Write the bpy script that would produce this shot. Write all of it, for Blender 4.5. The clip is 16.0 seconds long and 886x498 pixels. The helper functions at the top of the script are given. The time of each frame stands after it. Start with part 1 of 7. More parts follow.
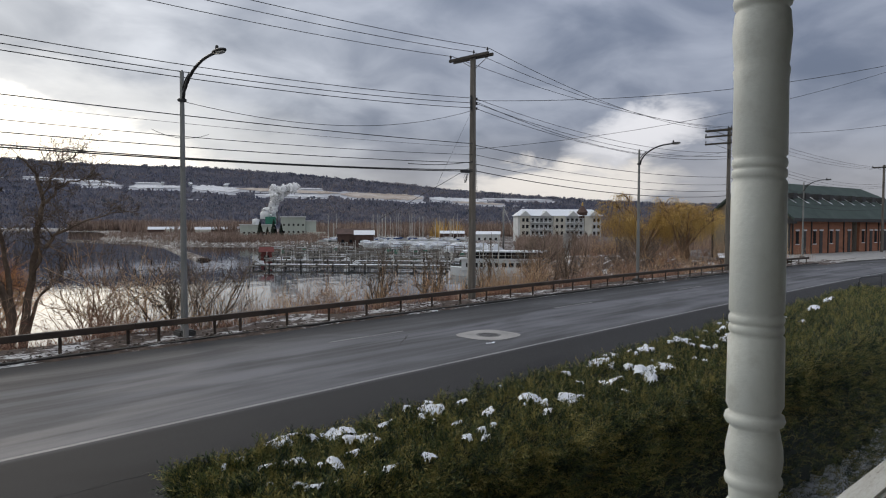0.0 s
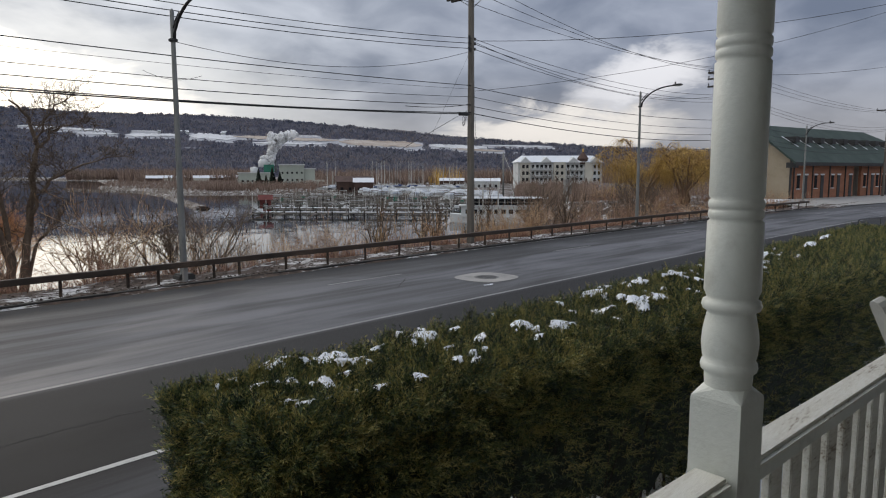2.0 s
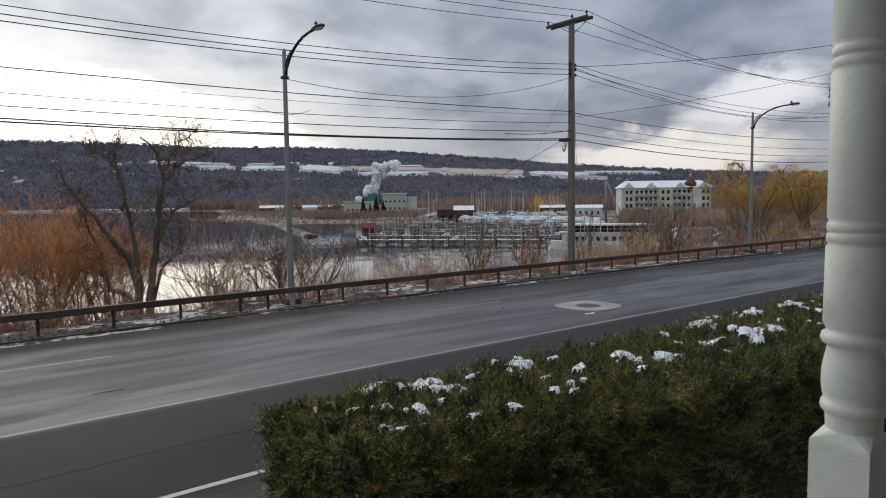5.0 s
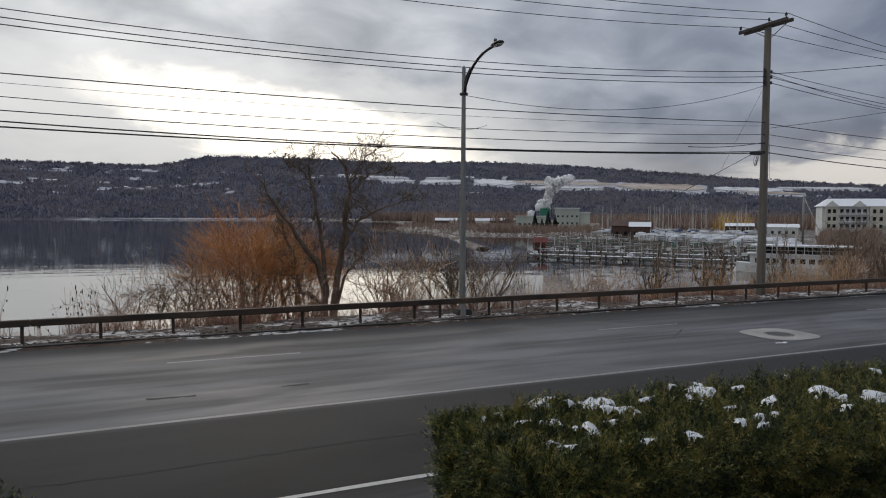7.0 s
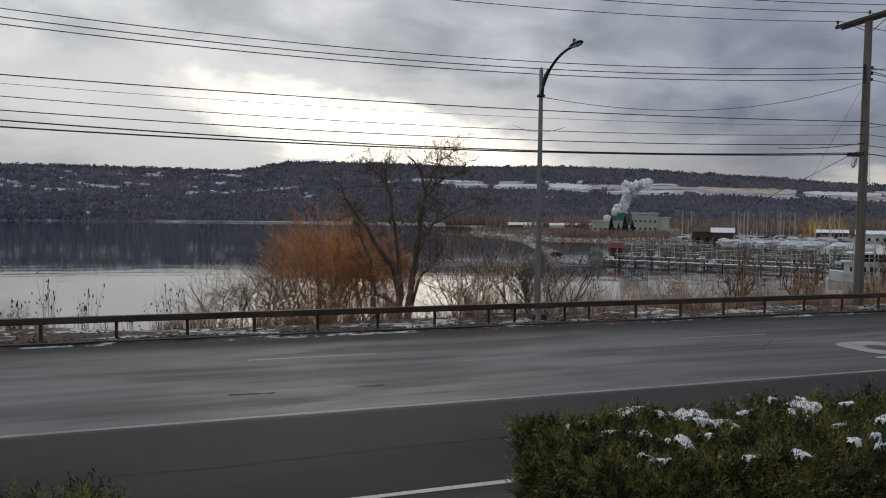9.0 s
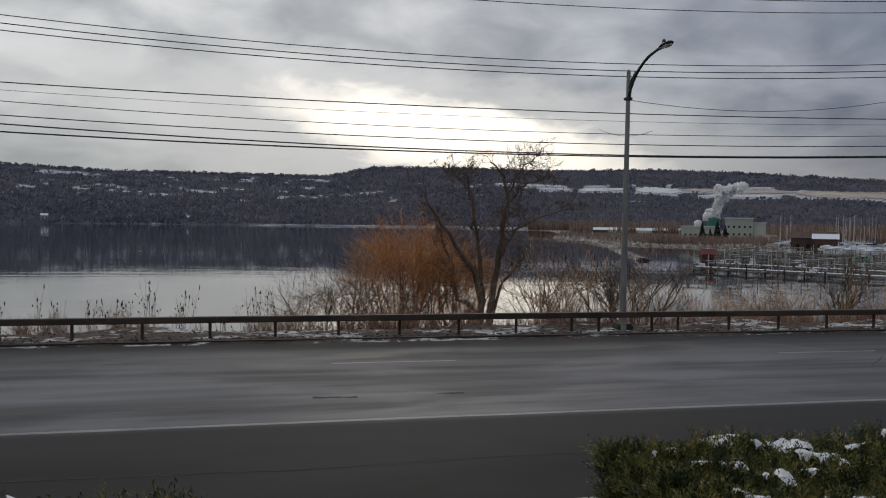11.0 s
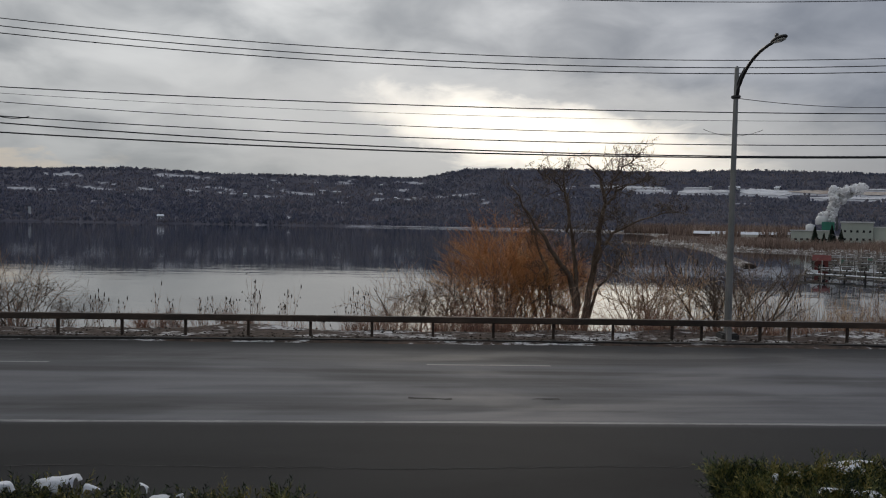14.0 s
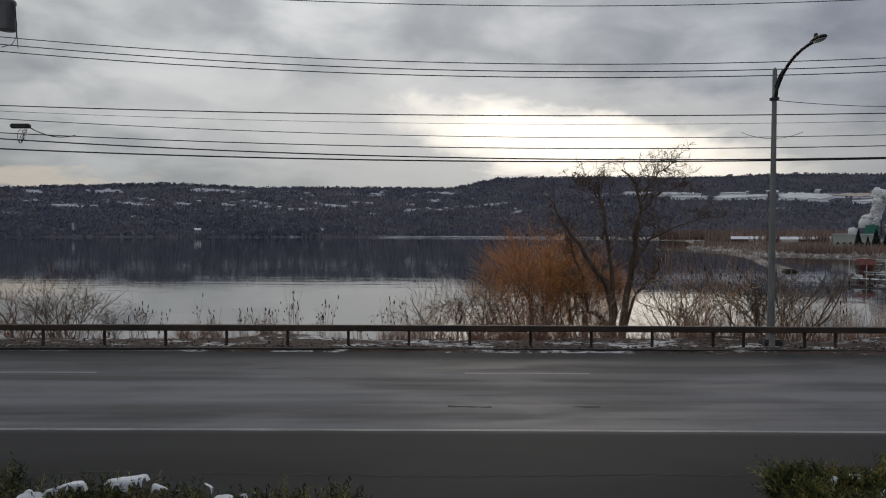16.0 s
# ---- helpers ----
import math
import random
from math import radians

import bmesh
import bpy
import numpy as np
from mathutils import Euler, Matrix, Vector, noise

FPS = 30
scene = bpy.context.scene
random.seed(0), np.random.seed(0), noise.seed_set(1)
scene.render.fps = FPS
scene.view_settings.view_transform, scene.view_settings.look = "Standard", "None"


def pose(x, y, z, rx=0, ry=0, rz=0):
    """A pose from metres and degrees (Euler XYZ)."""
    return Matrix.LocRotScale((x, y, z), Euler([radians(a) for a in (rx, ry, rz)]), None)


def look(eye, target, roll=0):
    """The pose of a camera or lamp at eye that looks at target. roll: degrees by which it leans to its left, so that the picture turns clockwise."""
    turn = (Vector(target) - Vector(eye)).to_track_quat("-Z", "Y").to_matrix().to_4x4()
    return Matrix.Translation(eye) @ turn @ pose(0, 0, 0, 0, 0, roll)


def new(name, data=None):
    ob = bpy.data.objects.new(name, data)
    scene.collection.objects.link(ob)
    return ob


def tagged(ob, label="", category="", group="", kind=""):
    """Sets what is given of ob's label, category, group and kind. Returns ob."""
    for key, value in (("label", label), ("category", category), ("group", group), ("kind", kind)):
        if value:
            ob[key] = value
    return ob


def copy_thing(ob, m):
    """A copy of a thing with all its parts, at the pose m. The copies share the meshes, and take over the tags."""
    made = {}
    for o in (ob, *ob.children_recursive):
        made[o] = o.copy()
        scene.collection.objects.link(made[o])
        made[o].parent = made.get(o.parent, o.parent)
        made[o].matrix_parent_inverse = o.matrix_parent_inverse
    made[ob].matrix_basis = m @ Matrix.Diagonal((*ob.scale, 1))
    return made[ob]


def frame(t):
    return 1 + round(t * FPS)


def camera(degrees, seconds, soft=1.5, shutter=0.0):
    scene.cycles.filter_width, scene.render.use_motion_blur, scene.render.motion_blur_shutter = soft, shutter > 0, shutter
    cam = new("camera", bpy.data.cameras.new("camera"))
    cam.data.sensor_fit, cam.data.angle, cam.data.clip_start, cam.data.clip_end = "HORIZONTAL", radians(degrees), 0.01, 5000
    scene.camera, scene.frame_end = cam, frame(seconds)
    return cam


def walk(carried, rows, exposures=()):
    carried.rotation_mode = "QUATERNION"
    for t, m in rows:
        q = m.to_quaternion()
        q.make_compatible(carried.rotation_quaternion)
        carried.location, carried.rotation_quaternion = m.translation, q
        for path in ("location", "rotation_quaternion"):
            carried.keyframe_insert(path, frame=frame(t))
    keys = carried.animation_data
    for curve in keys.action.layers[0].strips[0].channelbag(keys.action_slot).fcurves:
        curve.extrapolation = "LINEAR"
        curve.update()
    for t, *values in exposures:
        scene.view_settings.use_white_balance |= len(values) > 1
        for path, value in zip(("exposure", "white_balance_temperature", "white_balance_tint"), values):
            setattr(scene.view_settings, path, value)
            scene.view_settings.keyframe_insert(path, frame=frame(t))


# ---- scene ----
cam = camera(67.1, 16.0, 1.1)
PATH = [
    (0, (0.238, 2.215, 3.665), (1.693, 3.585, 3.592), 0.2),
    (0.5, (0.247, 2.209, 3.643), (1.701, 3.582, 3.598), 0.4),
    (1, (0.253, 2.202, 3.619), (1.67, 3.613, 3.569), 0.2),
    (1.5, (0.274, 2.184, 3.561), (1.693, 3.593, 3.509), 0.2),
    (1.9, (0.294, 2.181, 3.506), (1.755, 3.537, 3.337), 0.7),
    (2, (0.295, 2.179, 3.501), (1.742, 3.541, 3.272), -0.1),
    (2.5, (0.3, 2.162, 3.495), (1.728, 3.537, 3.229), -0.3),
    (3, (0.292, 2.152, 3.505), (1.745, 3.504, 3.26), 0.1),
    (3.2, (0.285, 2.124, 3.494), (1.737, 3.479, 3.254), 0.5),
    (5.3, (0.351, 2.196, 3.491), (1.507, 3.823, 3.366), -0.5),
    (5.5, (0.35, 2.2, 3.485), (1.447, 3.868, 3.367), -0.1),
    (6, (0.343, 2.22, 3.491), (1.314, 3.965, 3.382), -0.2),
    (6.5, (0.349, 2.225, 3.488), (1.232, 4.016, 3.384), -0.1),
    (7, (0.339, 2.211, 3.478), (1.138, 4.042, 3.377), 0.3),
    (7.5, (0.317, 2.21, 3.481), (1.052, 4.068, 3.379), 0.8),
    (8, (0.279, 2.227, 3.471), (0.976, 4.098, 3.358), 1.1),
    (8.5, (0.31, 2.279, 3.463), (0.96, 4.167, 3.355), 0.6),
    (9, (0.33, 2.346, 3.441), (0.924, 4.253, 3.351), 0.6),
    (9.2, (0.348, 2.376, 3.447), (0.911, 4.293, 3.362), 0.8),
    (11.5, (0.381, 2.449, 3.498), (0.691, 4.423, 3.416), 0.7),
    (12, (0.389, 2.466, 3.488), (0.65, 4.448, 3.405), 0.7),
    (12.5, (0.39, 2.483, 3.483), (0.597, 4.47, 3.399), 0.5),
    (13, (0.361, 2.496, 3.493), (0.536, 4.486, 3.405), 0.8),
    (13.5, (0.316, 2.475, 3.502), (0.435, 4.47, 3.413), 0.7),
    (14, (0.293, 2.465, 3.521), (0.375, 4.461, 3.443), 1.1),
    (14.5, (0.254, 2.44, 3.52), (0.283, 4.438, 3.447), 1.0),
    (15, (0.243, 2.421, 3.53), (0.25, 4.42, 3.461), 1.0),
    (15.5, (0.222, 2.41, 3.525), (0.224, 4.41, 3.471), 1.0),
    (16, (0.195, 2.406, 3.495), (0.18, 4.406, 3.445), 0.2),
]
walk(cam, [(t, look(eye, target, roll)) for t, eye, target, roll in PATH], [(0.0, 0.38), (1.5, 0.35), (1.95, 0.4), (2.5, 0.68), (3.2, 0.75), (5.4, 0.33), (9.0, -0.03), (12.5, -0.28), (16.0, -0.3)])

# ==== world ====
# ---- sky, sun ----
world = bpy.data.worlds.new("sky")
scene.world = world
world.use_nodes = True


class Nodes:
    """Small helper for writing node trees in code."""

    def __init__(self, tree):
        self.tree = tree

    def add(self, kind, **values):
        node = self.tree.nodes.new(kind)
        for key, value in values.items():
            if key == "operation":
                node.operation = value
            elif key == "blend_type":
                node.blend_type = value
            elif key == "data_type":
                node.data_type = value
            elif key == "noise_dimensions":
                node.noise_dimensions = value
        return node

    def put(self, socket, value):
        if isinstance(value, bpy.types.NodeSocket):
            self.tree.links.new(value, socket)
        elif isinstance(value, tuple) and len(value) == 3 and socket.type == "RGBA":
            socket.default_value = (*value, 1)
        else:
            socket.default_value = value

    def math(self, operation, a, b=0.0, c=0.0, clamp=False):
        node = self.add("ShaderNodeMath", operation=operation)
        node.use_clamp = clamp
        for socket, value in zip(node.inputs, (a, b, c)):
            self.put(socket, value)
        return node.outputs[0]

    def mix(self, factor, a, b, blend="MIX"):
        node = self.add("ShaderNodeMix", data_type="RGBA", blend_type=blend)
        node.clamp_factor = True
        self.put(node.inputs[0], factor)
        self.put(node.inputs[6], a)
        self.put(node.inputs[7], b)
        return node.outputs[2]

    def noise(self, vector, scale, detail=4.0, rough=0.55, distort=0.0):
        node = self.add("ShaderNodeTexNoise")
        self.put(node.inputs["Vector"], vector)
        self.put(node.inputs["Scale"], scale)
        self.put(node.inputs["Detail"], detail)
        self.put(node.inputs["Roughness"], rough)
        self.put(node.inputs["Distortion"], distort)
        return node.outputs["Fac"]

    def ramp(self, value, low, high):
        node = self.add("ShaderNodeMapRange")
        node.interpolation_type = "SMOOTHSTEP"
        for name, v in (("Value", value), ("From Min", low), ("From Max", high)):
            self.put(node.inputs[name], v)
        return node.outputs["Result"]

    def scaled(self, vector, sx, sy, sz, turn=0.0):
        node = self.add("ShaderNodeMapping")
        self.put(node.inputs["Vector"], vector)
        node.inputs["Scale"].default_value = (sx, sy, sz)
        node.inputs["Rotation"].default_value = (0, 0, turn)
        return node.outputs[0]

    def join(self, x, y, z):
        node = self.add("ShaderNodeCombineXYZ")
        for socket, value in zip(node.inputs, (x, y, z)):
            self.put(socket, value)
        return node.outputs[0]


SUN_AZIMUTH, SUN_HEIGHT = 10.0, 27.0


def build_sky():
    n = Nodes(world.node_tree)
    back = world.node_tree.nodes["Background"]
    way = n.add("ShaderNodeTexCoord").outputs["Generated"]
    split = n.add("ShaderNodeSeparateXYZ")
    n.put(split.inputs[0], way)
    x, y, z = split.outputs
    azimuth = n.math("MULTIPLY", n.math("ARCTAN2", x, y), 57.29578)
    height = n.math("MULTIPLY", n.math("ARCSINE", z), 57.29578)
    # the cloud sheet, drawn on a plane overhead so that it narrows towards the horizon
    deep = n.math("ADD", n.math("MAXIMUM", z, 0.0), 0.27)
    sheet = n.join(n.math("DIVIDE", x, deep), n.math("DIVIDE", y, deep), 0.0)
    broad = n.noise(sheet, 1.25, 3.0, 0.5, 0.3)
    fine = n.noise(sheet, 3.4, 5.0, 0.5, 0.4)
    cover = n.math("ADD", n.math("MULTIPLY", broad, 0.6), n.math("MULTIPLY", fine, 0.55))
    light = n.ramp(cover, 0.41, 0.76)
    # the side near the hidden sun is paler and warmer, the far side slate blue
    side = n.ramp(azimuth, 62.0, -15.0)
    dark = n.mix(side, (0.145, 0.175, 0.245), (0.325, 0.342, 0.362))
    pale = n.mix(side, (0.36, 0.395, 0.48), (0.72, 0.73, 0.73))
    cloud = n.mix(light, dark, pale)
    # low teal-grey belt over the far hills
    belt = n.math("MULTIPLY", n.ramp(height, 8.5, 4.0), n.ramp(azimuth, 22.0, -8.0))
    cloud = n.mix(n.math("MULTIPLY", belt, 0.5), cloud, (0.46, 0.48, 0.49))
    low = n.math("MULTIPLY", n.ramp(height, 9.0, 2.0), n.ramp(azimuth, 22.0, 40.0))
    cloud = n.mix(n.math("MULTIPLY", low, 0.55), cloud, (0.50, 0.49, 0.50))

    warp_a = n.math("MULTIPLY", n.math("SUBTRACT", n.noise(sheet, 3.2, 5.0, 0.6), 0.5), 8.0)
    warp_b = n.math("MULTIPLY", n.math("SUBTRACT", n.noise(sheet, 4.2, 5.0, 0.6, 0.4), 0.5), 5.0)
    az2, el2 = n.math("ADD", azimuth, warp_a), n.math("ADD", height, warp_b)

    def opening(az0, el0, half_az, half_el, slope, hard):
        """A thin place in the cloud: 1 in its middle, 0 outside."""
        da = n.math("SUBTRACT", az2, az0)
        de = n.math("SUBTRACT", n.math("SUBTRACT", el2, el0), n.math("MULTIPLY", da, slope))
        r = n.math("ADD", n.math("POWER", n.math("DIVIDE", da, half_az), 2.0), n.math("POWER", n.math("DIVIDE", de, half_el), 2.0))
        return n.ramp(r, 1.0 + hard, max(0.0, 1.0 - hard))

    total = cloud
    for spec, colour in (
        ((7.5, 7.0, 25.0, 5.0, -0.09, 1.2), (0.66, 0.66, 0.655)),
        ((12.0, 6.9, 12.5, 2.5, -0.16, 1.35), (1.55, 1.44, 1.26)),
        ((57.0, 3.3, 8.0, 1.7, 0.05, 1.2), (0.95, 0.90, 0.85)),
        ((63.0, 7.6, 4.5, 1.9, 0.25, 1.3), (0.80, 0.80, 0.84)),
        ((-33.0, 3.6, 8.0, 0.9, 0.0, 0.9), (0.72, 0.66, 0.58)),
    ):
        total = n.mix(opening(*spec), total, colour)
    clear = n.add("ShaderNodeTexSky")
    clear.sky_type, clear.sun_disc = "NISHITA", False
    clear.sun_elevation, clear.sun_rotation = radians(SUN_HEIGHT), radians(SUN_AZIMUTH)
    blue = n.mix(1.0, clear.outputs[0], (0.06, 0.06, 0.06), "MULTIPLY")
    total = n.mix(0.04, total, blue)
    # an overcast sky brightens towards the zenith
    gain = n.math("ADD", 0.80, n.math("MULTIPLY", n.math("MAXIMUM", z, 0.0), 1.45))
    away = n.math("SUBTRACT", 1.06, n.math("MULTIPLY", n.ramp(n.math("ABSOLUTE", n.math("ADD", azimuth, 4.0)), 8.0, 62.0), 0.28))
    gain = n.math("MULTIPLY", gain, away)
    total = n.mix(1.0, total, n.join(gain, gain, gain), "MULTIPLY")
    n.put(back.inputs[0], total)
    back.inputs[1].default_value = 1.0


build_sky()
sun = new("sun", bpy.data.lights.new("sun", "SUN"))
sun.data.energy, sun.data.angle, sun.data.color = 0.5, radians(18), (1.0, 0.88, 0.72)
sun_way = Vector((math.sin(radians(SUN_AZIMUTH)), math.cos(radians(SUN_AZIMUTH)), math.tan(radians(SUN_HEIGHT))))
sun.matrix_world = look(sun_way * 50, (0, 0, 0))

# ---- materials ----


def material(name, colours, scale=1.0, rough=0.8, metal=0.0, bump=0.0, stretch=(1, 1, 1), fine=0.35, islands=0.0, bump_scale=None, spec=0.5, objects=0.0):
    """A surface whose colour wanders between the given colours at two scales, with fine relief."""
    mat = bpy.data.materials.new(name)
    mat.use_nodes = True
    n = Nodes(mat.node_tree)
    bsdf = mat.node_tree.nodes["Principled BSDF"]
    where = n.add("ShaderNodeNewGeometry").outputs["Position"]
    where = n.scaled(where, *stretch)
    big = n.noise(where, scale, 3.0)
    small = n.noise(where, scale * 9.0, 5.0, 0.65)
    value = n.math("ADD", n.math("MULTIPLY", big, 1 - fine), n.math("MULTIPLY", small, fine))
    if islands:
        rand = n.add("ShaderNodeNewGeometry").outputs["Random Per Island"]
        value = n.math("ADD", value, n.math("MULTIPLY", n.math("SUBTRACT", rand, 0.5), islands))
    if objects:
        rand = n.add("ShaderNodeObjectInfo").outputs["Random"]
        value = n.math("ADD", value, n.math("MULTIPLY", n.math("SUBTRACT", rand, 0.5), objects))
    colour = colours[0]
    for k, other in enumerate(colours[1:]):
        step = 0.34 / max(1, len(colours) - 1)
        low = 0.33 + k * step
        colour = n.mix(n.ramp(value, low, low + step), colour, other)
    n.put(bsdf.inputs["Base Color"], colour)
    n.put(bsdf.inputs["Roughness"], n.math("ADD", n.math("MULTIPLY", small, 0.25), rough - 0.12))
    bsdf.inputs["Metallic"].default_value = metal
    bsdf.inputs["Specular IOR Level"].default_value = spec
    if bump:
        relief = n.add("ShaderNodeBump")
        n.put(relief.inputs["Height"], n.noise(where, bump_scale or scale * 14, 6.0, 0.6))
        relief.inputs["Strength"].default_value = bump
        relief.inputs["Distance"].default_value = 0.02
        n.put(bsdf.inputs["Normal"], relief.outputs[0])
    return mat


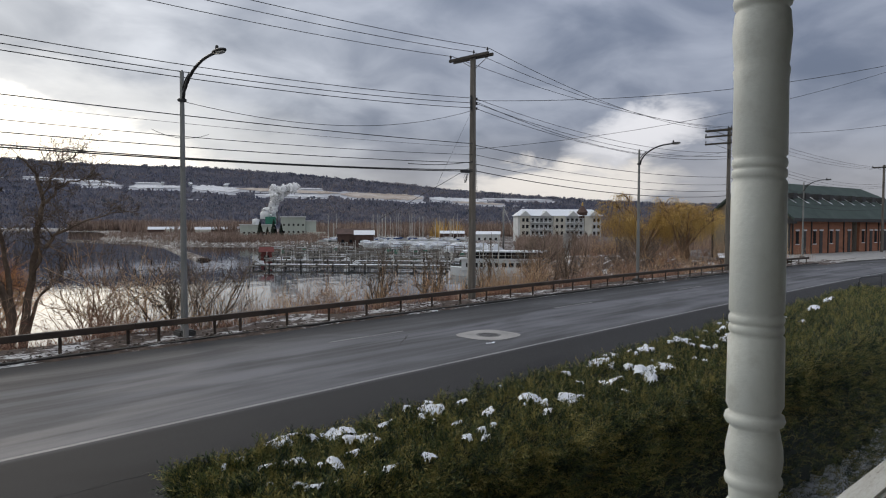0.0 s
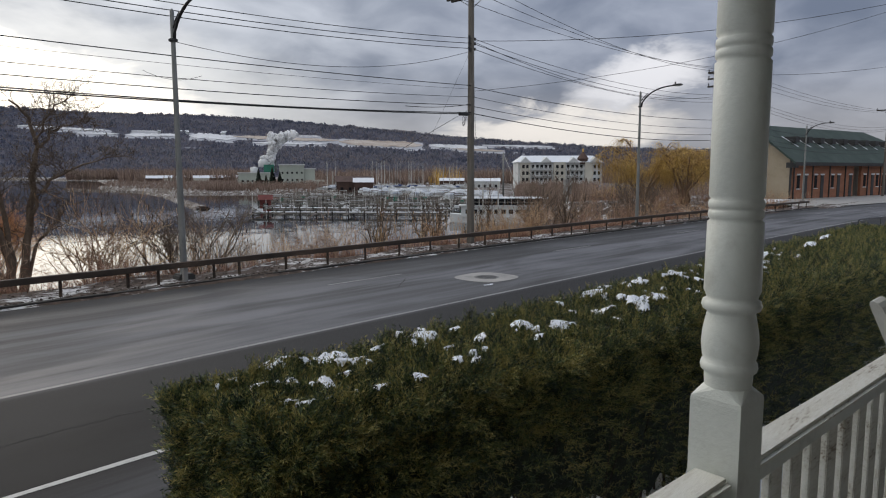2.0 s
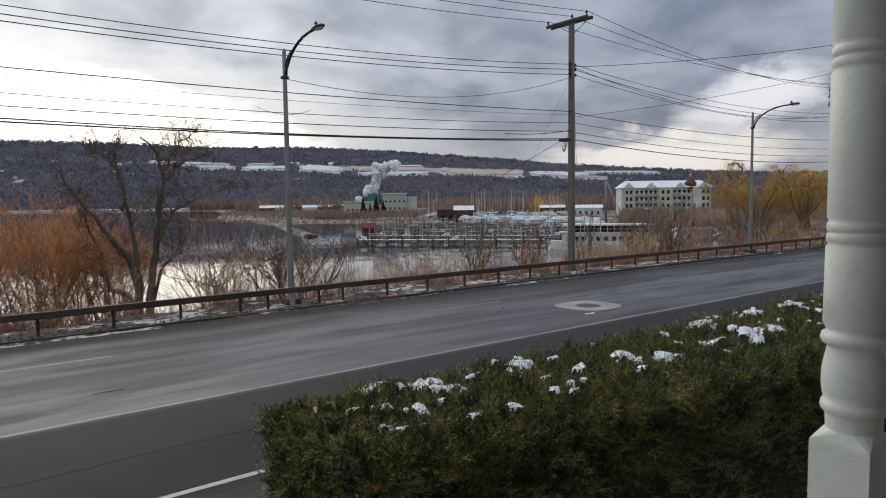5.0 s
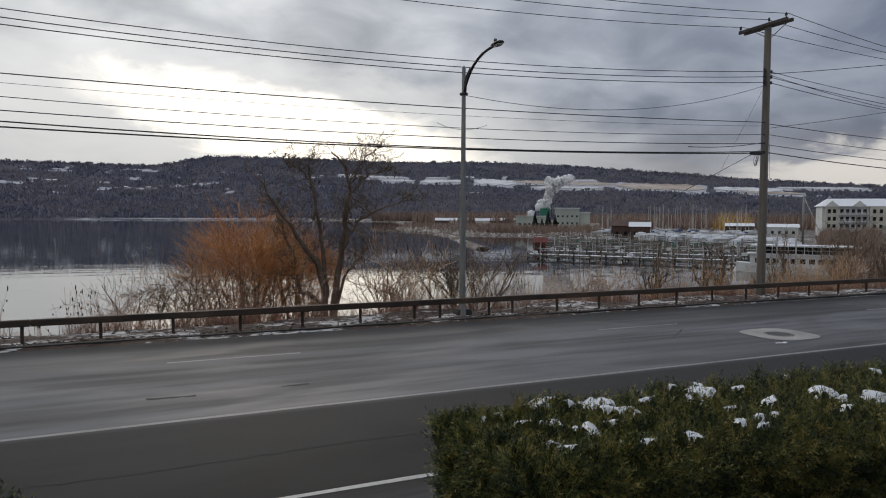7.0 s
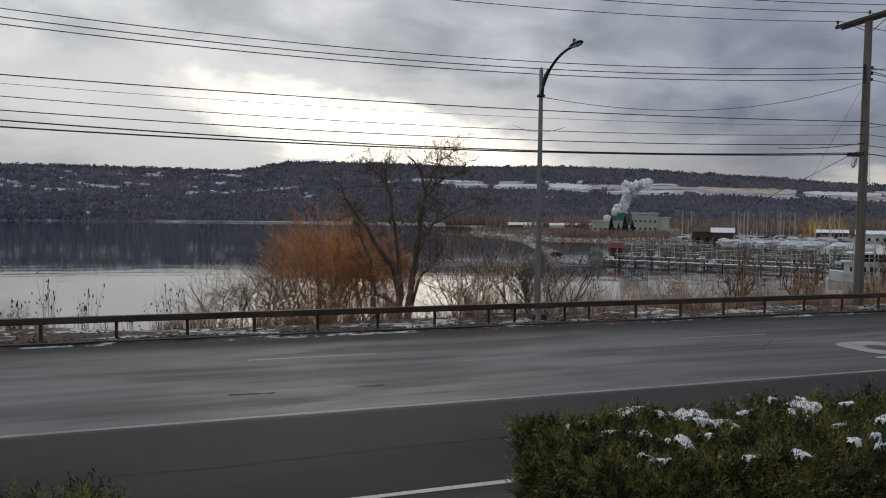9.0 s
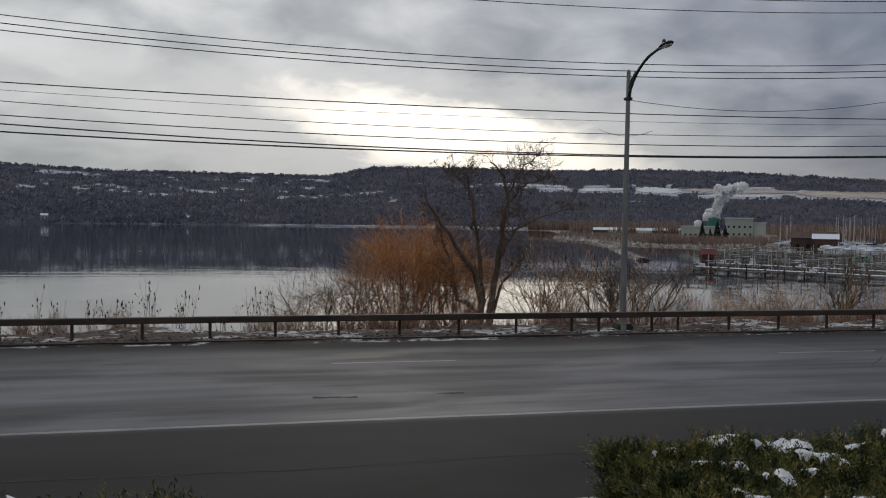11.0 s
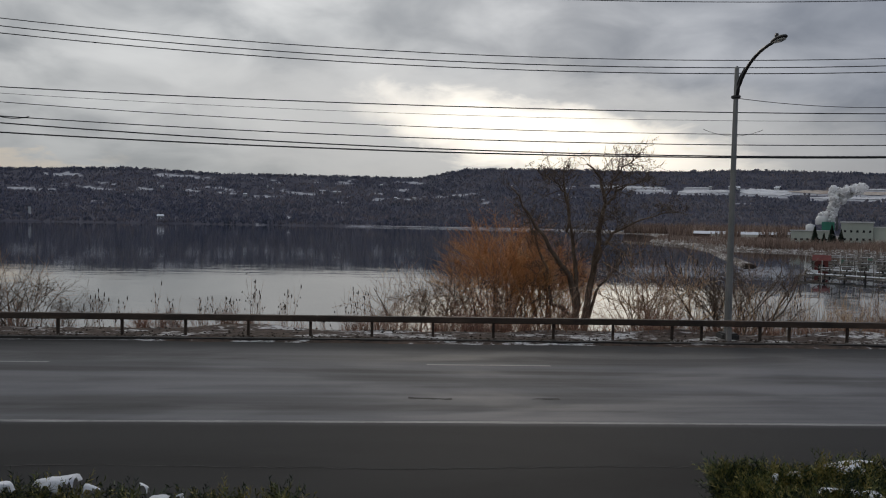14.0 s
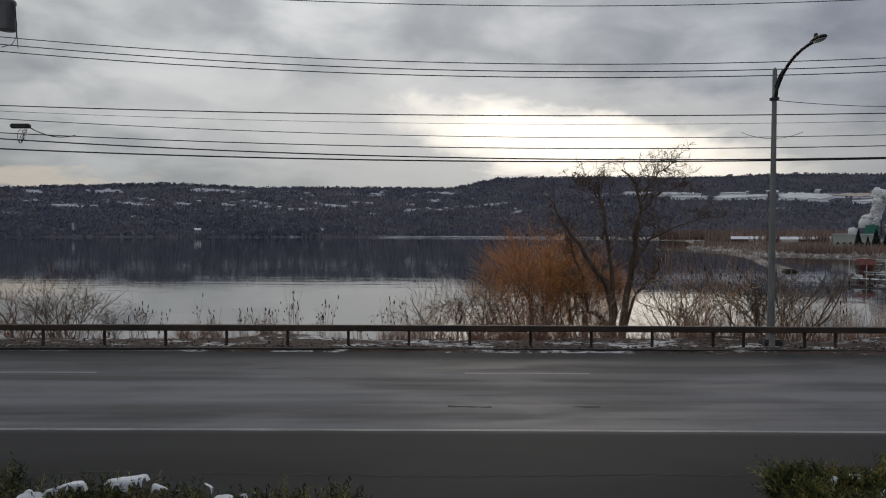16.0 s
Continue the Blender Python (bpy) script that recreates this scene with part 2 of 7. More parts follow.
M = {
    "paint": material("weathered_grey_white_paint", [(0.54, 0.55, 0.50), (0.66, 0.68, 0.63), (0.72, 0.74, 0.69)], 3.0, 0.5, bump=0.15, bump_scale=60),
    "paint_worn": material("worn_rail_paint", [(0.26, 0.21, 0.15), (0.64, 0.62, 0.55), (0.72, 0.71, 0.65), (0.76, 0.75, 0.69)], 7.0, 0.6, bump=0.3, bump_scale=40, stretch=(0.35, 2, 2), fine=0.5),
    "deck": material("porch_boards", [(0.18, 0.18, 0.17), (0.28, 0.28, 0.27)], 2.0, 0.7, bump=0.2),
    # siding darkened so that less light bounces onto the porch post
    "siding": material("low_bounce_siding", [(0.20, 0.20, 0.19), (0.26, 0.26, 0.25)], 1.0, 0.6, bump=0.1),
    "needle": material("yew_needles", [(0.013, 0.026, 0.014), (0.052, 0.080, 0.034), (0.158, 0.180, 0.056), (0.36, 0.30, 0.100)], 5.0, 0.5, islands=0.46, fine=0.3, spec=0.4),
    # near-black for the hedge core: gap shade put into the colour
    "needle_shade": material("yew_core_shade", [(0.008, 0.012, 0.006), (0.02, 0.027, 0.011)], 6.0, 0.9, bump=0.5),
    "twig_dark": material("dark_twig", [(0.03, 0.024, 0.018), (0.06, 0.045, 0.035)], 4.0, 0.85),
    "snow": material("snow", [(0.62, 0.65, 0.70), (0.76, 0.78, 0.82)], 6.0, 0.7, bump=0.4, bump_scale=25),
    "line_paint": material("road_paint", [(0.08, 0.08, 0.08), (0.20, 0.20, 0.197), (0.30, 0.30, 0.295)], 1.2, 0.6, stretch=(0.5, 2, 1), fine=0.6),
    "dirty_snow": material("dirty_road_snow", [(0.06, 0.055, 0.052), (0.16, 0.155, 0.15), (0.42, 0.43, 0.44)], 1.6, 0.8, bump=0.4, fine=0.6),
    "clean_line": material("parking_line_paint", [(0.24, 0.24, 0.235), (0.40, 0.40, 0.39), (0.50, 0.50, 0.48)], 2.5, 0.6, stretch=(0.5, 2, 1), fine=0.6),
    "walk": material("dark_worn_pavement", [(0.04, 0.039, 0.038), (0.06, 0.058, 0.056), (0.08, 0.077, 0.074)], 1.2, 0.8, bump=0.2),
    "concrete": material("concrete", [(0.20, 0.20, 0.19), (0.28, 0.27, 0.26), (0.34, 0.33, 0.31)], 1.2, 0.8, bump=0.2),
    "berm": material("dark_asphalt_berm", [(0.012, 0.012, 0.012), (0.03, 0.028, 0.026)], 3.0, 0.8, bump=0.5),
    "iron": material("cast_iron", [(0.11, 0.108, 0.105), (0.16, 0.155, 0.15)], 8.0, 0.55, metal=0.6, bump=0.3),
    "rail": material("weathered_steel_rail", [(0.020, 0.013, 0.009), (0.044, 0.029, 0.020), (0.085, 0.056, 0.038)], 2.2, 0.7, bump=0.2, stretch=(0.4, 1, 1)),
    "timber": material("grey_pole_timber", [(0.075, 0.067, 0.058), (0.125, 0.112, 0.098), (0.175, 0.157, 0.14)], 1.6, 0.85, bump=0.35, stretch=(5, 5, 0.35)),
    "arm_timber": material("dark_crossarm_timber", [(0.035, 0.032, 0.028), (0.07, 0.06, 0.05)], 3.0, 0.85, bump=0.2),
    "galv": material("dull_galvanised_steel", [(0.13, 0.135, 0.13), (0.19, 0.195, 0.19), (0.24, 0.24, 0.235)], 2.0, 0.55, metal=0.35, stretch=(2, 2, 0.5)),
    "black": material("black_metal", [(0.012, 0.012, 0.013), (0.025, 0.025, 0.026)], 5.0, 0.5),
    "wire": material("wire", [(0.010, 0.010, 0.011), (0.018, 0.018, 0.018)], 3.0, 0.7),
    "lens": material("lamp_lens", [(0.35, 0.35, 0.33), (0.45, 0.45, 0.43)], 9.0, 0.3),
    "bark": material("grey_brown_bark", [(0.12, 0.070, 0.042), (0.20, 0.125, 0.078), (0.28, 0.185, 0.12)], 3.0, 0.9, bump=0.3),
    "limb": material("dark_limb_bark", [(0.070, 0.050, 0.036), (0.130, 0.094, 0.068), (0.20, 0.150, 0.110)], 3.0, 0.9, bump=0.3),
    "gold_twig": material("golden_willow_twig", [(0.44, 0.180, 0.060), (0.62, 0.290, 0.105), (0.72, 0.400, 0.170)], 1.0, 0.7, islands=0.4),
    "yellow_twig": material("yellow_willow_twig", [(0.42, 0.250, 0.060), (0.58, 0.370, 0.100), (0.70, 0.480, 0.160)], 0.3, 0.7, islands=0.45),
    "brush": material("brown_brush_twig", [(0.17, 0.098, 0.064), (0.30, 0.188, 0.124), (0.45, 0.310, 0.210)], 0.4, 0.85, islands=0.5),
    "red_brush": material("reddish_brush_twig", [(0.17, 0.080, 0.056), (0.28, 0.146, 0.100), (0.40, 0.235, 0.160)], 0.5, 0.85, islands=0.5),
    "reed": material("dry_tan_reed", [(0.32, 0.18, 0.095), (0.50, 0.31, 0.165), (0.62, 0.44, 0.26)], 0.5, 0.85, islands=0.55),
    "seed": material("dark_seed_head", [(0.02, 0.014, 0.010), (0.05, 0.034, 0.024)], 8.0, 0.9),
    "fir": material("fir_needles", [(0.008, 0.018, 0.012), (0.02, 0.038, 0.024)], 0.6, 0.85, islands=0.4),
    # far-hill trees: distance haze is put into these pale blue-grey colours
    "hill_wood": material("hazy_hillside_woods", [(0.150, 0.165, 0.230), (0.215, 0.220, 0.275), (0.275, 0.262, 0.295), (0.335, 0.300, 0.310)], 0.0035, 1.0, islands=0.26, fine=0.35, spec=0.0),
    "hill_fir": material("hazy_hillside_firs", [(0.058, 0.068, 0.092), (0.090, 0.102, 0.130)], 0.004, 1.0, islands=0.4, spec=0.0),
    "far_wood": material("far_bare_woods", [(0.16, 0.110, 0.090), (0.25, 0.175, 0.140), (0.35, 0.260, 0.210)], 0.02, 0.9, islands=0.6),
    "white_wall": material("white_clapboard", [(0.50, 0.52, 0.53), (0.60, 0.62, 0.63)], 0.3, 0.6),
    "cream_wall": material("cream_clapboard", [(0.46, 0.44, 0.39), (0.55, 0.53, 0.47)], 0.3, 0.6),
    "pane": material("dark_window_glass", [(0.010, 0.011, 0.013), (0.02, 0.022, 0.026)], 0.4, 0.75, spec=0.12),
    "plant_wall": material("pale_green_metal_wall", [(0.36, 0.40, 0.36), (0.45, 0.49, 0.44)], 0.15, 0.6, stretch=(1, 1, 0.3)),
    "green": material("green_cladding", [(0.015, 0.13, 0.09), (0.03, 0.18, 0.125)], 0.3, 0.55),
    "roof_grey": material("grey_roof", [(0.10, 0.10, 0.105), (0.17, 0.17, 0.175)], 0.3, 0.8),
    "brown_wall": material("brown_boards", [(0.055, 0.032, 0.026), (0.095, 0.055, 0.045)], 0.6, 0.8),
    "red_wall": material("faded_red_boards", [(0.10, 0.020, 0.017), (0.15, 0.032, 0.026)], 0.8, 0.75),
    "brick_tone": material("orange_brick", [(0.20, 0.085, 0.05), (0.28, 0.12, 0.07), (0.34, 0.155, 0.095)], 0.7, 0.85, bump=0.2, fine=0.5, stretch=(1, 1, 3)),
    "tan_wall": material("tan_block_wall", [(0.30, 0.25, 0.175), (0.36, 0.30, 0.22), (0.40, 0.34, 0.255)], 0.3, 0.85, bump=0.15),
    "green_roof": material("dark_green_shingle", [(0.022, 0.036, 0.032), (0.038, 0.058, 0.05), (0.06, 0.08, 0.07)], 0.5, 0.85, bump=0.3, fine=0.5),
    "dark_trim": material("dark_fascia", [(0.02, 0.02, 0.022), (0.035, 0.034, 0.034)], 1.0, 0.6),
    "dock_wood": material("weathered_dock_wood", [(0.10, 0.092, 0.082), (0.22, 0.20, 0.18)], 0.5, 0.85),
    "dark_wood": material("wet_dark_piles", [(0.02, 0.017, 0.015), (0.045, 0.038, 0.033)], 0.6, 0.8),
    "mast": material("pale_mast_metal", [(0.45, 0.44, 0.42), (0.55, 0.54, 0.51)], 0.2, 0.45, metal=0.2),
    "hull": material("white_hull", [(0.55, 0.57, 0.59), (0.66, 0.67, 0.68)], 0.3, 0.4),
    "blue_cover": material("blue_canvas", [(0.03, 0.06, 0.16), (0.05, 0.09, 0.22)], 0.5, 0.8),
        "field_snow": material("snowy_field", [(0.10, 0.095, 0.11), (0.48, 0.49, 0.52), (0.62, 0.63, 0.66), (0.66, 0.67, 0.70)], 0.02, 0.95, fine=0.55, stretch=(1, 1, 2.5)),
    "field_tan": material("stubble_field", [(0.11, 0.098, 0.10), (0.30, 0.24, 0.20), (0.42, 0.37, 0.33), (0.55, 0.52, 0.50)], 0.02, 0.95, fine=0.55, stretch=(1, 1, 2.5)),
    "chair": material("pale_chair_paint", [(0.46, 0.46, 0.43), (0.56, 0.56, 0.53)], 6.0, 0.5, bump=0.1),
}


def asphalt_material():
    mat = bpy.data.materials.new("salted_damp_asphalt")
    mat.use_nodes = True
    n = Nodes(mat.node_tree)
    bsdf = mat.node_tree.nodes["Principled BSDF"]
    where = n.add("ShaderNodeTexCoord").outputs["Object"]
    split = n.add("ShaderNodeSeparateXYZ")
    n.put(split.inputs[0], where)
    across = n.add("ShaderNodeUVMap").outputs["UV"]
    lanes = n.add("ShaderNodeSeparateXYZ")
    n.put(lanes.inputs[0], across)
    y = lanes.outputs[1]
    long = n.noise(n.join(n.math("MULTIPLY", split.outputs[0], 0.05), n.math("MULTIPLY", y, 1.3), 0.0), 1.0, 5.0, 0.6)
    blot = n.noise(n.join(n.math("MULTIPLY", split.outputs[0], 0.16), n.math("MULTIPLY", y, 0.55), 3.0), 1.0, 4.0, 0.55, 0.6)
    grit = n.noise(where, 55.0, 3.0, 0.7)
    # salt film on the travelled lanes, darker damp asphalt on the parking strip
    lane = n.math("MULTIPLY", n.ramp(y, 13.85, 14.35), n.ramp(y, 22.2, 19.6))
    far = n.ramp(y, 18.4, 19.2)
    film = n.math("MULTIPLY", lane, n.ramp(n.math("ADD", n.math("MULTIPLY", long, 0.6), n.math("MULTIPLY", blot, 0.4)), 0.30, 0.64))
    film = n.math("MULTIPLY", film, n.math("SUBTRACT", 1.0, n.math("MULTIPLY", far, 0.45)))
    # worn wheel tracks, damp and dark
    tracks = 0.0
    for at, wide in ((15.6, 0.3), (17.35, 0.32), (19.9, 0.28), (21.2, 0.25)):
        one = n.ramp(n.math("ABSOLUTE", n.math("SUBTRACT", n.math("ADD", y, n.math("MULTIPLY", n.math("SUBTRACT", blot, 0.5), 0.5)), at)), wide, 0.05)
        tracks = n.math("MAXIMUM", tracks, one)
    film = n.math("MULTIPLY", film, n.math("SUBTRACT", 1.0, n.math("MULTIPLY", tracks, n.math("MULTIPLY", n.ramp(long, 0.35, 0.6), 0.4))))
    film = n.math("ADD", film, n.math("MULTIPLY", n.ramp(y, 10.5, 9.7), n.math("MULTIPLY", n.ramp(long, 0.35, 0.65), 0.4)))
    base = n.mix(n.ramp(blot, 0.35, 0.65), (0.0135, 0.0135, 0.0138), (0.026, 0.0257, 0.026))
    dusty = n.math("MULTIPLY", n.ramp(n.math("ADD", y, n.math("MULTIPLY", n.math("SUBTRACT", blot, 0.5), 1.6)), 11.6, 12.9), n.math("ADD", 0.35, n.math("MULTIPLY", long, 0.65)))
    base = n.mix(dusty, base, (0.034, 0.0335, 0.034))
    colour = n.mix(n.math("MULTIPLY", film, 0.85), base, (0.166, 0.168, 0.186))
    colour = n.mix(n.math("MULTIPLY", grit, 0.35), colour, (0.030, 0.029, 0.029))
    n.put(bsdf.inputs["Base Color"], colour)
    wet = n.math("SUBTRACT", 0.72, n.math("MULTIPLY", n.math("MULTIPLY", n.ramp(blot, 0.45, 0.62), lane), 0.13))
    n.put(bsdf.inputs["Roughness"], wet)
    n.put(bsdf.inputs["Specular IOR Level"], n.math("ADD", 0.13, n.math("MULTIPLY", lane, 0.18)))
    relief = n.add("ShaderNodeBump")
    n.put(relief.inputs["Height"], grit)
    relief.inputs["Strength"].default_value = 0.25
    relief.inputs["Distance"].default_value = 0.01
    n.put(bsdf.inputs["Normal"], relief.outputs[0])
    return mat


def water_material():
    mat = bpy.data.materials.new("calm_lake_water")
    mat.use_nodes = True
    n = Nodes(mat.node_tree)
    bsdf = mat.node_tree.nodes["Principled BSDF"]
    bsdf.inputs["Base Color"].default_value = (0.016, 0.024, 0.031, 1)
    bsdf.inputs["Roughness"].default_value = 0.03
    bsdf.inputs["IOR"].default_value = 1.6
    bsdf.inputs["Specular IOR Level"].default_value = 1.0
    where = n.add("ShaderNodeNewGeometry").outputs["Position"]
    long = n.noise(n.scaled(where, 0.05, 0.22, 1.0), 1.0, 3.0, 0.5)
    small = n.noise(n.scaled(where, 0.5, 1.6, 1.0), 1.0, 3.0, 0.5)
    calm = n.ramp(n.noise(n.scaled(where, 0.004, 0.02, 1.0), 1.0, 2.0), 0.4, 0.6)
    relief = n.add("ShaderNodeBump")
    n.put(relief.inputs["Height"], n.math("ADD", long, n.math("MULTIPLY", small, n.math("MULTIPLY", calm, 0.12))))
    relief.inputs["Strength"].default_value = 0.075
    relief.inputs["Distance"].default_value = 0.35
    n.put(bsdf.inputs["Normal"], relief.outputs[0])
    return mat


def ground_material():
    """Bank and shore: leaf litter and dead grass under broken snow."""
    mat = bpy.data.materials.new("litter_and_broken_snow")
    mat.use_nodes = True
    n = Nodes(mat.node_tree)
    bsdf = mat.node_tree.nodes["Principled BSDF"]
    where = n.add("ShaderNodeNewGeometry").outputs["Position"]
    broad = n.noise(n.scaled(where, 0.5, 0.9, 1), 1.0, 4.0, 0.6)
    mid = n.noise(n.scaled(where, 3.2, 6.0, 1), 1.0, 6.0, 0.72)
    far = n.noise(where, 0.035, 4.0, 0.6)
    litter = n.mix(n.ramp(mid, 0.35, 0.65), (0.024, 0.015, 0.011), (0.085, 0.054, 0.038))
    amount = n.math("ADD", n.math("MULTIPLY", broad, 0.45), n.math("ADD", n.math("MULTIPLY", mid, 0.4), n.math("MULTIPLY", far, 0.15)))
    colour = n.mix(n.ramp(amount, 0.512, 0.575), litter, (0.55, 0.545, 0.545))
    n.put(bsdf.inputs["Base Color"], colour)
    bsdf.inputs["Roughness"].default_value = 0.9
    relief = n.add("ShaderNodeBump")
    n.put(relief.inputs["Height"], mid)
    relief.inputs["Strength"].default_value = 0.6
    relief.inputs["Distance"].default_value = 0.06
    n.put(bsdf.inputs["Normal"], relief.outputs[0])
    return mat


def hill_material():
    """Leaf litter and thin snow on the forest floor of the far hills, tinted blue for haze."""
    mat = bpy.data.materials.new("hazy_hill_floor")
    mat.use_nodes = True
    n = Nodes(mat.node_tree)
    bsdf = mat.node_tree.nodes["Principled BSDF"]
    where = n.add("ShaderNodeNewGeometry").outputs["Position"]
    stand = n.noise(n.scaled(where, 0.010, 0.010, 0.03), 1.0, 5.0, 0.65)
    drift = n.noise(n.scaled(where, 0.03, 0.03, 0.07), 1.0, 6.0, 0.7)
    open_ground = n.add("ShaderNodeAttribute")
    open_ground.attribute_name = "open_ground"
    bare = open_ground.outputs["Fac"]
    # floor colours carry the same painted haze blue
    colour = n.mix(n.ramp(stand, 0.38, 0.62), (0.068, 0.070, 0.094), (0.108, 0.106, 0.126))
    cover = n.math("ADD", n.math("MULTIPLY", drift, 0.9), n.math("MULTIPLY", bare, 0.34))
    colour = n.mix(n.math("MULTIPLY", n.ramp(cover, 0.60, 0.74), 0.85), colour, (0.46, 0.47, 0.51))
    n.put(bsdf.inputs["Base Color"], colour)
    bsdf.inputs["Roughness"].default_value = 1.0
    bsdf.inputs["Specular IOR Level"].default_value = 0.0
    return mat


def steam_material():
    mat = bpy.data.materials.new("white_steam")
    mat.use_nodes = True
    n = Nodes(mat.node_tree)
    out = mat.node_tree.nodes["Material Output"]
    diffuse, through_light, blend, clear, soft = (n.add(k) for k in ("ShaderNodeBsdfDiffuse", "ShaderNodeBsdfTranslucent", "ShaderNodeMixShader", "ShaderNodeBsdfTransparent", "ShaderNodeMixShader"))
    for node in (diffuse, through_light):
        node.inputs["Color"].default_value = (0.93, 0.935, 0.95, 1)
    blend.inputs[0].default_value = 0.5
    n.put(blend.inputs[1], diffuse.outputs[0])
    n.put(blend.inputs[2], through_light.outputs[0])
    where = n.add("ShaderNodeNewGeometry").outputs["Position"]
    n.put(soft.inputs[0], n.ramp(n.noise(where, 0.4, 5.0, 0.65), 0.30, 0.48))
    n.put(soft.inputs[1], clear.outputs[0])
    n.put(soft.inputs[2], blend.outputs[0])
    n.put(out.inputs[0], soft.outputs[0])
    return mat


M["steam"] = steam_material()
M["asphalt"], M["water"], M["ground"], M["hill"] = asphalt_material(), water_material(), ground_material(), hill_material()

# ---- building helpers ----


def link_mesh(name, verts, faces, mat, smooth=False):
    me = bpy.data.meshes.new(name)
    me.from_pydata([tuple(v) for v in verts], [], [tuple(f) for f in faces])
    me.materials.append(mat)
    if smooth:
        me.polygons.foreach_set("use_smooth", [True] * len(me.polygons))
    me.update()
    return me


def thing(name, at, label, category, group="", kind="", turn=0.0):
    ob = new(name)
    ob.empty_display_size = 0.2
    ob.matrix_basis = pose(*at, 0, 0, turn)
    return tagged(ob, label, category, group, kind)


def part(name, data, mat, parent, label="", smooth=False):
    """Links a bmesh (or a ready mesh) as one mesh object under a thing or a part."""
    if isinstance(data, bmesh.types.BMesh):
        me = bpy.data.meshes.new(name)
        bmesh.ops.recalc_face_normals(data, faces=data.faces)
        data.to_mesh(me)
        data.free()
        me.materials.append(mat)
        if smooth:
            me.polygons.foreach_set("use_smooth", [True] * len(me.polygons))
    else:
        me = data
    ob = new(name, me)
    ob.parent = parent
    return tagged(ob, label)


def single(name, data, mat, label="", category="", group="", kind="", smooth=False):
    return tagged(part(name, data, mat, None, "", smooth), label, category, group, kind)


def add_box(bm, x0, y0, z0, x1, y1, z1, bevel=0.0):
    made = bmesh.ops.create_cube(bm, size=1)["verts"]
    for v in made:
        v.co = Vector(((x0 + x1) / 2 + v.co.x * (x1 - x0), (y0 + y1) / 2 + v.co.y * (y1 - y0), (z0 + z1) / 2 + v.co.z * (z1 - z0)))
    if bevel:
        edges = list({e for v in made for e in v.link_edges})
        bmesh.ops.bevel(bm, geom=edges, offset=bevel, segments=2, affect="EDGES")
    return bm


def box(x0, y0, z0, x1, y1, z1, bevel=0.0):
    return add_box(bmesh.new(), x0, y0, z0, x1, y1, z1, bevel)


def tube_data(paths, sides=4):
    """Vertices and faces of tapered tubes along the given (points, radii)."""
    verts, faces = [], []
    for points, radii in paths:
        points = [Vector(p) for p in points]
        base = len(verts)
        for k, (p, r) in enumerate(zip(points, radii)):
            ahead = points[min(k + 1, len(points) - 1)] - points[max(k - 1, 0)]
            ahead = ahead.normalized() if ahead.length > 1e-9 else Vector((0, 0, 1))
            side = ahead.cross(Vector((0, 0, 1)) if abs(ahead.z) < 0.9 else Vector((1, 0, 0))).normalized()
            up = side.cross(ahead)
            for s in range(sides):
                a = 2 * math.pi * s / sides
                verts.append(p + side * (math.cos(a) * r) + up * (math.sin(a) * r))
        for k in range(len(points) - 1):
            for s in range(sides):
                a, b = base + k * sides + s, base + k * sides + (s + 1) % sides
                faces.append((a, b, b + sides, a + sides))
        faces.append(tuple(base + s for s in reversed(range(sides))))
        faces.append(tuple(base + (len(points) - 1) * sides + s for s in range(sides)))
    return verts, faces


def tubes(name, paths, mat, sides=4, smooth=True):
    return link_mesh(name, *tube_data(paths, sides), mat, smooth)


def lathe(profile, sides=32):
    """A turned shape from (radius, height) pairs."""
    bm = bmesh.new()
    rings = [[bm.verts.new((r * math.cos(2 * math.pi * s / sides), r * math.sin(2 * math.pi * s / sides), z)) for s in range(sides)] for r, z in profile]
    for a, b in zip(rings, rings[1:]):
        for s in range(sides):
            bm.faces.new((a[s], a[(s + 1) % sides], b[(s + 1) % sides], b[s]))
    bm.faces.new(list(reversed(rings[0])))
    bm.faces.new(rings[-1])
    return bm


def bend(x):
    """How far the road's line swings sideways along its length."""
    if x < 6:
        return -0.0006 * (x - 6) ** 2 if x > -40 else -0.0006 * 46 ** 2 + 0.055 * (x + 40)
    if x < 50:
        return -0.0004 * (x - 6) ** 2
    return -0.774 - 0.035 * (x - 50) - (0.0016 * min(x - 55, 60) ** 2 if x > 55 else 0) - (0.192 * (x - 115) if x > 115 else 0)


def strip(name, y0, y1, x0, x1, z, mat, step=2.0, thick=0.0, jag=0.0):
    """A band along the road between two offsets, following its bend."""
    count = max(2, int((x1 - x0) / step) + 1)
    rng = random.Random(name + str(y0) + str(x0))
    verts, faces, uvs = [], [], []
    xs = [x0 + (x1 - x0) * k / (count - 1) for k in range(count)]
    for x in xs:
        for y in (y0, y1):
            o = rng.uniform(-jag, jag)
            verts.append((x, y + o + bend(x), z))
            uvs.append((x, y))
    for k in range(count - 1):
        a = 2 * k
        faces.append((a, a + 2, a + 3, a + 1))
    if thick:
        base = len(verts)
        verts += [(v[0], v[1], v[2] - thick) for v in verts]
        uvs += uvs
        for k in range(count - 1):
            a = 2 * k
            faces += [(a, base + a, base + a + 2, a + 2), (a + 1, a + 3, base + a + 3, base + a + 1)]
        last = 2 * (count - 1)
        faces += [(0, 1, base + 1, base), (last, base + last, base + last + 1, last + 1)]
    me = link_mesh(name, verts, faces, mat)
    layer = me.uv_layers.new(name="UVMap")
    for loop in me.loops:
        layer.data[loop.index].uv = uvs[loop.vertex_index]
    return me


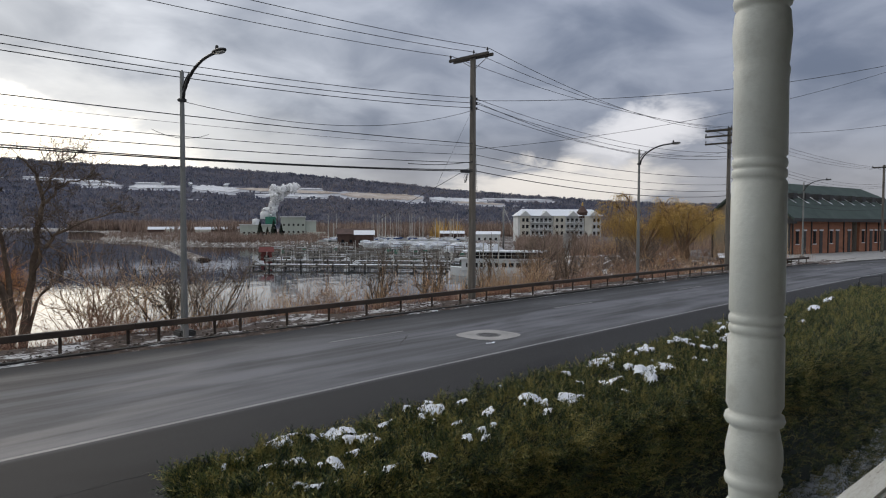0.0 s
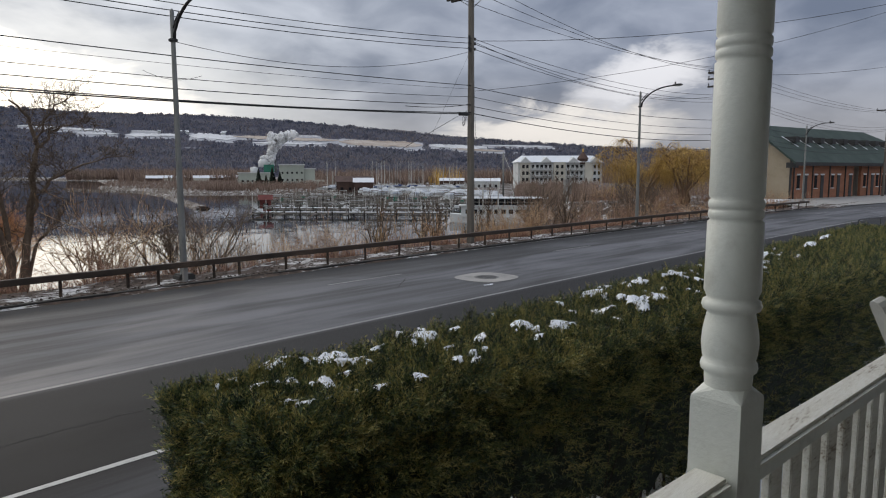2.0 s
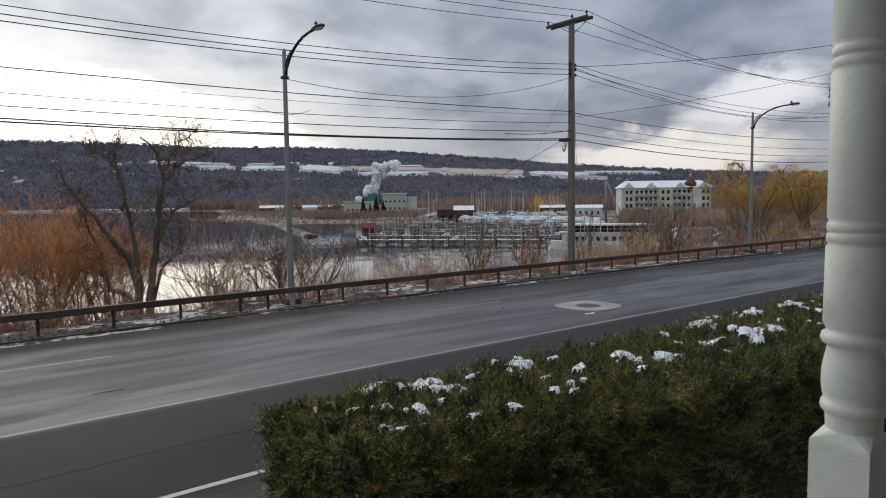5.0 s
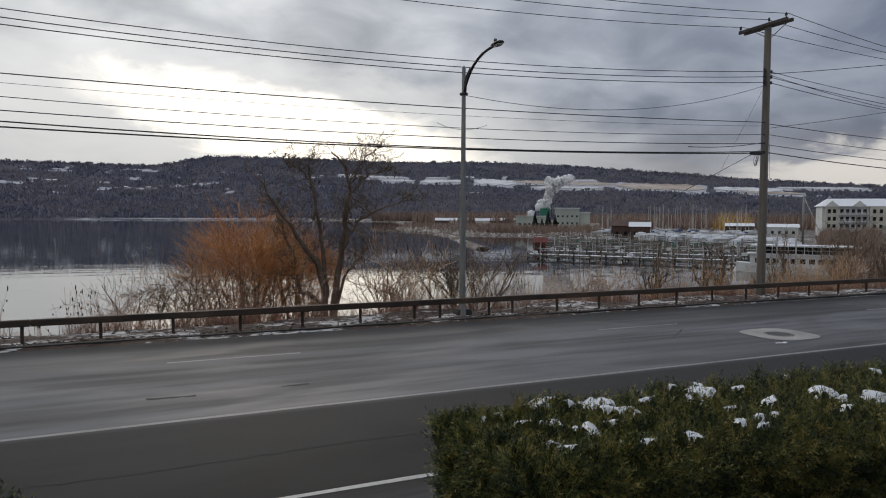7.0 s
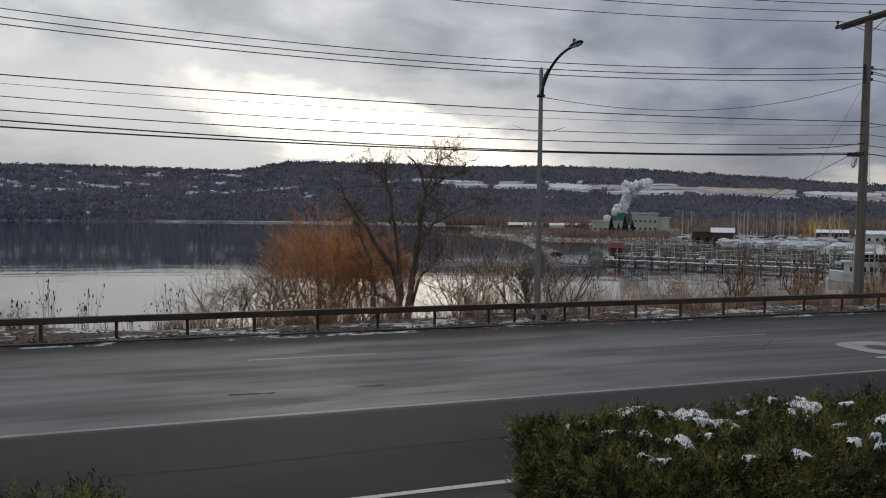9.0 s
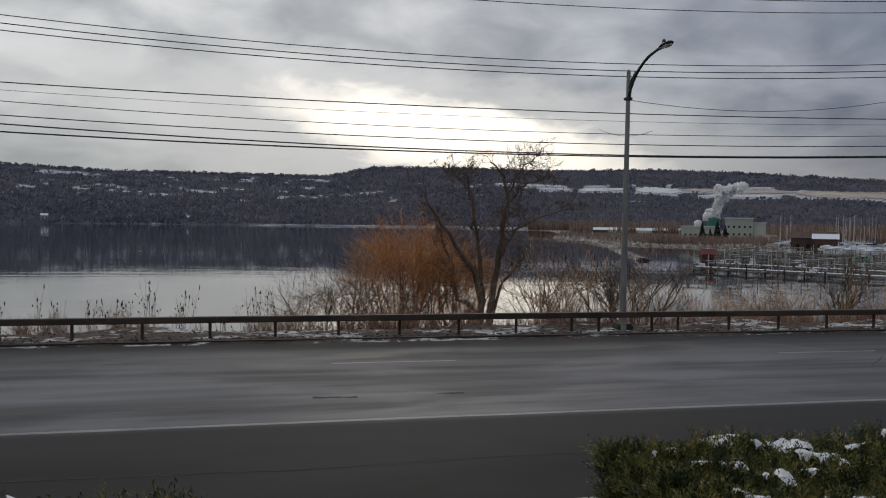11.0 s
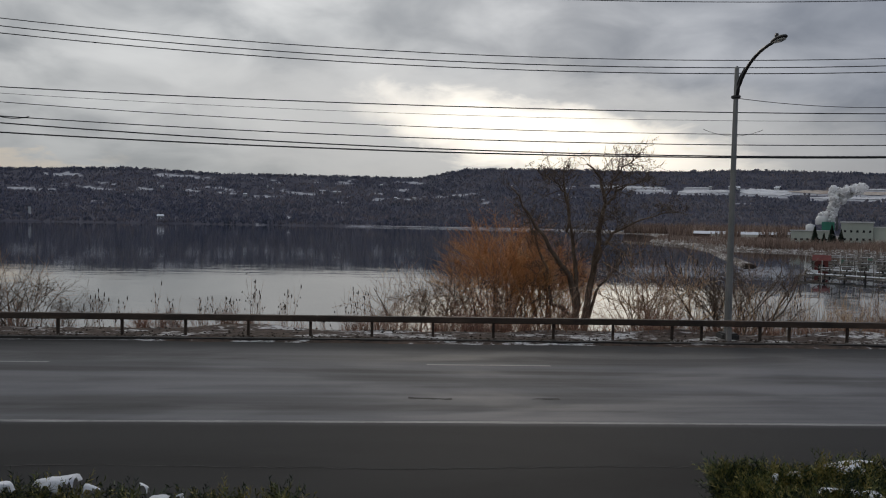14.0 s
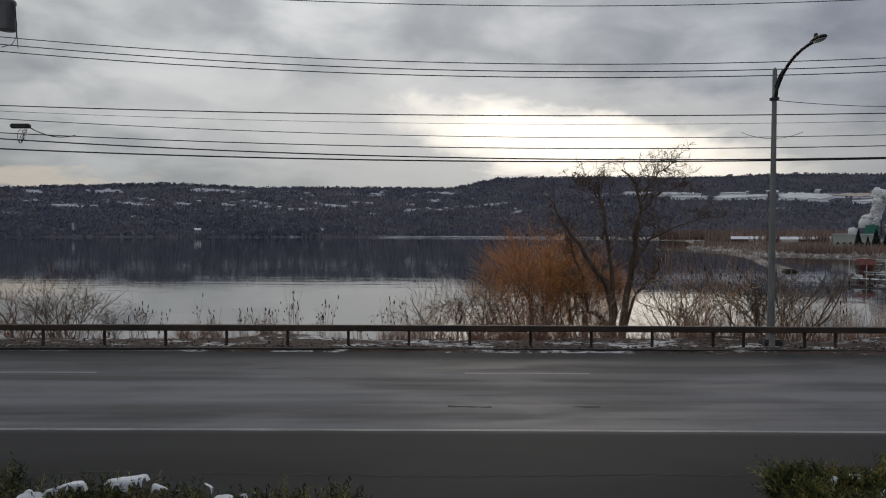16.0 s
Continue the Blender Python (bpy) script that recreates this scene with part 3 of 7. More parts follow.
# ---- ground, road, lake, hills ----
WATER = -6.0
SHORE = [(60, 30), (66, 44), (78, 60), (116, 78), (128, 98), (150, 130), (170, 175), (195, 205), (170, 245), (140, 300), (150, 420), (215, 585), (300, 850), (240, 1190), (2500, 1300), (2500, 0), (60, 0)]


def inside(x, y, poly):
    hit = False
    for (ax, ay), (bx, by) in zip(poly, poly[1:] + poly[:1]):
        if (ay > y) != (by > y) and x < (bx - ax) * (y - ay) / (by - ay) + ax:
            hit = not hit
    return hit


def ground_height(x, y):
    yy = y - bend(x)
    if yy < 22.0:
        return -0.06
    wobble = 0.05 * noise.noise(Vector((x * 0.7, y * 0.7, 0.0)))
    if yy < 24.0:
        return 0.07 + wobble
    down = 0.07 + wobble - (yy - 24.0) * 0.42 + 0.25 * noise.noise(Vector((x * 0.3, y * 0.3, 4.0)))
    if inside(x, y, SHORE):
        floor = -4.7 + 0.5 * noise.noise(Vector((x * 0.03, y * 0.03, 1.0))) if x < 84 or y > 60 else -0.3 - 0.02 * max(0, yy - 24)
        if x > 75 and yy < 60:
            floor = max(floor, -0.25 - 0.12 * max(0.0, yy - 34))
    else:
        floor = -7.5
    return max(down, floor)


def grid_lines(start, stop, first, grow):
    out, at, step = [start], start, first
    while at < stop:
        at += step
        step *= grow
        out.append(at)
    return out


def build_ground():
    xs = sorted(set([-v for v in grid_lines(0.0, 3000, 0.8, 1.06)] + grid_lines(0.0, 30, 0.8, 1.0) + grid_lines(31, 3000, 1.0, 1.035)))
    ys = [-40, -10, 0, 10, 18, 20] + grid_lines(21.0, 40, 0.5, 1.0) + grid_lines(42, 1350, 2.0, 1.045)
    verts = [(x, y, ground_height(x, y)) for y in ys for x in xs]
    w = len(xs)
    faces = [(j * w + i, j * w + i + 1, (j + 1) * w + i + 1, (j + 1) * w + i) for j in range(len(ys) - 1) for i in range(w - 1)]
    ob = new("ground", link_mesh("ground", verts, faces, M["ground"], True))
    tagged(ob, "lake bank and shore with leaf litter under broken snow", "ground", kind="structure")


build_ground()
tagged(new("road", strip("road", 7.55, 22.1, -90, 260, 0.0, M["asphalt"], 2.0, 0.05)), "two-lane asphalt road with a salt film and damp wheel tracks", "road", kind="structure")
tagged(new("water", link_mesh("water", [(-3000, 24, WATER), (3000, 24, WATER), (3000, 1400, WATER), (-3000, 1400, WATER)], [(0, 1, 2, 3)], M["water"])), "calm lake reflecting the hills and the cloudy sky", "lake", kind="structure")

SKYLINE = [(-95, 2.2), (-60, 2.6), (-34, 3.05), (-28, 3.5), (-22.7, 3.78), (-16, 3.62), (-11.2, 3.72), (-6, 3.75), (0.3, 3.78), (1.8, 4.05), (4.2, 4.62), (10, 4.66), (14.5, 4.62), (19.5, 4.47), (27, 4.52), (33, 4.25), (38, 3.85), (43, 3.45), (47.5, 2.95), (54.7, 2.4), (59.4, 2.02), (66, 1.7), (76, 1.6), (84, 1.7), (110, 1.5)]
EYE = Vector((0.3, 2.3, 3.5))


def skyline(az):
    for (a, ea), (b, eb) in zip(SKYLINE, SKYLINE[1:]):
        if a <= az <= b:
            f = (az - a) / (b - a)
            return ea + (eb - ea) * f
    return 1.5


def on_hill(az, el, lift=0.0):
    """The point of the hillside at a bearing and a height angle, seen from the porch."""
    top = skyline(az)
    s = (el + 0.46) / (top + 0.46)
    fold = 260 * noise.noise(Vector((az * 0.09, 0.0, 7.0))) * s
    r = 1190 + 1150 * s ** 1.1 + fold - lift * 2.0
    a = radians(az)
    return Vector((EYE.x + r * math.sin(a), EYE.y + r * math.cos(a), EYE.z + r * math.tan(radians(el)) + lift))


def field(az0, az1, el0, el1, tilt, mat, seed, label):
    """A cleared field, or the pale waterline strip, draped on the far hillside, with a ragged outline."""
    rng = random.Random(seed)
    nx, ny = 26, 4
    verts, faces = [], []
    lo = [rng.uniform(-0.25, 0.25) for _ in range(nx + 1)]
    hi = [rng.uniform(-0.25, 0.25) for _ in range(nx + 1)]
    for i in range(nx + 1):
        f = i / nx
        az = az0 + (az1 - az0) * f
        thin = min(1.0, 5 * f + 0.15, 5 * (1 - f) + 0.15)
        mid, half = (el0 + el1) / 2 + tilt * (f - 0.5), (el1 - el0) / 2 * thin
        for j in range(ny + 1):
            g = j / ny * 2 - 1
            e = mid + half * (g + (lo[i] * (1 - g) + hi[i] * (1 + g)) / 2)
            verts.append(on_hill(az, e, 1.2))
    for i in range(nx):
        for j in range(ny):
            a = i * (ny + 1) + j
            faces.append((a, a + ny + 1, a + ny + 2, a + 1))
    tagged(new("hill_field", link_mesh("hill_field", verts, faces, mat)), label, "field", "fields on the far hillside", "structure")


SNOWY, STUBBLE = "snow-covered field on the far hillside, the lowest a pale waterline strip", "tan stubble field with thin snow on the hillside"
FIELDS = [
    (14.6, 17.2, 3.26, 3.36, -0.05, 0), (16.5, 20.6, 3.12, 3.26, -0.1, 0), (18.2, 21.2, 2.86, 2.96, 0, 0), (21.6, 25.4, 2.76, 2.98, 0.05, 0), (26.2, 29.8, 2.60, 3.02, -0.15, 0),
    (29.5, 38.0, 2.62, 2.85, -0.25, 1), (31.0, 37.0, 2.28, 2.42, -0.1, 0), (38.0, 45.0, 2.15, 2.60, -0.3, 1), (45.5, 50.5, 2.0, 2.25, -0.2, 0), (47.5, 52.0, 1.75, 1.9, -0.2, 1),
    # the last entry is a thin pale strip along the far waterline
    (22.0, 24.0, 3.12, 3.2, 0, 0), (34.5, 36.5, 2.9, 3.0, 0, 0), (50, 56, 2.1, 2.2, -0.15, 0), (-6.0, 19.0, -0.44, -0.405, 0, 0)]
for k, (a0, a1, e0, e1, tilt, tone) in enumerate(FIELDS):
    field(a0, a1, e0, e1, tilt, M["field_tan" if tone else "field_snow"], k, STUBBLE if tone else SNOWY)
rng = random.Random(5)


def clearing(az, el):
    """Above nought where the hillside woods open on snowy ground."""
    top = skyline(az)
    for a0, a1, e0, e1, tilt, _ in FIELDS:
        if a0 < az < a1:
            mid = tilt * ((az - a0) / (a1 - a0) - 0.5)
            if e0 + mid - 0.15 < el < e1 + mid + 0.02:
                return 1.0
    s = (el + 0.46) / (top + 0.46)
    patch = noise.noise(Vector((az * 0.42, el * 3.4, 2.0))) + 0.6 * noise.noise(Vector((az * 2.2, el * 9.0, 8.0)))
    belt = math.exp(-((s - 0.63) / 0.16) ** 2) * 0.50 + math.exp(-((s - 0.90) / 0.05) ** 2) * (0.62 if az < 2 else 0.25)
    return patch + belt - (0.76 if az < 6 else 0.95)


def build_hills():
    cols, rows = 900, 56
    verts, faces, bare = [], [], []
    for i in range(cols + 1):
        az = -92 + 196 * i / cols
        top = skyline(az)
        rough = 0.035 * noise.noise(Vector((az * 5.0, 2.0, 0))) + 0.05 * noise.noise(Vector((az * 1.3, 9.0, 0)))
        for j in range(rows + 1):
            s = j / rows
            el = -0.46 + (top + 0.46 + rough * (s > 0.97)) * s
            verts.append(on_hill(az, el))
            bare.append(min(1.0, max(0.0, 0.5 + 2.0 * clearing(az, el))))
        a = radians(az)
        verts.append((EYE.x + 3300 * math.sin(a), EYE.y + 3300 * math.cos(a), 0))
        bare.append(0.0)
    w = rows + 2
    for i in range(cols):
        for j in range(rows + 1):
            faces.append((i * w + j, (i + 1) * w + j, (i + 1) * w + j + 1, i * w + j + 1))
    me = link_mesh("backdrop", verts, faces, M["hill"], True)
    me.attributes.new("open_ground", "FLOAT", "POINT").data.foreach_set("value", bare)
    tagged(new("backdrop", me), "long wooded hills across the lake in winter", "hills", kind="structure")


build_hills()


def hill_woods(name, count, seed, mat, label, firs=False):
    """Bare or evergreen woods on the far hills: every tree a few crossed sprays from one root."""
    rr = random.Random(seed)
    verts, faces = [], []
    while count > 0:
        az = rr.uniform(-46, 88)
        top = skyline(az)
        s = rr.random() if rr.random() < 0.93 else rr.uniform(0.965, 1.0)
        el = -0.44 + (top + 0.44) * s
        if firs and noise.noise(Vector((az * 0.30, el * 1.6, 20.0))) + (0.25 if s > 0.96 else 0) < 0.16:
            count -= 0.05
            continue
        count -= 1
        if clearing(az, el) > rr.uniform(-0.1, 0.12):
            continue
        p = on_hill(az, el)
        high = rr.uniform(4, 8) * (0.8 + 0.7 * noise.noise(Vector((az * 2.2, el * 3, 4.0)))) + 1.0
        wide = high * rr.uniform(0.28, 0.5)
        turn = rr.uniform(0, 3.14)
        n = len(verts)
        if firs:
            verts.append(p + Vector((0, 0, high * 1.1)))
            for k in range(4):
                a = turn + k * 1.571
                verts.append(p + Vector((math.cos(a) * wide * 0.8, math.sin(a) * wide * 0.8, rr.uniform(0, 0.1) * high)))
            faces += [(n, n + 1 + k, n + 1 + (k + 1) % 4) for k in range(4)]
        else:
            verts.append(p)
            for k in range(4):
                a = turn + k * 0.9
                c, d = math.cos(a) * wide, math.sin(a) * wide
                verts += [p + Vector((c * 0.9, d * 0.9, high * rr.uniform(0.45, 0.85))), p + Vector((c * 0.2, d * 0.2, high * rr.uniform(0.8, 1.0))), p + Vector((-c * 0.9, -d * 0.9, high * rr.uniform(0.4, 0.8)))]
                faces += [(n, n + 1 + 3 * k, n + 2 + 3 * k), (n, n + 2 + 3 * k, n + 3 + 3 * k)]
    tagged(new(name, link_mesh(name, verts, faces, mat)), label, "woods", kind="stuff")


hill_woods("hill_woods", 44000, 15, M["hill_wood"], "bare grey-brown woods tinted haze blue on the hills across the lake")
hill_woods("hill_firs", 4200, 16, M["hill_fir"], "dark evergreen stands tinted haze blue on the hills across the lake", True)


def lake_house(az, el, wide, high, label, roof=True):
    at = on_hill(az, el, 2.0)
    house = thing("lake_house", at, label, "house", "houses on the far shore", turn=-az)
    part("wall", box(-wide / 2, -4, -3, wide / 2, 4, high), M["white_wall"], house)
    for k in range(2 if roof else 0):
        x = wide * (0.24 if k else -0.2)
        part("window", box(x - 0.9, -4.06, high * 0.3, x + 0.9, -3.9, high * 0.72), M["pane"], house)
    if roof:
        bm = bmesh.new()
        pts = [bm.verts.new(v) for v in ((-wide * 0.56, -5, high), (wide * 0.56, -5, high), (wide * 0.56, 5, high), (-wide * 0.56, 5, high), (-wide * 0.56, 0, high * 1.6), (wide * 0.56, 0, high * 1.6))]
        for f in ((0, 1, 5, 4), (2, 3, 4, 5), (0, 4, 3), (1, 2, 5), (0, 3, 2, 1)):
            bm.faces.new([pts[i] for i in f])
        part("roof", bm, M["snow"], house)


lake_house(-20.6, -0.2, 10, 5, "small white house at the far waterline")
lake_house(-29.4, -0.1, 4, 14, "narrow white tower standing at the far shore", roof=False)
for k in range(9):
    lake_house(rng.uniform(-36, 2), rng.choice((1.9, 2.3, 2.6, 3.0)), rng.uniform(6, 10), 3.0, "small pale house among the trees on the far shore")
for k in range(6):
    lake_house(rng.uniform(24, 31), rng.uniform(2.98, 3.1), rng.uniform(6, 13), 3.4, "pale farm building beside the snowy hillside field")

# ---- road edge, markings ----
tagged(new("road_line", strip("road_line", 14.09, 14.20, -90, 150, 0.004, M["line_paint"], 1.0, 0.0, 0.012)), "worn white edge line along the road", "road marking", kind="structure")
for k in range(-6, 12):
    x = 0.62 + 12.2 * k
    if x < 130:
        tagged(new("lane_dash", strip("lane_dash", 18.87, 18.97, x, x + 3.1, 0.004, M["line_paint"], 0.6, 0.0, 0.012)), "worn white centre dash on the road", "road marking", "centre dashes", "structure")
tagged(new("parking_line", strip("parking_line", 10.29, 10.39, -90, 150, 0.004, M["clean_line"], 0.8, 0.0, 0.008)), "white painted line along the parking strip", "road marking", kind="structure")
tagged(new("kerb_far", strip("kerb_far", 21.95, 22.15, -90, 72, 0.085, M["berm"], 0.7, 0.12, 0.03)), "low dark asphalt berm under the guard rail", "kerb", kind="structure")
tagged(new("snow_verge", strip("snow_verge", 21.86, 21.955, -90, 72, 0.012, M["dirty_snow"], 0.35, 0.03, 0.05)), "thin line of dirty snow along the berm", "snow", kind="stuff")
tagged(new("yard", link_mesh("yard", [(-40, -12, 0.2), (60, -12, 0.2), (60, 7.6, 0.2), (-40, 7.6, 0.2)], [(0, 1, 2, 3)], M["snow"])), "snow-covered front yard beside the porch", "ground", kind="structure")


def crack(points, wide, label):
    """A sealed crack in the asphalt."""
    rng = random.Random(str(points))
    verts, faces = [], []
    path = []
    for (ax, ay), (bx, by) in zip(points, points[1:]):
        count = max(2, int(math.hypot(bx - ax, by - ay) / 0.12))
        path += [(ax + (bx - ax) * k / count, ay + (by - ay) * k / count + rng.uniform(-0.035, 0.035)) for k in range(count)]
    for x, y in path:
        w = wide * rng.uniform(0.3, 1.2)
        verts += [(x, y - w / 2 + bend(x), 0.004), (x, y + w / 2 + bend(x), 0.004)]
    for k in range(len(path) - 1):
        faces.append((2 * k, 2 * k + 2, 2 * k + 3, 2 * k + 1))
    tagged(new("road_crack", link_mesh("road_crack", verts, faces, M["berm"])), label, "crack", "cracks in the asphalt", "structure")


crack([(-14, 12.0), (-4, 12.05), (0, 11.9), (3, 12.0), (9, 11.95), (30, 12.1)], 0.034, "dark sealed crack along the parking strip")
crack([(0.2, 15.75), (1.2, 15.7)], 0.13, "dark damp patch seam in the driving lane")
crack([(2.7, 15.75), (3.4, 15.78)], 0.12, "dark damp patch seam in the driving lane")
crack([(14, 17.0), (15.5, 18.2)], 0.05, "dark sealed crack across the driving lane")


def manhole_patch():
    """A light concrete square set cornerwise in the lane round an iron cover."""
    group = thing("manhole", (17.36, 16.3 + bend(17.4), 0.004), "round iron manhole cover in a pale concrete patch", "manhole")
    bm = bmesh.new()
    ring = []
    for k in range(40):
        a = 2 * math.pi * k / 40
        p = 1.0 / (abs(math.cos(a)) ** 3.2 + abs(math.sin(a)) ** 3.2) ** (1 / 3.2)
        ring.append(bm.verts.new((0.98 * p * math.cos(a), 0.92 * p * math.sin(a), 0.008)))
    bm.faces.new(ring)
    part("concrete_patch", bm, M["concrete"], group)
    cover = part("cover", lathe([(0.02, 0.0), (0.40, 0.0), (0.42, 0.012), (0.36, 0.018), (0.34, 0.014), (0.02, 0.016)], 28), M["iron"], group, "dark iron cover")
    ribs = bmesh.new()
    for k in range(-3, 4):
        w = math.sqrt(0.32 ** 2 - (k * 0.085) ** 2)
        add_box(ribs, -w, k * 0.085 - 0.012, 0.014, w, k * 0.085 + 0.012, 0.021)
    part("rib", ribs, M["iron"], cover)
    for k in range(4):
        lump = bmesh.new()
        bmesh.ops.create_icosphere(lump, subdivisions=1, radius=0.05)
        for v in lump.verts:
            v.co = Vector((v.co.x * 1.6 - 0.9 + 0.12 * k, v.co.y - 0.95, v.co.z * 0.3 + 0.01))
        single("snow_lump", lump, M["snow"], "small lump of snow on the road beside the patch", "snow", "snow lumps").location = (17.0 - 0.02 * k, 16.2 - 0.03 * (k % 3), 0)


manhole_patch()

# ---- guard rail ----
POST_STEP, POST_X0, RAIL_Y = 1.83, -2.8, 22.45


def guard_rail():
    rail = thing("guard_rail", (0, 0, 0), "rusty brown box-beam guard rail on short steel posts", "guard rail")
    spots = [k * 1.0 for k in range(-14, 7)] + [6.5, 7.5] + [k * 1.0 for k in range(8, 41)]
    base = bmesh.new()
    add_box(base, -0.04, -0.03, -0.2, 0.04, 0.03, 0.55, 0.008)
    post_mesh = None
    for k in spots:
        x = POST_X0 + POST_STEP * k
        if post_mesh is None:
            ob = part("post", base, M["rail"], rail)
            post_mesh = ob.data
        else:
            ob = part("post", post_mesh, M["rail"], rail)
        ob.location = (x, RAIL_Y + bend(x) + 0.05, 0.0)
    ends = [-30.0, -24.0, -13.5, -2.6, 8.35, 19.3, 30.2, 41.2, 52.1, 62.0, 70.8]
    for a, b in zip(ends, ends[1:]):
        count = 5
        xs = [a + 0.012 + (b - a - 0.024) * k / count for k in range(count + 1)]
        bm = bmesh.new()
        rows = []
        for x in xs:
            y = RAIL_Y + bend(x)
            rows.append([bm.verts.new((x, y + dy, z)) for dy, z in ((-0.08, 0.535), (-0.065, 0.52), (0.065, 0.52), (0.08, 0.535), (0.08, 0.685), (0.065, 0.70), (-0.065, 0.70), (-0.08, 0.685))])
        for r, s in zip(rows, rows[1:]):
            for i in range(8):
                bm.faces.new((r[i], s[i], s[(i + 1) % 8], r[(i + 1) % 8]))
        bm.faces.new(rows[0])
        bm.faces.new(list(reversed(rows[-1])))
        part("beam", bm, M["rail"], rail)
        if b < 70:
            y = RAIL_Y + bend(b)
            part("splice", box(b - 0.3, y - 0.087, 0.56, b + 0.3, y - 0.081, 0.66), M["rail"], rail)


guard_rail()
single("concrete_marker", box(-0.07, -0.07, -0.2, 0.07, 0.07, 0.5, 0.015), M["concrete"], "pale square concrete marker post at the guard rail", "marker post").location = (9.95, 22.5, 0)

# ---- street lamps, poles, wires ----


def street_lamp(x, y, label):
    lamp = thing("street_lamp", (x, y, 0.05), label, "street lamp", "street lamps along the road")
    part("pole", lathe([(0.17, -0.3), (0.17, 0.0), (0.12, 0.03), (0.11, 0.4), (0.063, 8.42), (0.06, 8.45), (0.02, 8.5)], 16), M["galv"], lamp, smooth=True)
    part("base_plate", box(-0.27, -0.27, -0.3, 0.27, 0.27, 0.2, 0.05), M["walk"], lamp, "weathered concrete base")
    arc = []
    for k in range(13):
        f = k / 12
        arc.append((0.0, -0.08 - 2.0 * f ** 1.55, 7.55 + 1.12 * math.sin(f * math.pi / 2) ** 0.9))
    part("arm", tubes("arm", [(arc, [0.055 - 0.012 * k / 12 for k in range(13)]), ([(0, -0.08, 7.9), (0, -0.22, 8.12), (0, -0.5, 8.32)], [0.03, 0.03, 0.03])], M["black"], 8), M["black"], lamp)
    part("bracket", lathe([(0.10, 7.5), (0.14, 7.52), (0.14, 7.58), (0.10, 7.6)], 14), M["black"], lamp)
    bm = bmesh.new()
    bmesh.ops.create_uvsphere(bm, u_segments=18, v_segments=10, radius=1.0)
    for v in bm.verts:
        v.co = Vector((v.co.x * 0.15, v.co.y * 0.36, v.co.z * (0.085 if v.co.z > 0 else 0.05)))
        v.co.z += 0.1 * v.co.y * -0.35
    head = part("head", bm, M["black"], lamp, smooth=True)
    head.location = (0, -2.38, 8.68)
    part("photocell", lathe([(0.05, 0.0), (0.05, 0.1), (0.03, 0.13)], 12), M["black"], head).location = (0, 0.12, 0.07)
    glass = bmesh.new()
    bmesh.ops.create_uvsphere(glass, u_segments=14, v_segments=8, radius=1.0)
    for v in glass.verts:
        v.co = Vector((v.co.x * 0.11, v.co.y * 0.24 - 0.06, v.co.z * 0.04 - 0.04))
    part("lens", glass, M["lens"], head, smooth=True)
    return lamp


street_lamp(10.15, 23.0, "grey steel street lamp with a curved black arm")
street_lamp(40.25, 22.6, "grey steel street lamp beside the golden willows")
street_lamp(82.4, 24.2, "grey steel street lamp before the brick building")


def insulator(parent, x, y, z):
    part("insulator", lathe([(0.02, 0), (0.02, 0.06), (0.05, 0.07), (0.055, 0.12), (0.035, 0.13), (0.05, 0.16), (0.03, 0.2)], 10), M["black"], parent).location = (x, y, z)


def utility_pole(x, y, top, arms, label, near=-1.1, far=1.4, racks=(9.74, 9.51, 9.27)):
    pole = thing("utility_pole", (x, y, 0), label, "utility pole", "utility poles along the road")
    part("pole", lathe([(0.19, -0.5), (0.185, 0.3), (0.165, 5.0), (0.135, top - 0.05), (0.12, top)], 14), M["timber"], pole, smooth=True)
    for z in arms:
        for dx in (-0.16, 0.16) if z == arms[0] else (-0.16,):
            part("crossarm", box(dx - 0.055, near, z - 0.07, dx + 0.055, far, z + 0.07, 0.012), M["arm_timber"], pole)
        for side in (near * 0.75, far * 0.6):
            part("brace", tubes("brace", [([(0.16, side, z - 0.05), (0.1, 0, z - 0.55)], [0.018, 0.018])], M["galv"], 5), M["galv"], pole)
        for dy in (near + 0.08, 0.1 + near * 0.25, far - 0.08):
            insulator(pole, -0.16, dy, z + 0.07)
    for z in racks:
        part("spool", lathe([(0.03, -0.06), (0.06, -0.05), (0.045, 0), (0.06, 0.05), (0.03, 0.06)], 10), M["black"], pole).location = (-0.2, -0.06, z)
        part("spool", lathe([(0.03, -0.06), (0.06, -0.05), (0.045, 0), (0.06, 0.05), (0.03, 0.06)], 10), M["black"], pole).location = (0.2, -0.06, z)
    part("rack", box(-0.23, -0.09, min(racks) - 0.12, -0.17, -0.04, max(racks) + 0.12), M["black"], pole)
    return pole


POLES = [(-14.25, 23.3, 11.6), (24.8, 23.4, 11.75), (55.7, 22.65, 11.6), (110.6, 21.6, 12.2), (-52.0, 22.6, 11.6)]
utility_pole(*POLES[1], (11.7,), "grey timber utility pole with a double crossarm and wires")
utility_pole(*POLES[0], (11.5,), "grey timber utility pole carrying a transformer", racks=(9.46, 9.24, 9.03))
utility_pole(*POLES[2], (11.45, 10.95, 10.35), "grey timber utility pole with three crossarms", near=-0.3, far=1.9)
utility_pole(*POLES[3], (11.9,), "grey timber utility pole before the brick building")
utility_pole(*POLES[4], (11.5,), "grey timber utility pole with one crossarm")


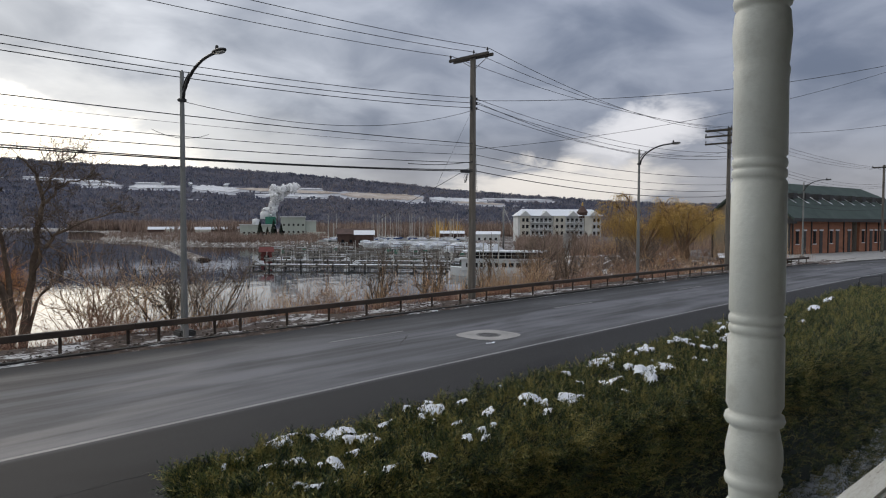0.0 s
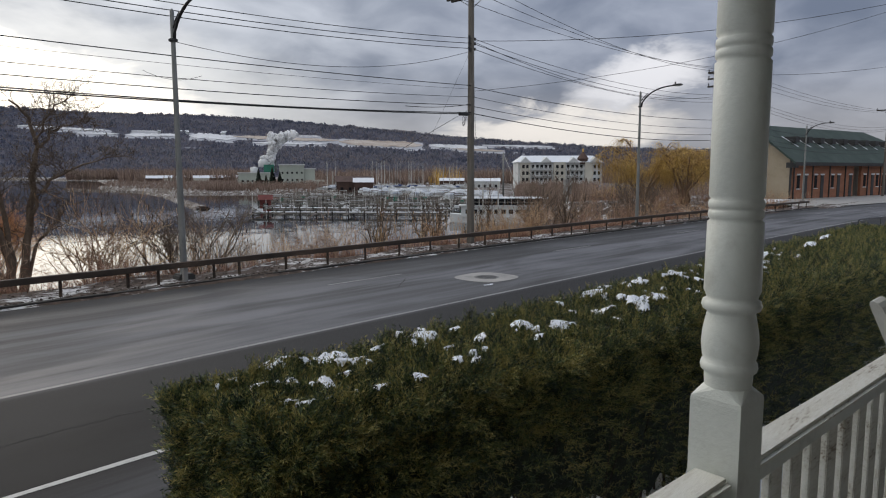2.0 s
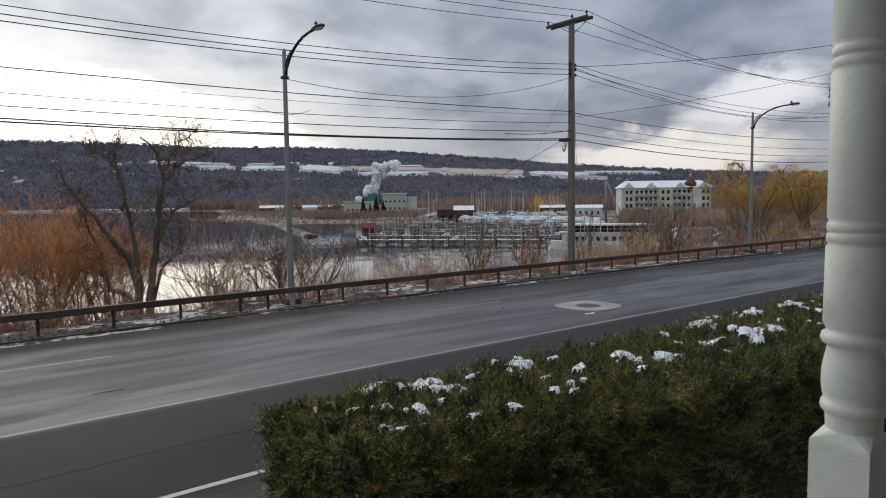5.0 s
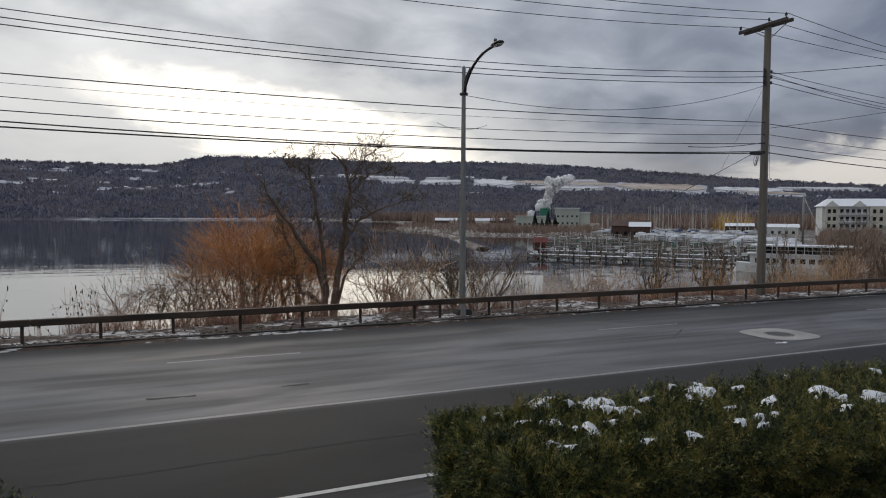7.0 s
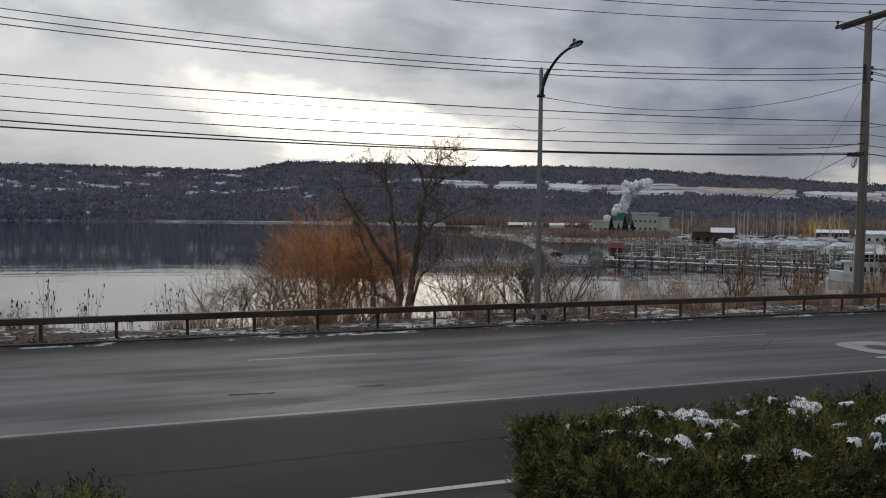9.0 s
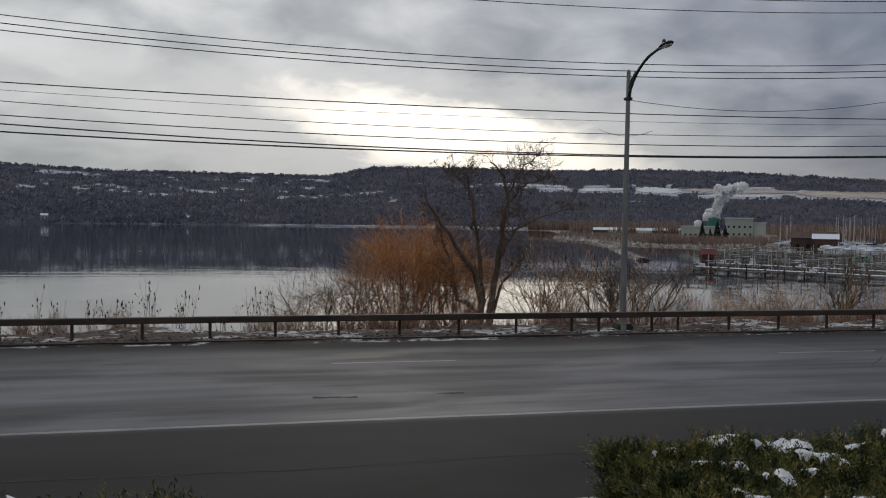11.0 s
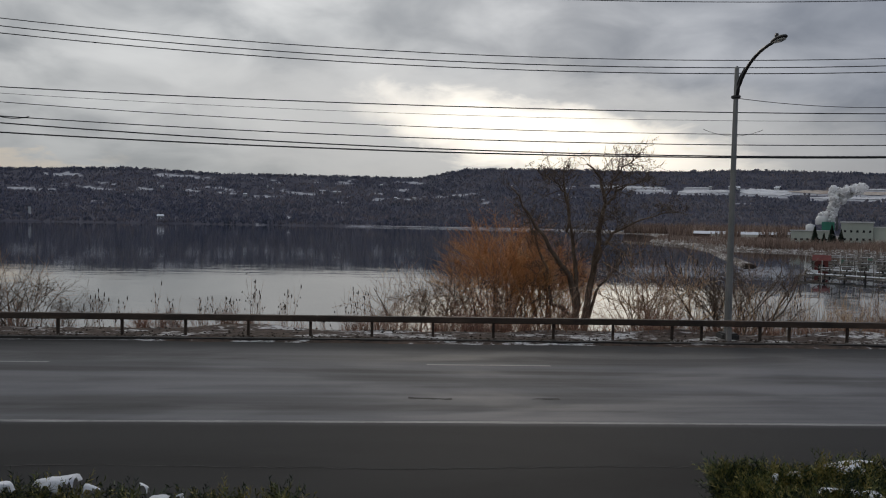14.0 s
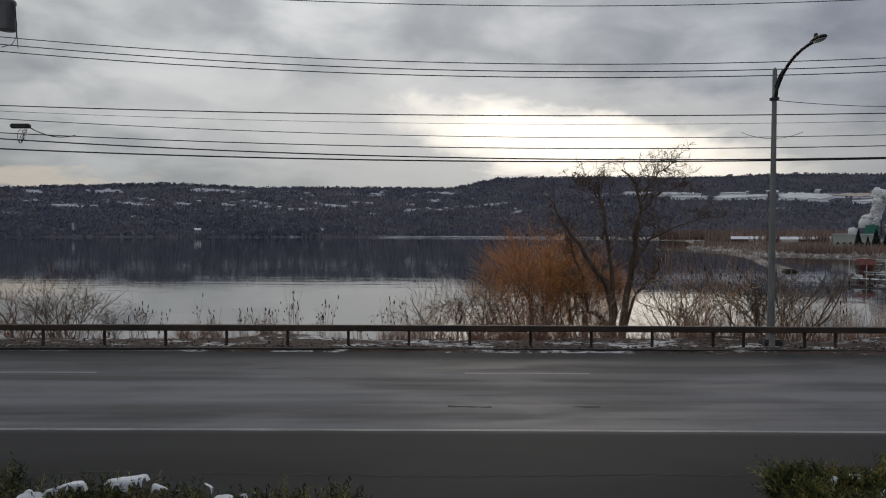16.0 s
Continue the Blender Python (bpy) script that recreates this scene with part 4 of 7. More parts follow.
def transformer():
    can = thing("transformer", (-13.4, 23.0, 9.65), "grey steel transformer can hung on the utility pole", "transformer")
    part("tank", lathe([(0.02, 0), (0.24, 0.0), (0.255, 0.02), (0.255, 0.8), (0.275, 0.82), (0.275, 0.9), (0.2, 0.96), (0.02, 0.97)], 20), M["galv"], can, smooth=True)
    part("bushing", lathe([(0.02, 0), (0.05, 0.05), (0.035, 0.1), (0.05, 0.15), (0.03, 0.3)], 10), M["black"], can).location = (0.1, 0, 0.95)
    part("lead", tubes("lead", [([(0.27, 0, 0.55), (0.32, 0, 0.2), (0.3, 0, -0.2), (0.1, 0.1, -0.4), (-0.3, 0.2, -0.45)], [0.012] * 5), ([(0.2, -0.1, 0.9), (0.36, -0.1, 0.5), (0.38, -0.1, -0.1), (0.35, 0, -0.55)], [0.01] * 4)], M["wire"], 5), M["wire"], can)


transformer()


def sagging(a, b, sag, count=26):
    a, b = Vector(a), Vector(b)
    return [a.lerp(b, k / count) - Vector((0, 0, 4 * sag * (k / count) * (1 - k / count))) for k in range(count + 1)]


def cable(a, b, sag, r, label, group="overhead wires"):
    pts = sagging(a, b, sag)
    ob = new("overhead_wire", tubes("overhead_wire", [(pts, [r * 1.25] * len(pts))], M["wire"], 5))
    tagged(ob, label, "wire", group)


def wire_span(i, j, table):
    (xa, ya, _), (xb, yb, _) = POLES[i], POLES[j]
    for dy, za, zb, sag, r, label in table:
        cable((xa, ya + dy, za), (xb, yb + dy, zb), sag, r, label)


POWER, PHONE = "thin black power line strung between the poles", "black telephone cable strung between the poles"
wire_span(0, 1, (
    (-1.0, 11.7, 11.95, 0.85, 0.011, POWER), (0.0, 11.7, 11.95, 0.85, 0.011, POWER), (1.32, 11.7, 11.95, 0.85, 0.011, POWER),
    (-0.1, 9.56, 9.74, 0.94, 0.011, POWER), (-0.1, 9.33, 9.51, 0.94, 0.012, POWER), (-0.1, 9.11, 9.27, 0.89, 0.012, POWER),
    (-0.1, 7.41, 7.56, 0.36, 0.013, PHONE), (-0.1, 7.24, 7.40, 0.46, 0.005, PHONE), (-0.1, 7.01, 7.04, 0.58, 0.009, PHONE),
    (-0.1, 6.57, 6.65, 0.50, 0.012, PHONE), (-0.1, 6.39, 6.31, 0.58, 0.016, PHONE), (-0.1, 6.07, 6.24, 0.45, 0.018, PHONE)))
for i, j in ((1, 2), (2, 3), (4, 0)):
    k = 1.0 if i == 1 else 1.25
    wire_span(i, j, (
        (-0.1, 9.74, 9.6, 0.8 * k, 0.010, POWER), (-0.1, 9.51, 9.3, 0.85 * k, 0.011, POWER), (-0.1, 9.27, 9.1, 0.9 * k, 0.011, POWER),
        (-0.1, 7.5, 7.6, 0.45 * k, 0.013, PHONE), (-0.1, 7.04, 7.0, 0.5 * k, 0.010, PHONE), (-0.1, 6.6, 6.5, 0.5 * k, 0.012, PHONE), (-0.1, 6.27, 6.1, 0.55 * k, 0.017, PHONE)))
for i, j, ends in ((1, 2, ((-1.0, 1.75), (0.0, 0.8), (1.32, 0.1))), (2, 3, ((1.75, 1.3), (0.8, 0.1), (0.1, -1.0))), (4, 0, ((-1.0, -1.0), (0.0, 0.0), (1.32, 1.32)))):
    (xa, ya, _), (xb, yb, _) = POLES[i], POLES[j]
    for da, db in ends:
        cable((xa, ya + da, 11.95 if i == 1 else 11.65), (xb, yb + db, 11.65), 0.7, 0.011, POWER)
cable((10.2, 22.95, 7.55), (24.7, 23.3, 9.15), 0.75, 0.008, "thin lamp feed wire from the street lamp to the pole")
DROP = "thin black service wire crossing the road to a house"
cable((24.8, 23.3, 9.62), (44.3, 10.0, 12.56), 0.55, 0.011, DROP, "service wires")
cable((24.8, 23.3, 7.3), (44.4, 10.0, 12.22), 0.6, 0.008, DROP, "service wires")
cable((55.7, 22.6, 11.2), (67.7, 14.0, 12.24), 0.3, 0.012, DROP, "service wires")
cable((24.8, 23.3, 9.6), (55.7, 22.6, 9.7), 1.3, 0.010, DROP, "service wires")
GUY = "thin guy wire running down from the pole"
cable((24.9, 23.4, 11.3), (26.3, 24.4, 5.2), 0.0, 0.004, GUY, "guy wires")
cable((24.9, 23.4, 9.6), (26.6, 24.6, 4.9), 0.0, 0.004, GUY, "guy wires")
cable((24.7, 23.4, 9.1), (22.9, 24.3, 5.0), 0.0, 0.004, GUY, "guy wires")
cable((24.3, 23.2, 6.35), (20.6, 25.4, 3.9), 0.0, 0.009, GUY, "guy wires")


def splice_case(x, y, z, label):
    case = thing("splice_case", (x, y, z), label, "cable splice", "cable splices")
    part("case", box(-0.3, -0.08, -0.07, 0.3, 0.08, 0.07, 0.03), M["black"], case)
    loops = []
    for k in range(3):
        loops.append(([(0.1 * math.sin(t * 0.7 + k) + 0.05 * k, 0, -0.1 - 0.22 + 0.22 * math.cos(t * 0.7)) for t in range(10)], [0.009] * 10))
    part("slack_loop", tubes("slack_loop", loops, M["wire"], 5), M["wire"], case)


splice_case(24.05, 23.2, 6.18, "black cable splice case with slack loops at the pole")
splice_case(-13.1, 23.15, 6.75, "black cable splice case beside the transformer pole")
cable((24.8, 23.3, 6.72), (20.4, 23.3, 6.32), 0.1, 0.012, PHONE)
cable((-12.85, 23.2, 6.72), (-11.4, 23.2, 6.48), 0.16, 0.012, PHONE)
cable((11.1, 23.1, 6.62), (9.2, 23.1, 6.6), 0.2, 0.006, PHONE)

# ---- porch ----
PORCH_FLOOR, RAIL_TOP = 1.80, 2.70
tagged(single("porch_floor", box(-8, -0.6, PORCH_FLOOR - 0.12, 9, 2.98, PORCH_FLOOR), M["deck"]), "grey painted porch floor", "floor", kind="structure")
# wall and ceiling lie out of view; dark siding keeps bounce off the post
tagged(single("wall_house", box(-8, -0.8, 0.2, 9, -0.6, 5.4), M["siding"]), "unseen house wall behind the porch, darkened to cut bounce", "wall", kind="structure")
tagged(single("ceiling", box(-8, -0.6, 5.3, 9, 2.98, 5.45), M["siding"]), "painted porch ceiling", "ceiling", kind="structure")
tagged(single("porch_beam", box(-8, 2.74, 5.08, 9, 2.96, 5.3, 0.01), M["paint"]), "painted beam under the porch ceiling", "beam", kind="structure")
SLANT = -4.8
HERE = Vector((2.115, 2.826, 0))


def porch_post(at, label):
    post = thing("porch_post", (at[0], at[1], PORCH_FLOOR), label, "porch post", "turned porch posts", turn=SLANT)
    z0 = PORCH_FLOOR
    h = 0.070
    bm = bmesh.new()
    # square foot with sloped, scalloped shoulders
    rings = []
    for half, z in ((h, 0.0), (h, 2.885 - z0), (h * 0.985, 2.895 - z0)):
        rings.append([bm.verts.new((sx * half, sy * half, z)) for sx, sy in ((-1, -1), (1, -1), (1, 1), (-1, 1))])
    for a, b in zip(rings, rings[1:]):
        for i in range(4):
            bm.faces.new((a[i], a[(i + 1) % 4], b[(i + 1) % 4], b[i]))
    bm.faces.new(list(reversed(rings[0])))
    crown = [bm.verts.new((0.06 * math.cos(2 * math.pi * (k + 0.5) / 16 - 2.3562 - 0.196), 0.06 * math.sin(2 * math.pi * (k + 0.5) / 16 - 2.3562 - 0.196), 2.925 - z0)) for k in range(16)]
    for i in range(4):
        a, b = rings[-1][i], rings[-1][(i + 1) % 4]
        c = [crown[(i * 4 + k) % 16] for k in range(5)]
        bm.faces.new((a, c[1], c[0])) if i else bm.faces.new((a, c[1], c[0]))
        bm.faces.new((a, c[2], c[1]))
        bm.faces.new((a, b, c[2]))
        bm.faces.new((b, c[3], c[2]))
        bm.faces.new((b, c[4], c[3]))
    part("foot_block", bm, M["paint"], post)
    r = 0.068
    profile = [(0.057, 2.90), (0.059, 2.925), (0.0605, 2.955), (0.061, 2.962), (0.069, 2.968), (0.0715, 2.978), (0.069, 2.99), (0.064, 2.994), (0.068, 3.012), (0.071, 3.04), (0.0695, 3.07), (0.064, 3.10), (0.060, 3.122), (0.060, 3.128), (0.070, 3.134), (0.0745, 3.145), (0.071, 3.158), (0.062, 3.163), (0.064, 3.172), (r + 0.002, 3.185),
               (r + 0.0005, 3.368), (0.062, 3.376), (0.0665, 3.381), (0.068, 3.390), (0.0665, 3.399), (0.062, 3.403), (0.0665, 3.407), (0.068, 3.416), (0.0665, 3.425), (0.062, 3.430), (r - 0.001, 3.438),
               (r - 0.001, 3.78), (0.061, 3.788), (0.0655, 3.793), (0.067, 3.803), (0.0655, 3.812), (0.061, 3.816), (0.0655, 3.82), (0.067, 3.83), (0.0655, 3.84), (0.061, 3.845), (r - 0.002, 3.853),
               (r - 0.003, 4.05), (0.068, 4.075), (0.064, 4.085), (0.066, 4.10), (0.071, 4.17), (0.066, 4.225), (0.060, 4.235), (0.0685, 4.242), (0.071, 4.255), (0.0685, 4.268), (0.06, 4.275), (0.064, 4.30)]
    part("turned_shaft", lathe([(a * 1.03, b - z0) for a, b in profile], 48), M["paint"], post, smooth=True)
    part("head_block", box(-h, -h, 4.30 - z0, h, h, 5.08 - z0, 0.006), M["paint"], post)
    return post


porch_post(HERE, "turned white-grey wooden porch post with ring mouldings")


def porch_rail(x_from, x_to, label):
    """A railing that runs along the porch edge between two distances from the post."""
    rail = thing("porch_railing", (HERE.x, HERE.y, PORCH_FLOOR), label, "railing", "porch railings", turn=SLANT)
    top = RAIL_TOP - PORCH_FLOOR
    part("cap", box(x_from, -0.062, top - 0.035, x_to, 0.052, top, 0.014), M["paint_worn"], rail, "worn, flaking cap rail")
    part("under_rail", box(x_from, -0.03, top - 0.10, x_to, 0.022, top - 0.037, 0.004), M["paint"], rail)
    part("bottom_rail", box(x_from, -0.03, 0.09, x_to, 0.022, 0.15, 0.006), M["paint"], rail)
    first = True
    x = x_from + 0.10
    mesh = None
    while x < x_to - 0.05:
        if mesh is None:
            ob = part("baluster", box(-0.046, -0.014, 0.151, 0.046, 0.014, top - 0.101, 0.004), M["paint_worn"], rail)
            mesh = ob.data
        else:
            ob = part("baluster", mesh, M["paint_worn"], rail)
        ob.location = (x, 0.0, 0)
        x += 0.165
    return rail


porch_rail(0.074, 4.6, "worn white porch railing with flat board balusters")
porch_rail(-1.25, -0.074, "short worn white porch railing beside the post")


def porch_chair():
    """Only the top of one back post shows above the railing."""
    chair = thing("porch_chair", (2.95, 1.89, PORCH_FLOOR), "pale painted high-backed porch chair by the railing", "chair", turn=50)
    for sx in (-0.24, 0.24):
        bm = bmesh.new()
        outline = [(-0.028, 0.0), (0.028, 0.0), (0.034, 0.8), (0.026, 1.47)] + [(0.026 * math.cos(a), 1.49 + 0.026 * math.sin(a)) for a in (0.3, 0.9, 1.57, 2.2, 2.8)] + [(-0.026, 1.47), (-0.034, 0.8)]
        front = [bm.verts.new((u, -0.015, w)) for u, w in outline]
        back = [bm.verts.new((u, 0.015, w)) for u, w in outline]
        bm.faces.new(front)
        bm.faces.new(list(reversed(back)))
        for i in range(len(front)):
            j = (i + 1) % len(front)
            bm.faces.new((front[i], back[i], back[j], front[j]))
        side = part("back_post", bm, M["chair"], chair)
        side.matrix_basis = pose(sx, 0.05, 0.0, -28, 0, 0)
        hole = part("bolt_hole", lathe([(0.004, 0), (0.013, 0.0), (0.013, 0.004)], 14), M["black"], side, "dark round bolt hole")
        hole.matrix_basis = pose(0, -0.016, 1.485, 90, 0, 0)
        part("front_leg", box(sx - 0.025, -0.5, 0, sx + 0.025, -0.45, 0.6, 0.006), M["chair"], chair)
        part("armrest", box(sx - 0.045, -0.55, 0.6, sx + 0.045, 0.12, 0.625, 0.008), M["chair"], chair)
    for k in range(5):
        part("back_slat", box(-0.2 + 0.085 * k, -0.01, 0.42, -0.13 + 0.085 * k, 0.01, 1.0, 0.004), M["chair"], chair).matrix_basis = pose(0, 0.07, 0, -28, 0, 0)
    part("seat", box(-0.27, -0.5, 0.38, 0.27, 0.0, 0.41, 0.008), M["chair"], chair)


porch_chair()

# ---- hedges ----


def sprigs(count, pick, seed, size=(0.075, 0.155)):
    """Many small yew shoots: each a flat feather of narrow needles along one stem."""
    r = np.random.RandomState(seed)
    pos, nor = pick(r, count)
    axis = nor + r.normal(0, 0.48, pos.shape)
    axis /= np.linalg.norm(axis, axis=1, keepdims=True)
    side = np.cross(axis, r.normal(0, 1, pos.shape))
    side /= np.linalg.norm(side, axis=1, keepdims=True)
    up = np.cross(side, axis)
    long = r.uniform(*size, (len(pos), 1))
    blades, total = 12, len(pos)
    # a spine of points, then one needle tip for each step of the spine, turning round the stem
    verts = np.zeros((total, 2 * blades + 1, 3))
    for b in range(blades + 1):
        f = b / blades
        verts[:, b] = pos + axis * long * f + up * long * 0.18 * f * f
    for b in range(blades):
        f = b / blades
        turn = 2.4 * b
        reach = 0.34 * (1 - 0.5 * f ** 2)
        tip = (side * math.cos(turn) + up * 0.75 * math.sin(turn)) * (0.8 - 0.4 * f) + axis * (0.55 + 0.4 * f)
        verts[:, blades + 1 + b] = verts[:, b] + tip * long * reach
    flat = verts.reshape(-1, 3)
    one = np.array([(b, b + 1, blades + 1 + b) for b in range(blades)])
    index = (one[None] + (np.arange(total) * (2 * blades + 1))[:, None, None]).reshape(-1)
    me = bpy.data.meshes.new("foliage")
    me.vertices.add(len(flat))
    me.vertices.foreach_set("co", flat.ravel())
    me.loops.add(len(index))
    me.loops.foreach_set("vertex_index", index)
    me.polygons.add(len(index) // 3)
    me.polygons.foreach_set("loop_start", np.arange(0, len(index), 3))
    me.materials.append(M["needle"])
    me.update()
    me.validate()
    return me


def hedge_top(x, y):
    return (2.14 if x > 1 else 2.16) + 0.05 * noise.noise(Vector((x * 0.8, y * 1.1, 0))) + 0.04 * noise.noise(Vector((x * 2.6, y * 2.6, 5)))


def clump(u, v, k):
    """Shoots stand out in tufts a hand wide, with dark gaps between."""
    return 0.12 * noise.noise(Vector((u * 6.0, v * 6.0, k))) + 0.05 * noise.noise(Vector((u * 2.2, v * 2.2, k + 3)))


def hedge(x0, x1, y0, y1, counts, seed, label):
    plant = thing("hedge", (0, 0, 0), label, "hedge", "clipped hedges before the porch")

    def near(x):
        return y0 - min(0.8, max(0.0, (x - 3.8) * 0.12))

    def pick(r, n):
        u = r.uniform(0, 1, n)
        # more shoots towards the near end
        xs = x0 + (x1 - x0) * u ** (1.0 if x1 - x0 < 5 else 1.9)
        kind = r.choice(3, n, p=counts)
        pos, nor = np.zeros((n, 3)), np.zeros((n, 3))
        for i in range(n):
            x = xs[i]
            if kind[i] == 0:
                y = r.uniform(near(x), y1)
                edge = min(y - near(x), y1 - y)
                pos[i] = (x, y, hedge_top(x, y) - 0.10 * max(0.0, 1 - edge / 0.2) ** 2 - r.uniform(0, 0.05) + clump(x, y, 0))
                nor[i] = (0, -0.1, 0.8)
            elif kind[i] == 1:
                front = r.uniform() < 0.85
                z = 2.12 - 1.9 * r.uniform() ** 1.45
                # the lower front is thin, and the stems show
                if x < 9.5 and z < (1.5 if front else 1.15) + 0.3 * noise.noise(Vector((x * 2.5, 3, 3))) and r.uniform() < (0.56 if front else 0.8):
                    z = 1.5 + 0.62 * r.uniform()
                lump = clump(x, z, 9)
                pos[i] = (x, (near(x) + 0.05 - lump + r.uniform(0, 0.06)) if front else (y1 - 0.05 + lump - r.uniform(0, 0.06)), z)
                nor[i] = (0, -0.8 if front else 0.8, 0.45)
            else:
                end = x0 if seed == 1 else x1
                z = 2.12 - 1.9 * r.uniform() ** 1.2
                y = r.uniform(y0, y1)
                lump = clump(y, z, 17)
                pos[i] = (end + (0.05 - lump + r.uniform(0, 0.06)) * (1 if seed == 1 else -1), y, z)
                nor[i] = (-0.8 if seed == 1 else 0.8, 0, 0.45)
        return pos, nor

    part("foliage", sprigs(88000 if seed == 1 else 14000, pick, seed), M["needle"], plant)
    # core standing for inner foliage; its near-black paints the shade between shoots
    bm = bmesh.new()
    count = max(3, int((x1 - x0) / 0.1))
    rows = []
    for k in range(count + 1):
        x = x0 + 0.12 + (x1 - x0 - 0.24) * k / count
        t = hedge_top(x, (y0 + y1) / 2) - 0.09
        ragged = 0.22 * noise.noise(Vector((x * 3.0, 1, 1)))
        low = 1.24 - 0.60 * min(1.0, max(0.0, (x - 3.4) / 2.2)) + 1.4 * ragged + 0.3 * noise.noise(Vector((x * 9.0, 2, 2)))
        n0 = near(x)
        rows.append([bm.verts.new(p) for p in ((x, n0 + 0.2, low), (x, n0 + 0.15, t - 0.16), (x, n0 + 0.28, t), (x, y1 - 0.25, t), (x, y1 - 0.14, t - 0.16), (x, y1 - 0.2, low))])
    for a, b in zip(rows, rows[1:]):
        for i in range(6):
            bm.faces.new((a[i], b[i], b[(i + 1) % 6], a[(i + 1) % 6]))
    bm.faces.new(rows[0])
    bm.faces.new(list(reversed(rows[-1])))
    part("inner_foliage", bm, M["needle_shade"], plant)
    r = random.Random(seed)
    paths = []
    for k in range(int((x1 - x0) * 34)):
        x, y = r.uniform(x0 + 0.1, x1 - 0.1), r.uniform(y0 + 0.02, y1 - 0.12)
        lean = [r.uniform(-0.25, 0.25) for _ in range(4)]
        paths.append(([(x, y, 0.12), (x + lean[0] * 0.4, y + lean[1] * 0.4, 0.55), (x + lean[0] + lean[2], y + lean[1] + lean[3], 1.5)], [0.016, 0.012, 0.005]))
    part("stem", tubes("stem", paths, M["twig_dark"], 4), M["twig_dark"], plant)


hedge(2.02, 19.5, 4.88, 6.15, (0.42, 0.46, 0.12), 1, "clipped dark green yew hedge dusted with snow")
hedge(-4.6, -0.18, 4.6, 5.74, (0.7, 0.14, 0.16), 2, "clipped dark green yew hedge across the path")


def snow_patch(x, y, wide, deep, seed):
    """An irregular crust of old snow caught on top of the hedge, with bays and holes."""
    bm = bmesh.new()
    nx, ny = (16, 12) if wide > 0.14 else (8, 7)
    grid, value = {}, {}
    for i in range(nx + 1):
        for j in range(ny + 1):
            u, v = i / nx * 2 - 1, j / ny * 2 - 1
            px, py = u * wide * 0.62, v * deep * 0.62
            m = 0.62 - u * u - v * v + 0.85 * noise.noise(Vector((px * 7.0 + seed, py * 7.0, seed * 0.37))) + 0.35 * noise.noise(Vector((px * 22.0, py * 22.0, seed)))
            value[i, j] = m
            z = hedge_top(x + px, y + py) - hedge_top(x, y) + 0.45 * clump(x + px, y + py, 0) + 0.016 * min(1.0, max(0.0, m) * 2.5) - 0.02 * (m < 0.1)
            grid[i, j] = (px, py, z)
    made = {}
    for i in range(nx):
        for j in range(ny):
            corners = [(i, j), (i + 1, j), (i + 1, j + 1), (i, j + 1)]
            if min(value[c] for c in corners) > -0.06:
                for c in corners:
                    if c not in made:
                        made[c] = bm.verts.new(grid[c])
                bm.faces.new([made[c] for c in corners])
    if not made:
        bm.free()
        return
    ob = single("snow_patch", bm, M["snow"], "patch of old snow lying on the clipped hedge", "snow", "snow patches on the hedges", smooth=True)
    ob.location = (x, y, hedge_top(x, y) + 0.075)


for k, (x, y, w, d) in enumerate(((3.62, 7.5, 0.46, 0.34), (4.32, 7.45, 0.5, 0.3), (4.3, 7.12, 0.42, 0.22), (3.66, 6.72, 0.16, 0.28), (5.55, 7.4, 0.42, 0.36), (5.05, 6.2, 0.16, 0.1), (3.35, 6.95, 0.1, 0.12),
                                  (6.5, 6.75, 0.36, 0.3), (7.1, 6.55, 0.5, 0.26), (8.1, 6.6, 0.34, 0.3), (8.6, 6.3, 0.3, 0.28), (8.95, 6.55, 0.7, 0.4), (9.3, 6.35, 0.4, 0.3), (9.0, 7.3, 0.5, 0.3), (10.4, 7.25, 0.5, 0.3), (11.8, 7.2, 0.6, 0.3), (12.8, 6.7, 0.7, 0.3), (14.2, 6.6, 0.8, 0.35), (15.5, 7.0, 0.9, 0.35), (18.5, 6.8, 1.0, 0.3), (21, 7.1, 1.2, 0.3),
                                  (-2.05, 7.0, 0.34, 0.24), (-1.35, 6.92, 0.2, 0.2), (-2.6, 6.8, 0.2, 0.2), (-2.35, 6.9, 0.25, 0.12))):
    x, y, w, d = 0.3 + 0.71 * (x - 0.3), 2.25 + 0.71 * (y - 2.25), 0.58 * w, 0.58 * d
    snow_patch(x, y, w, d, 10 + k)
    rr = random.Random(900 + k)
    for j in range(2):
        snow_patch(x + rr.uniform(-0.9, 0.9) * w, y + rr.uniform(-0.7, 0.7) * d, w * 0.45, d * 0.4, 60 + 3 * k + j)
r = random.Random(77)
for k in range(90):
    x = 2.2 + 10 * r.random() ** 1.1
    s = r.uniform(0.03, 0.10)
    snow_patch(x, r.uniform(5.05, 6.0), s * 1.3, s, 200 + k)

hand_rail = thing("handrail", (0, 0, 0), "dark metal handrail beyond the hedge", "handrail")
part("tube", tubes("tube", [([(35.2, 9.2, 0.1), (35.2, 9.2, 1.1), (35.35, 9.2, 1.27), (35.6, 9.2, 1.31), (37.2, 9.18, 1.27), (39.8, 9.1, 1.2)], [0.035] * 6), ([(39.6, 9.1, 0.1), (39.6, 9.1, 1.2)], [0.03, 0.03])], M["black"], 8), M["black"], hand_rail)


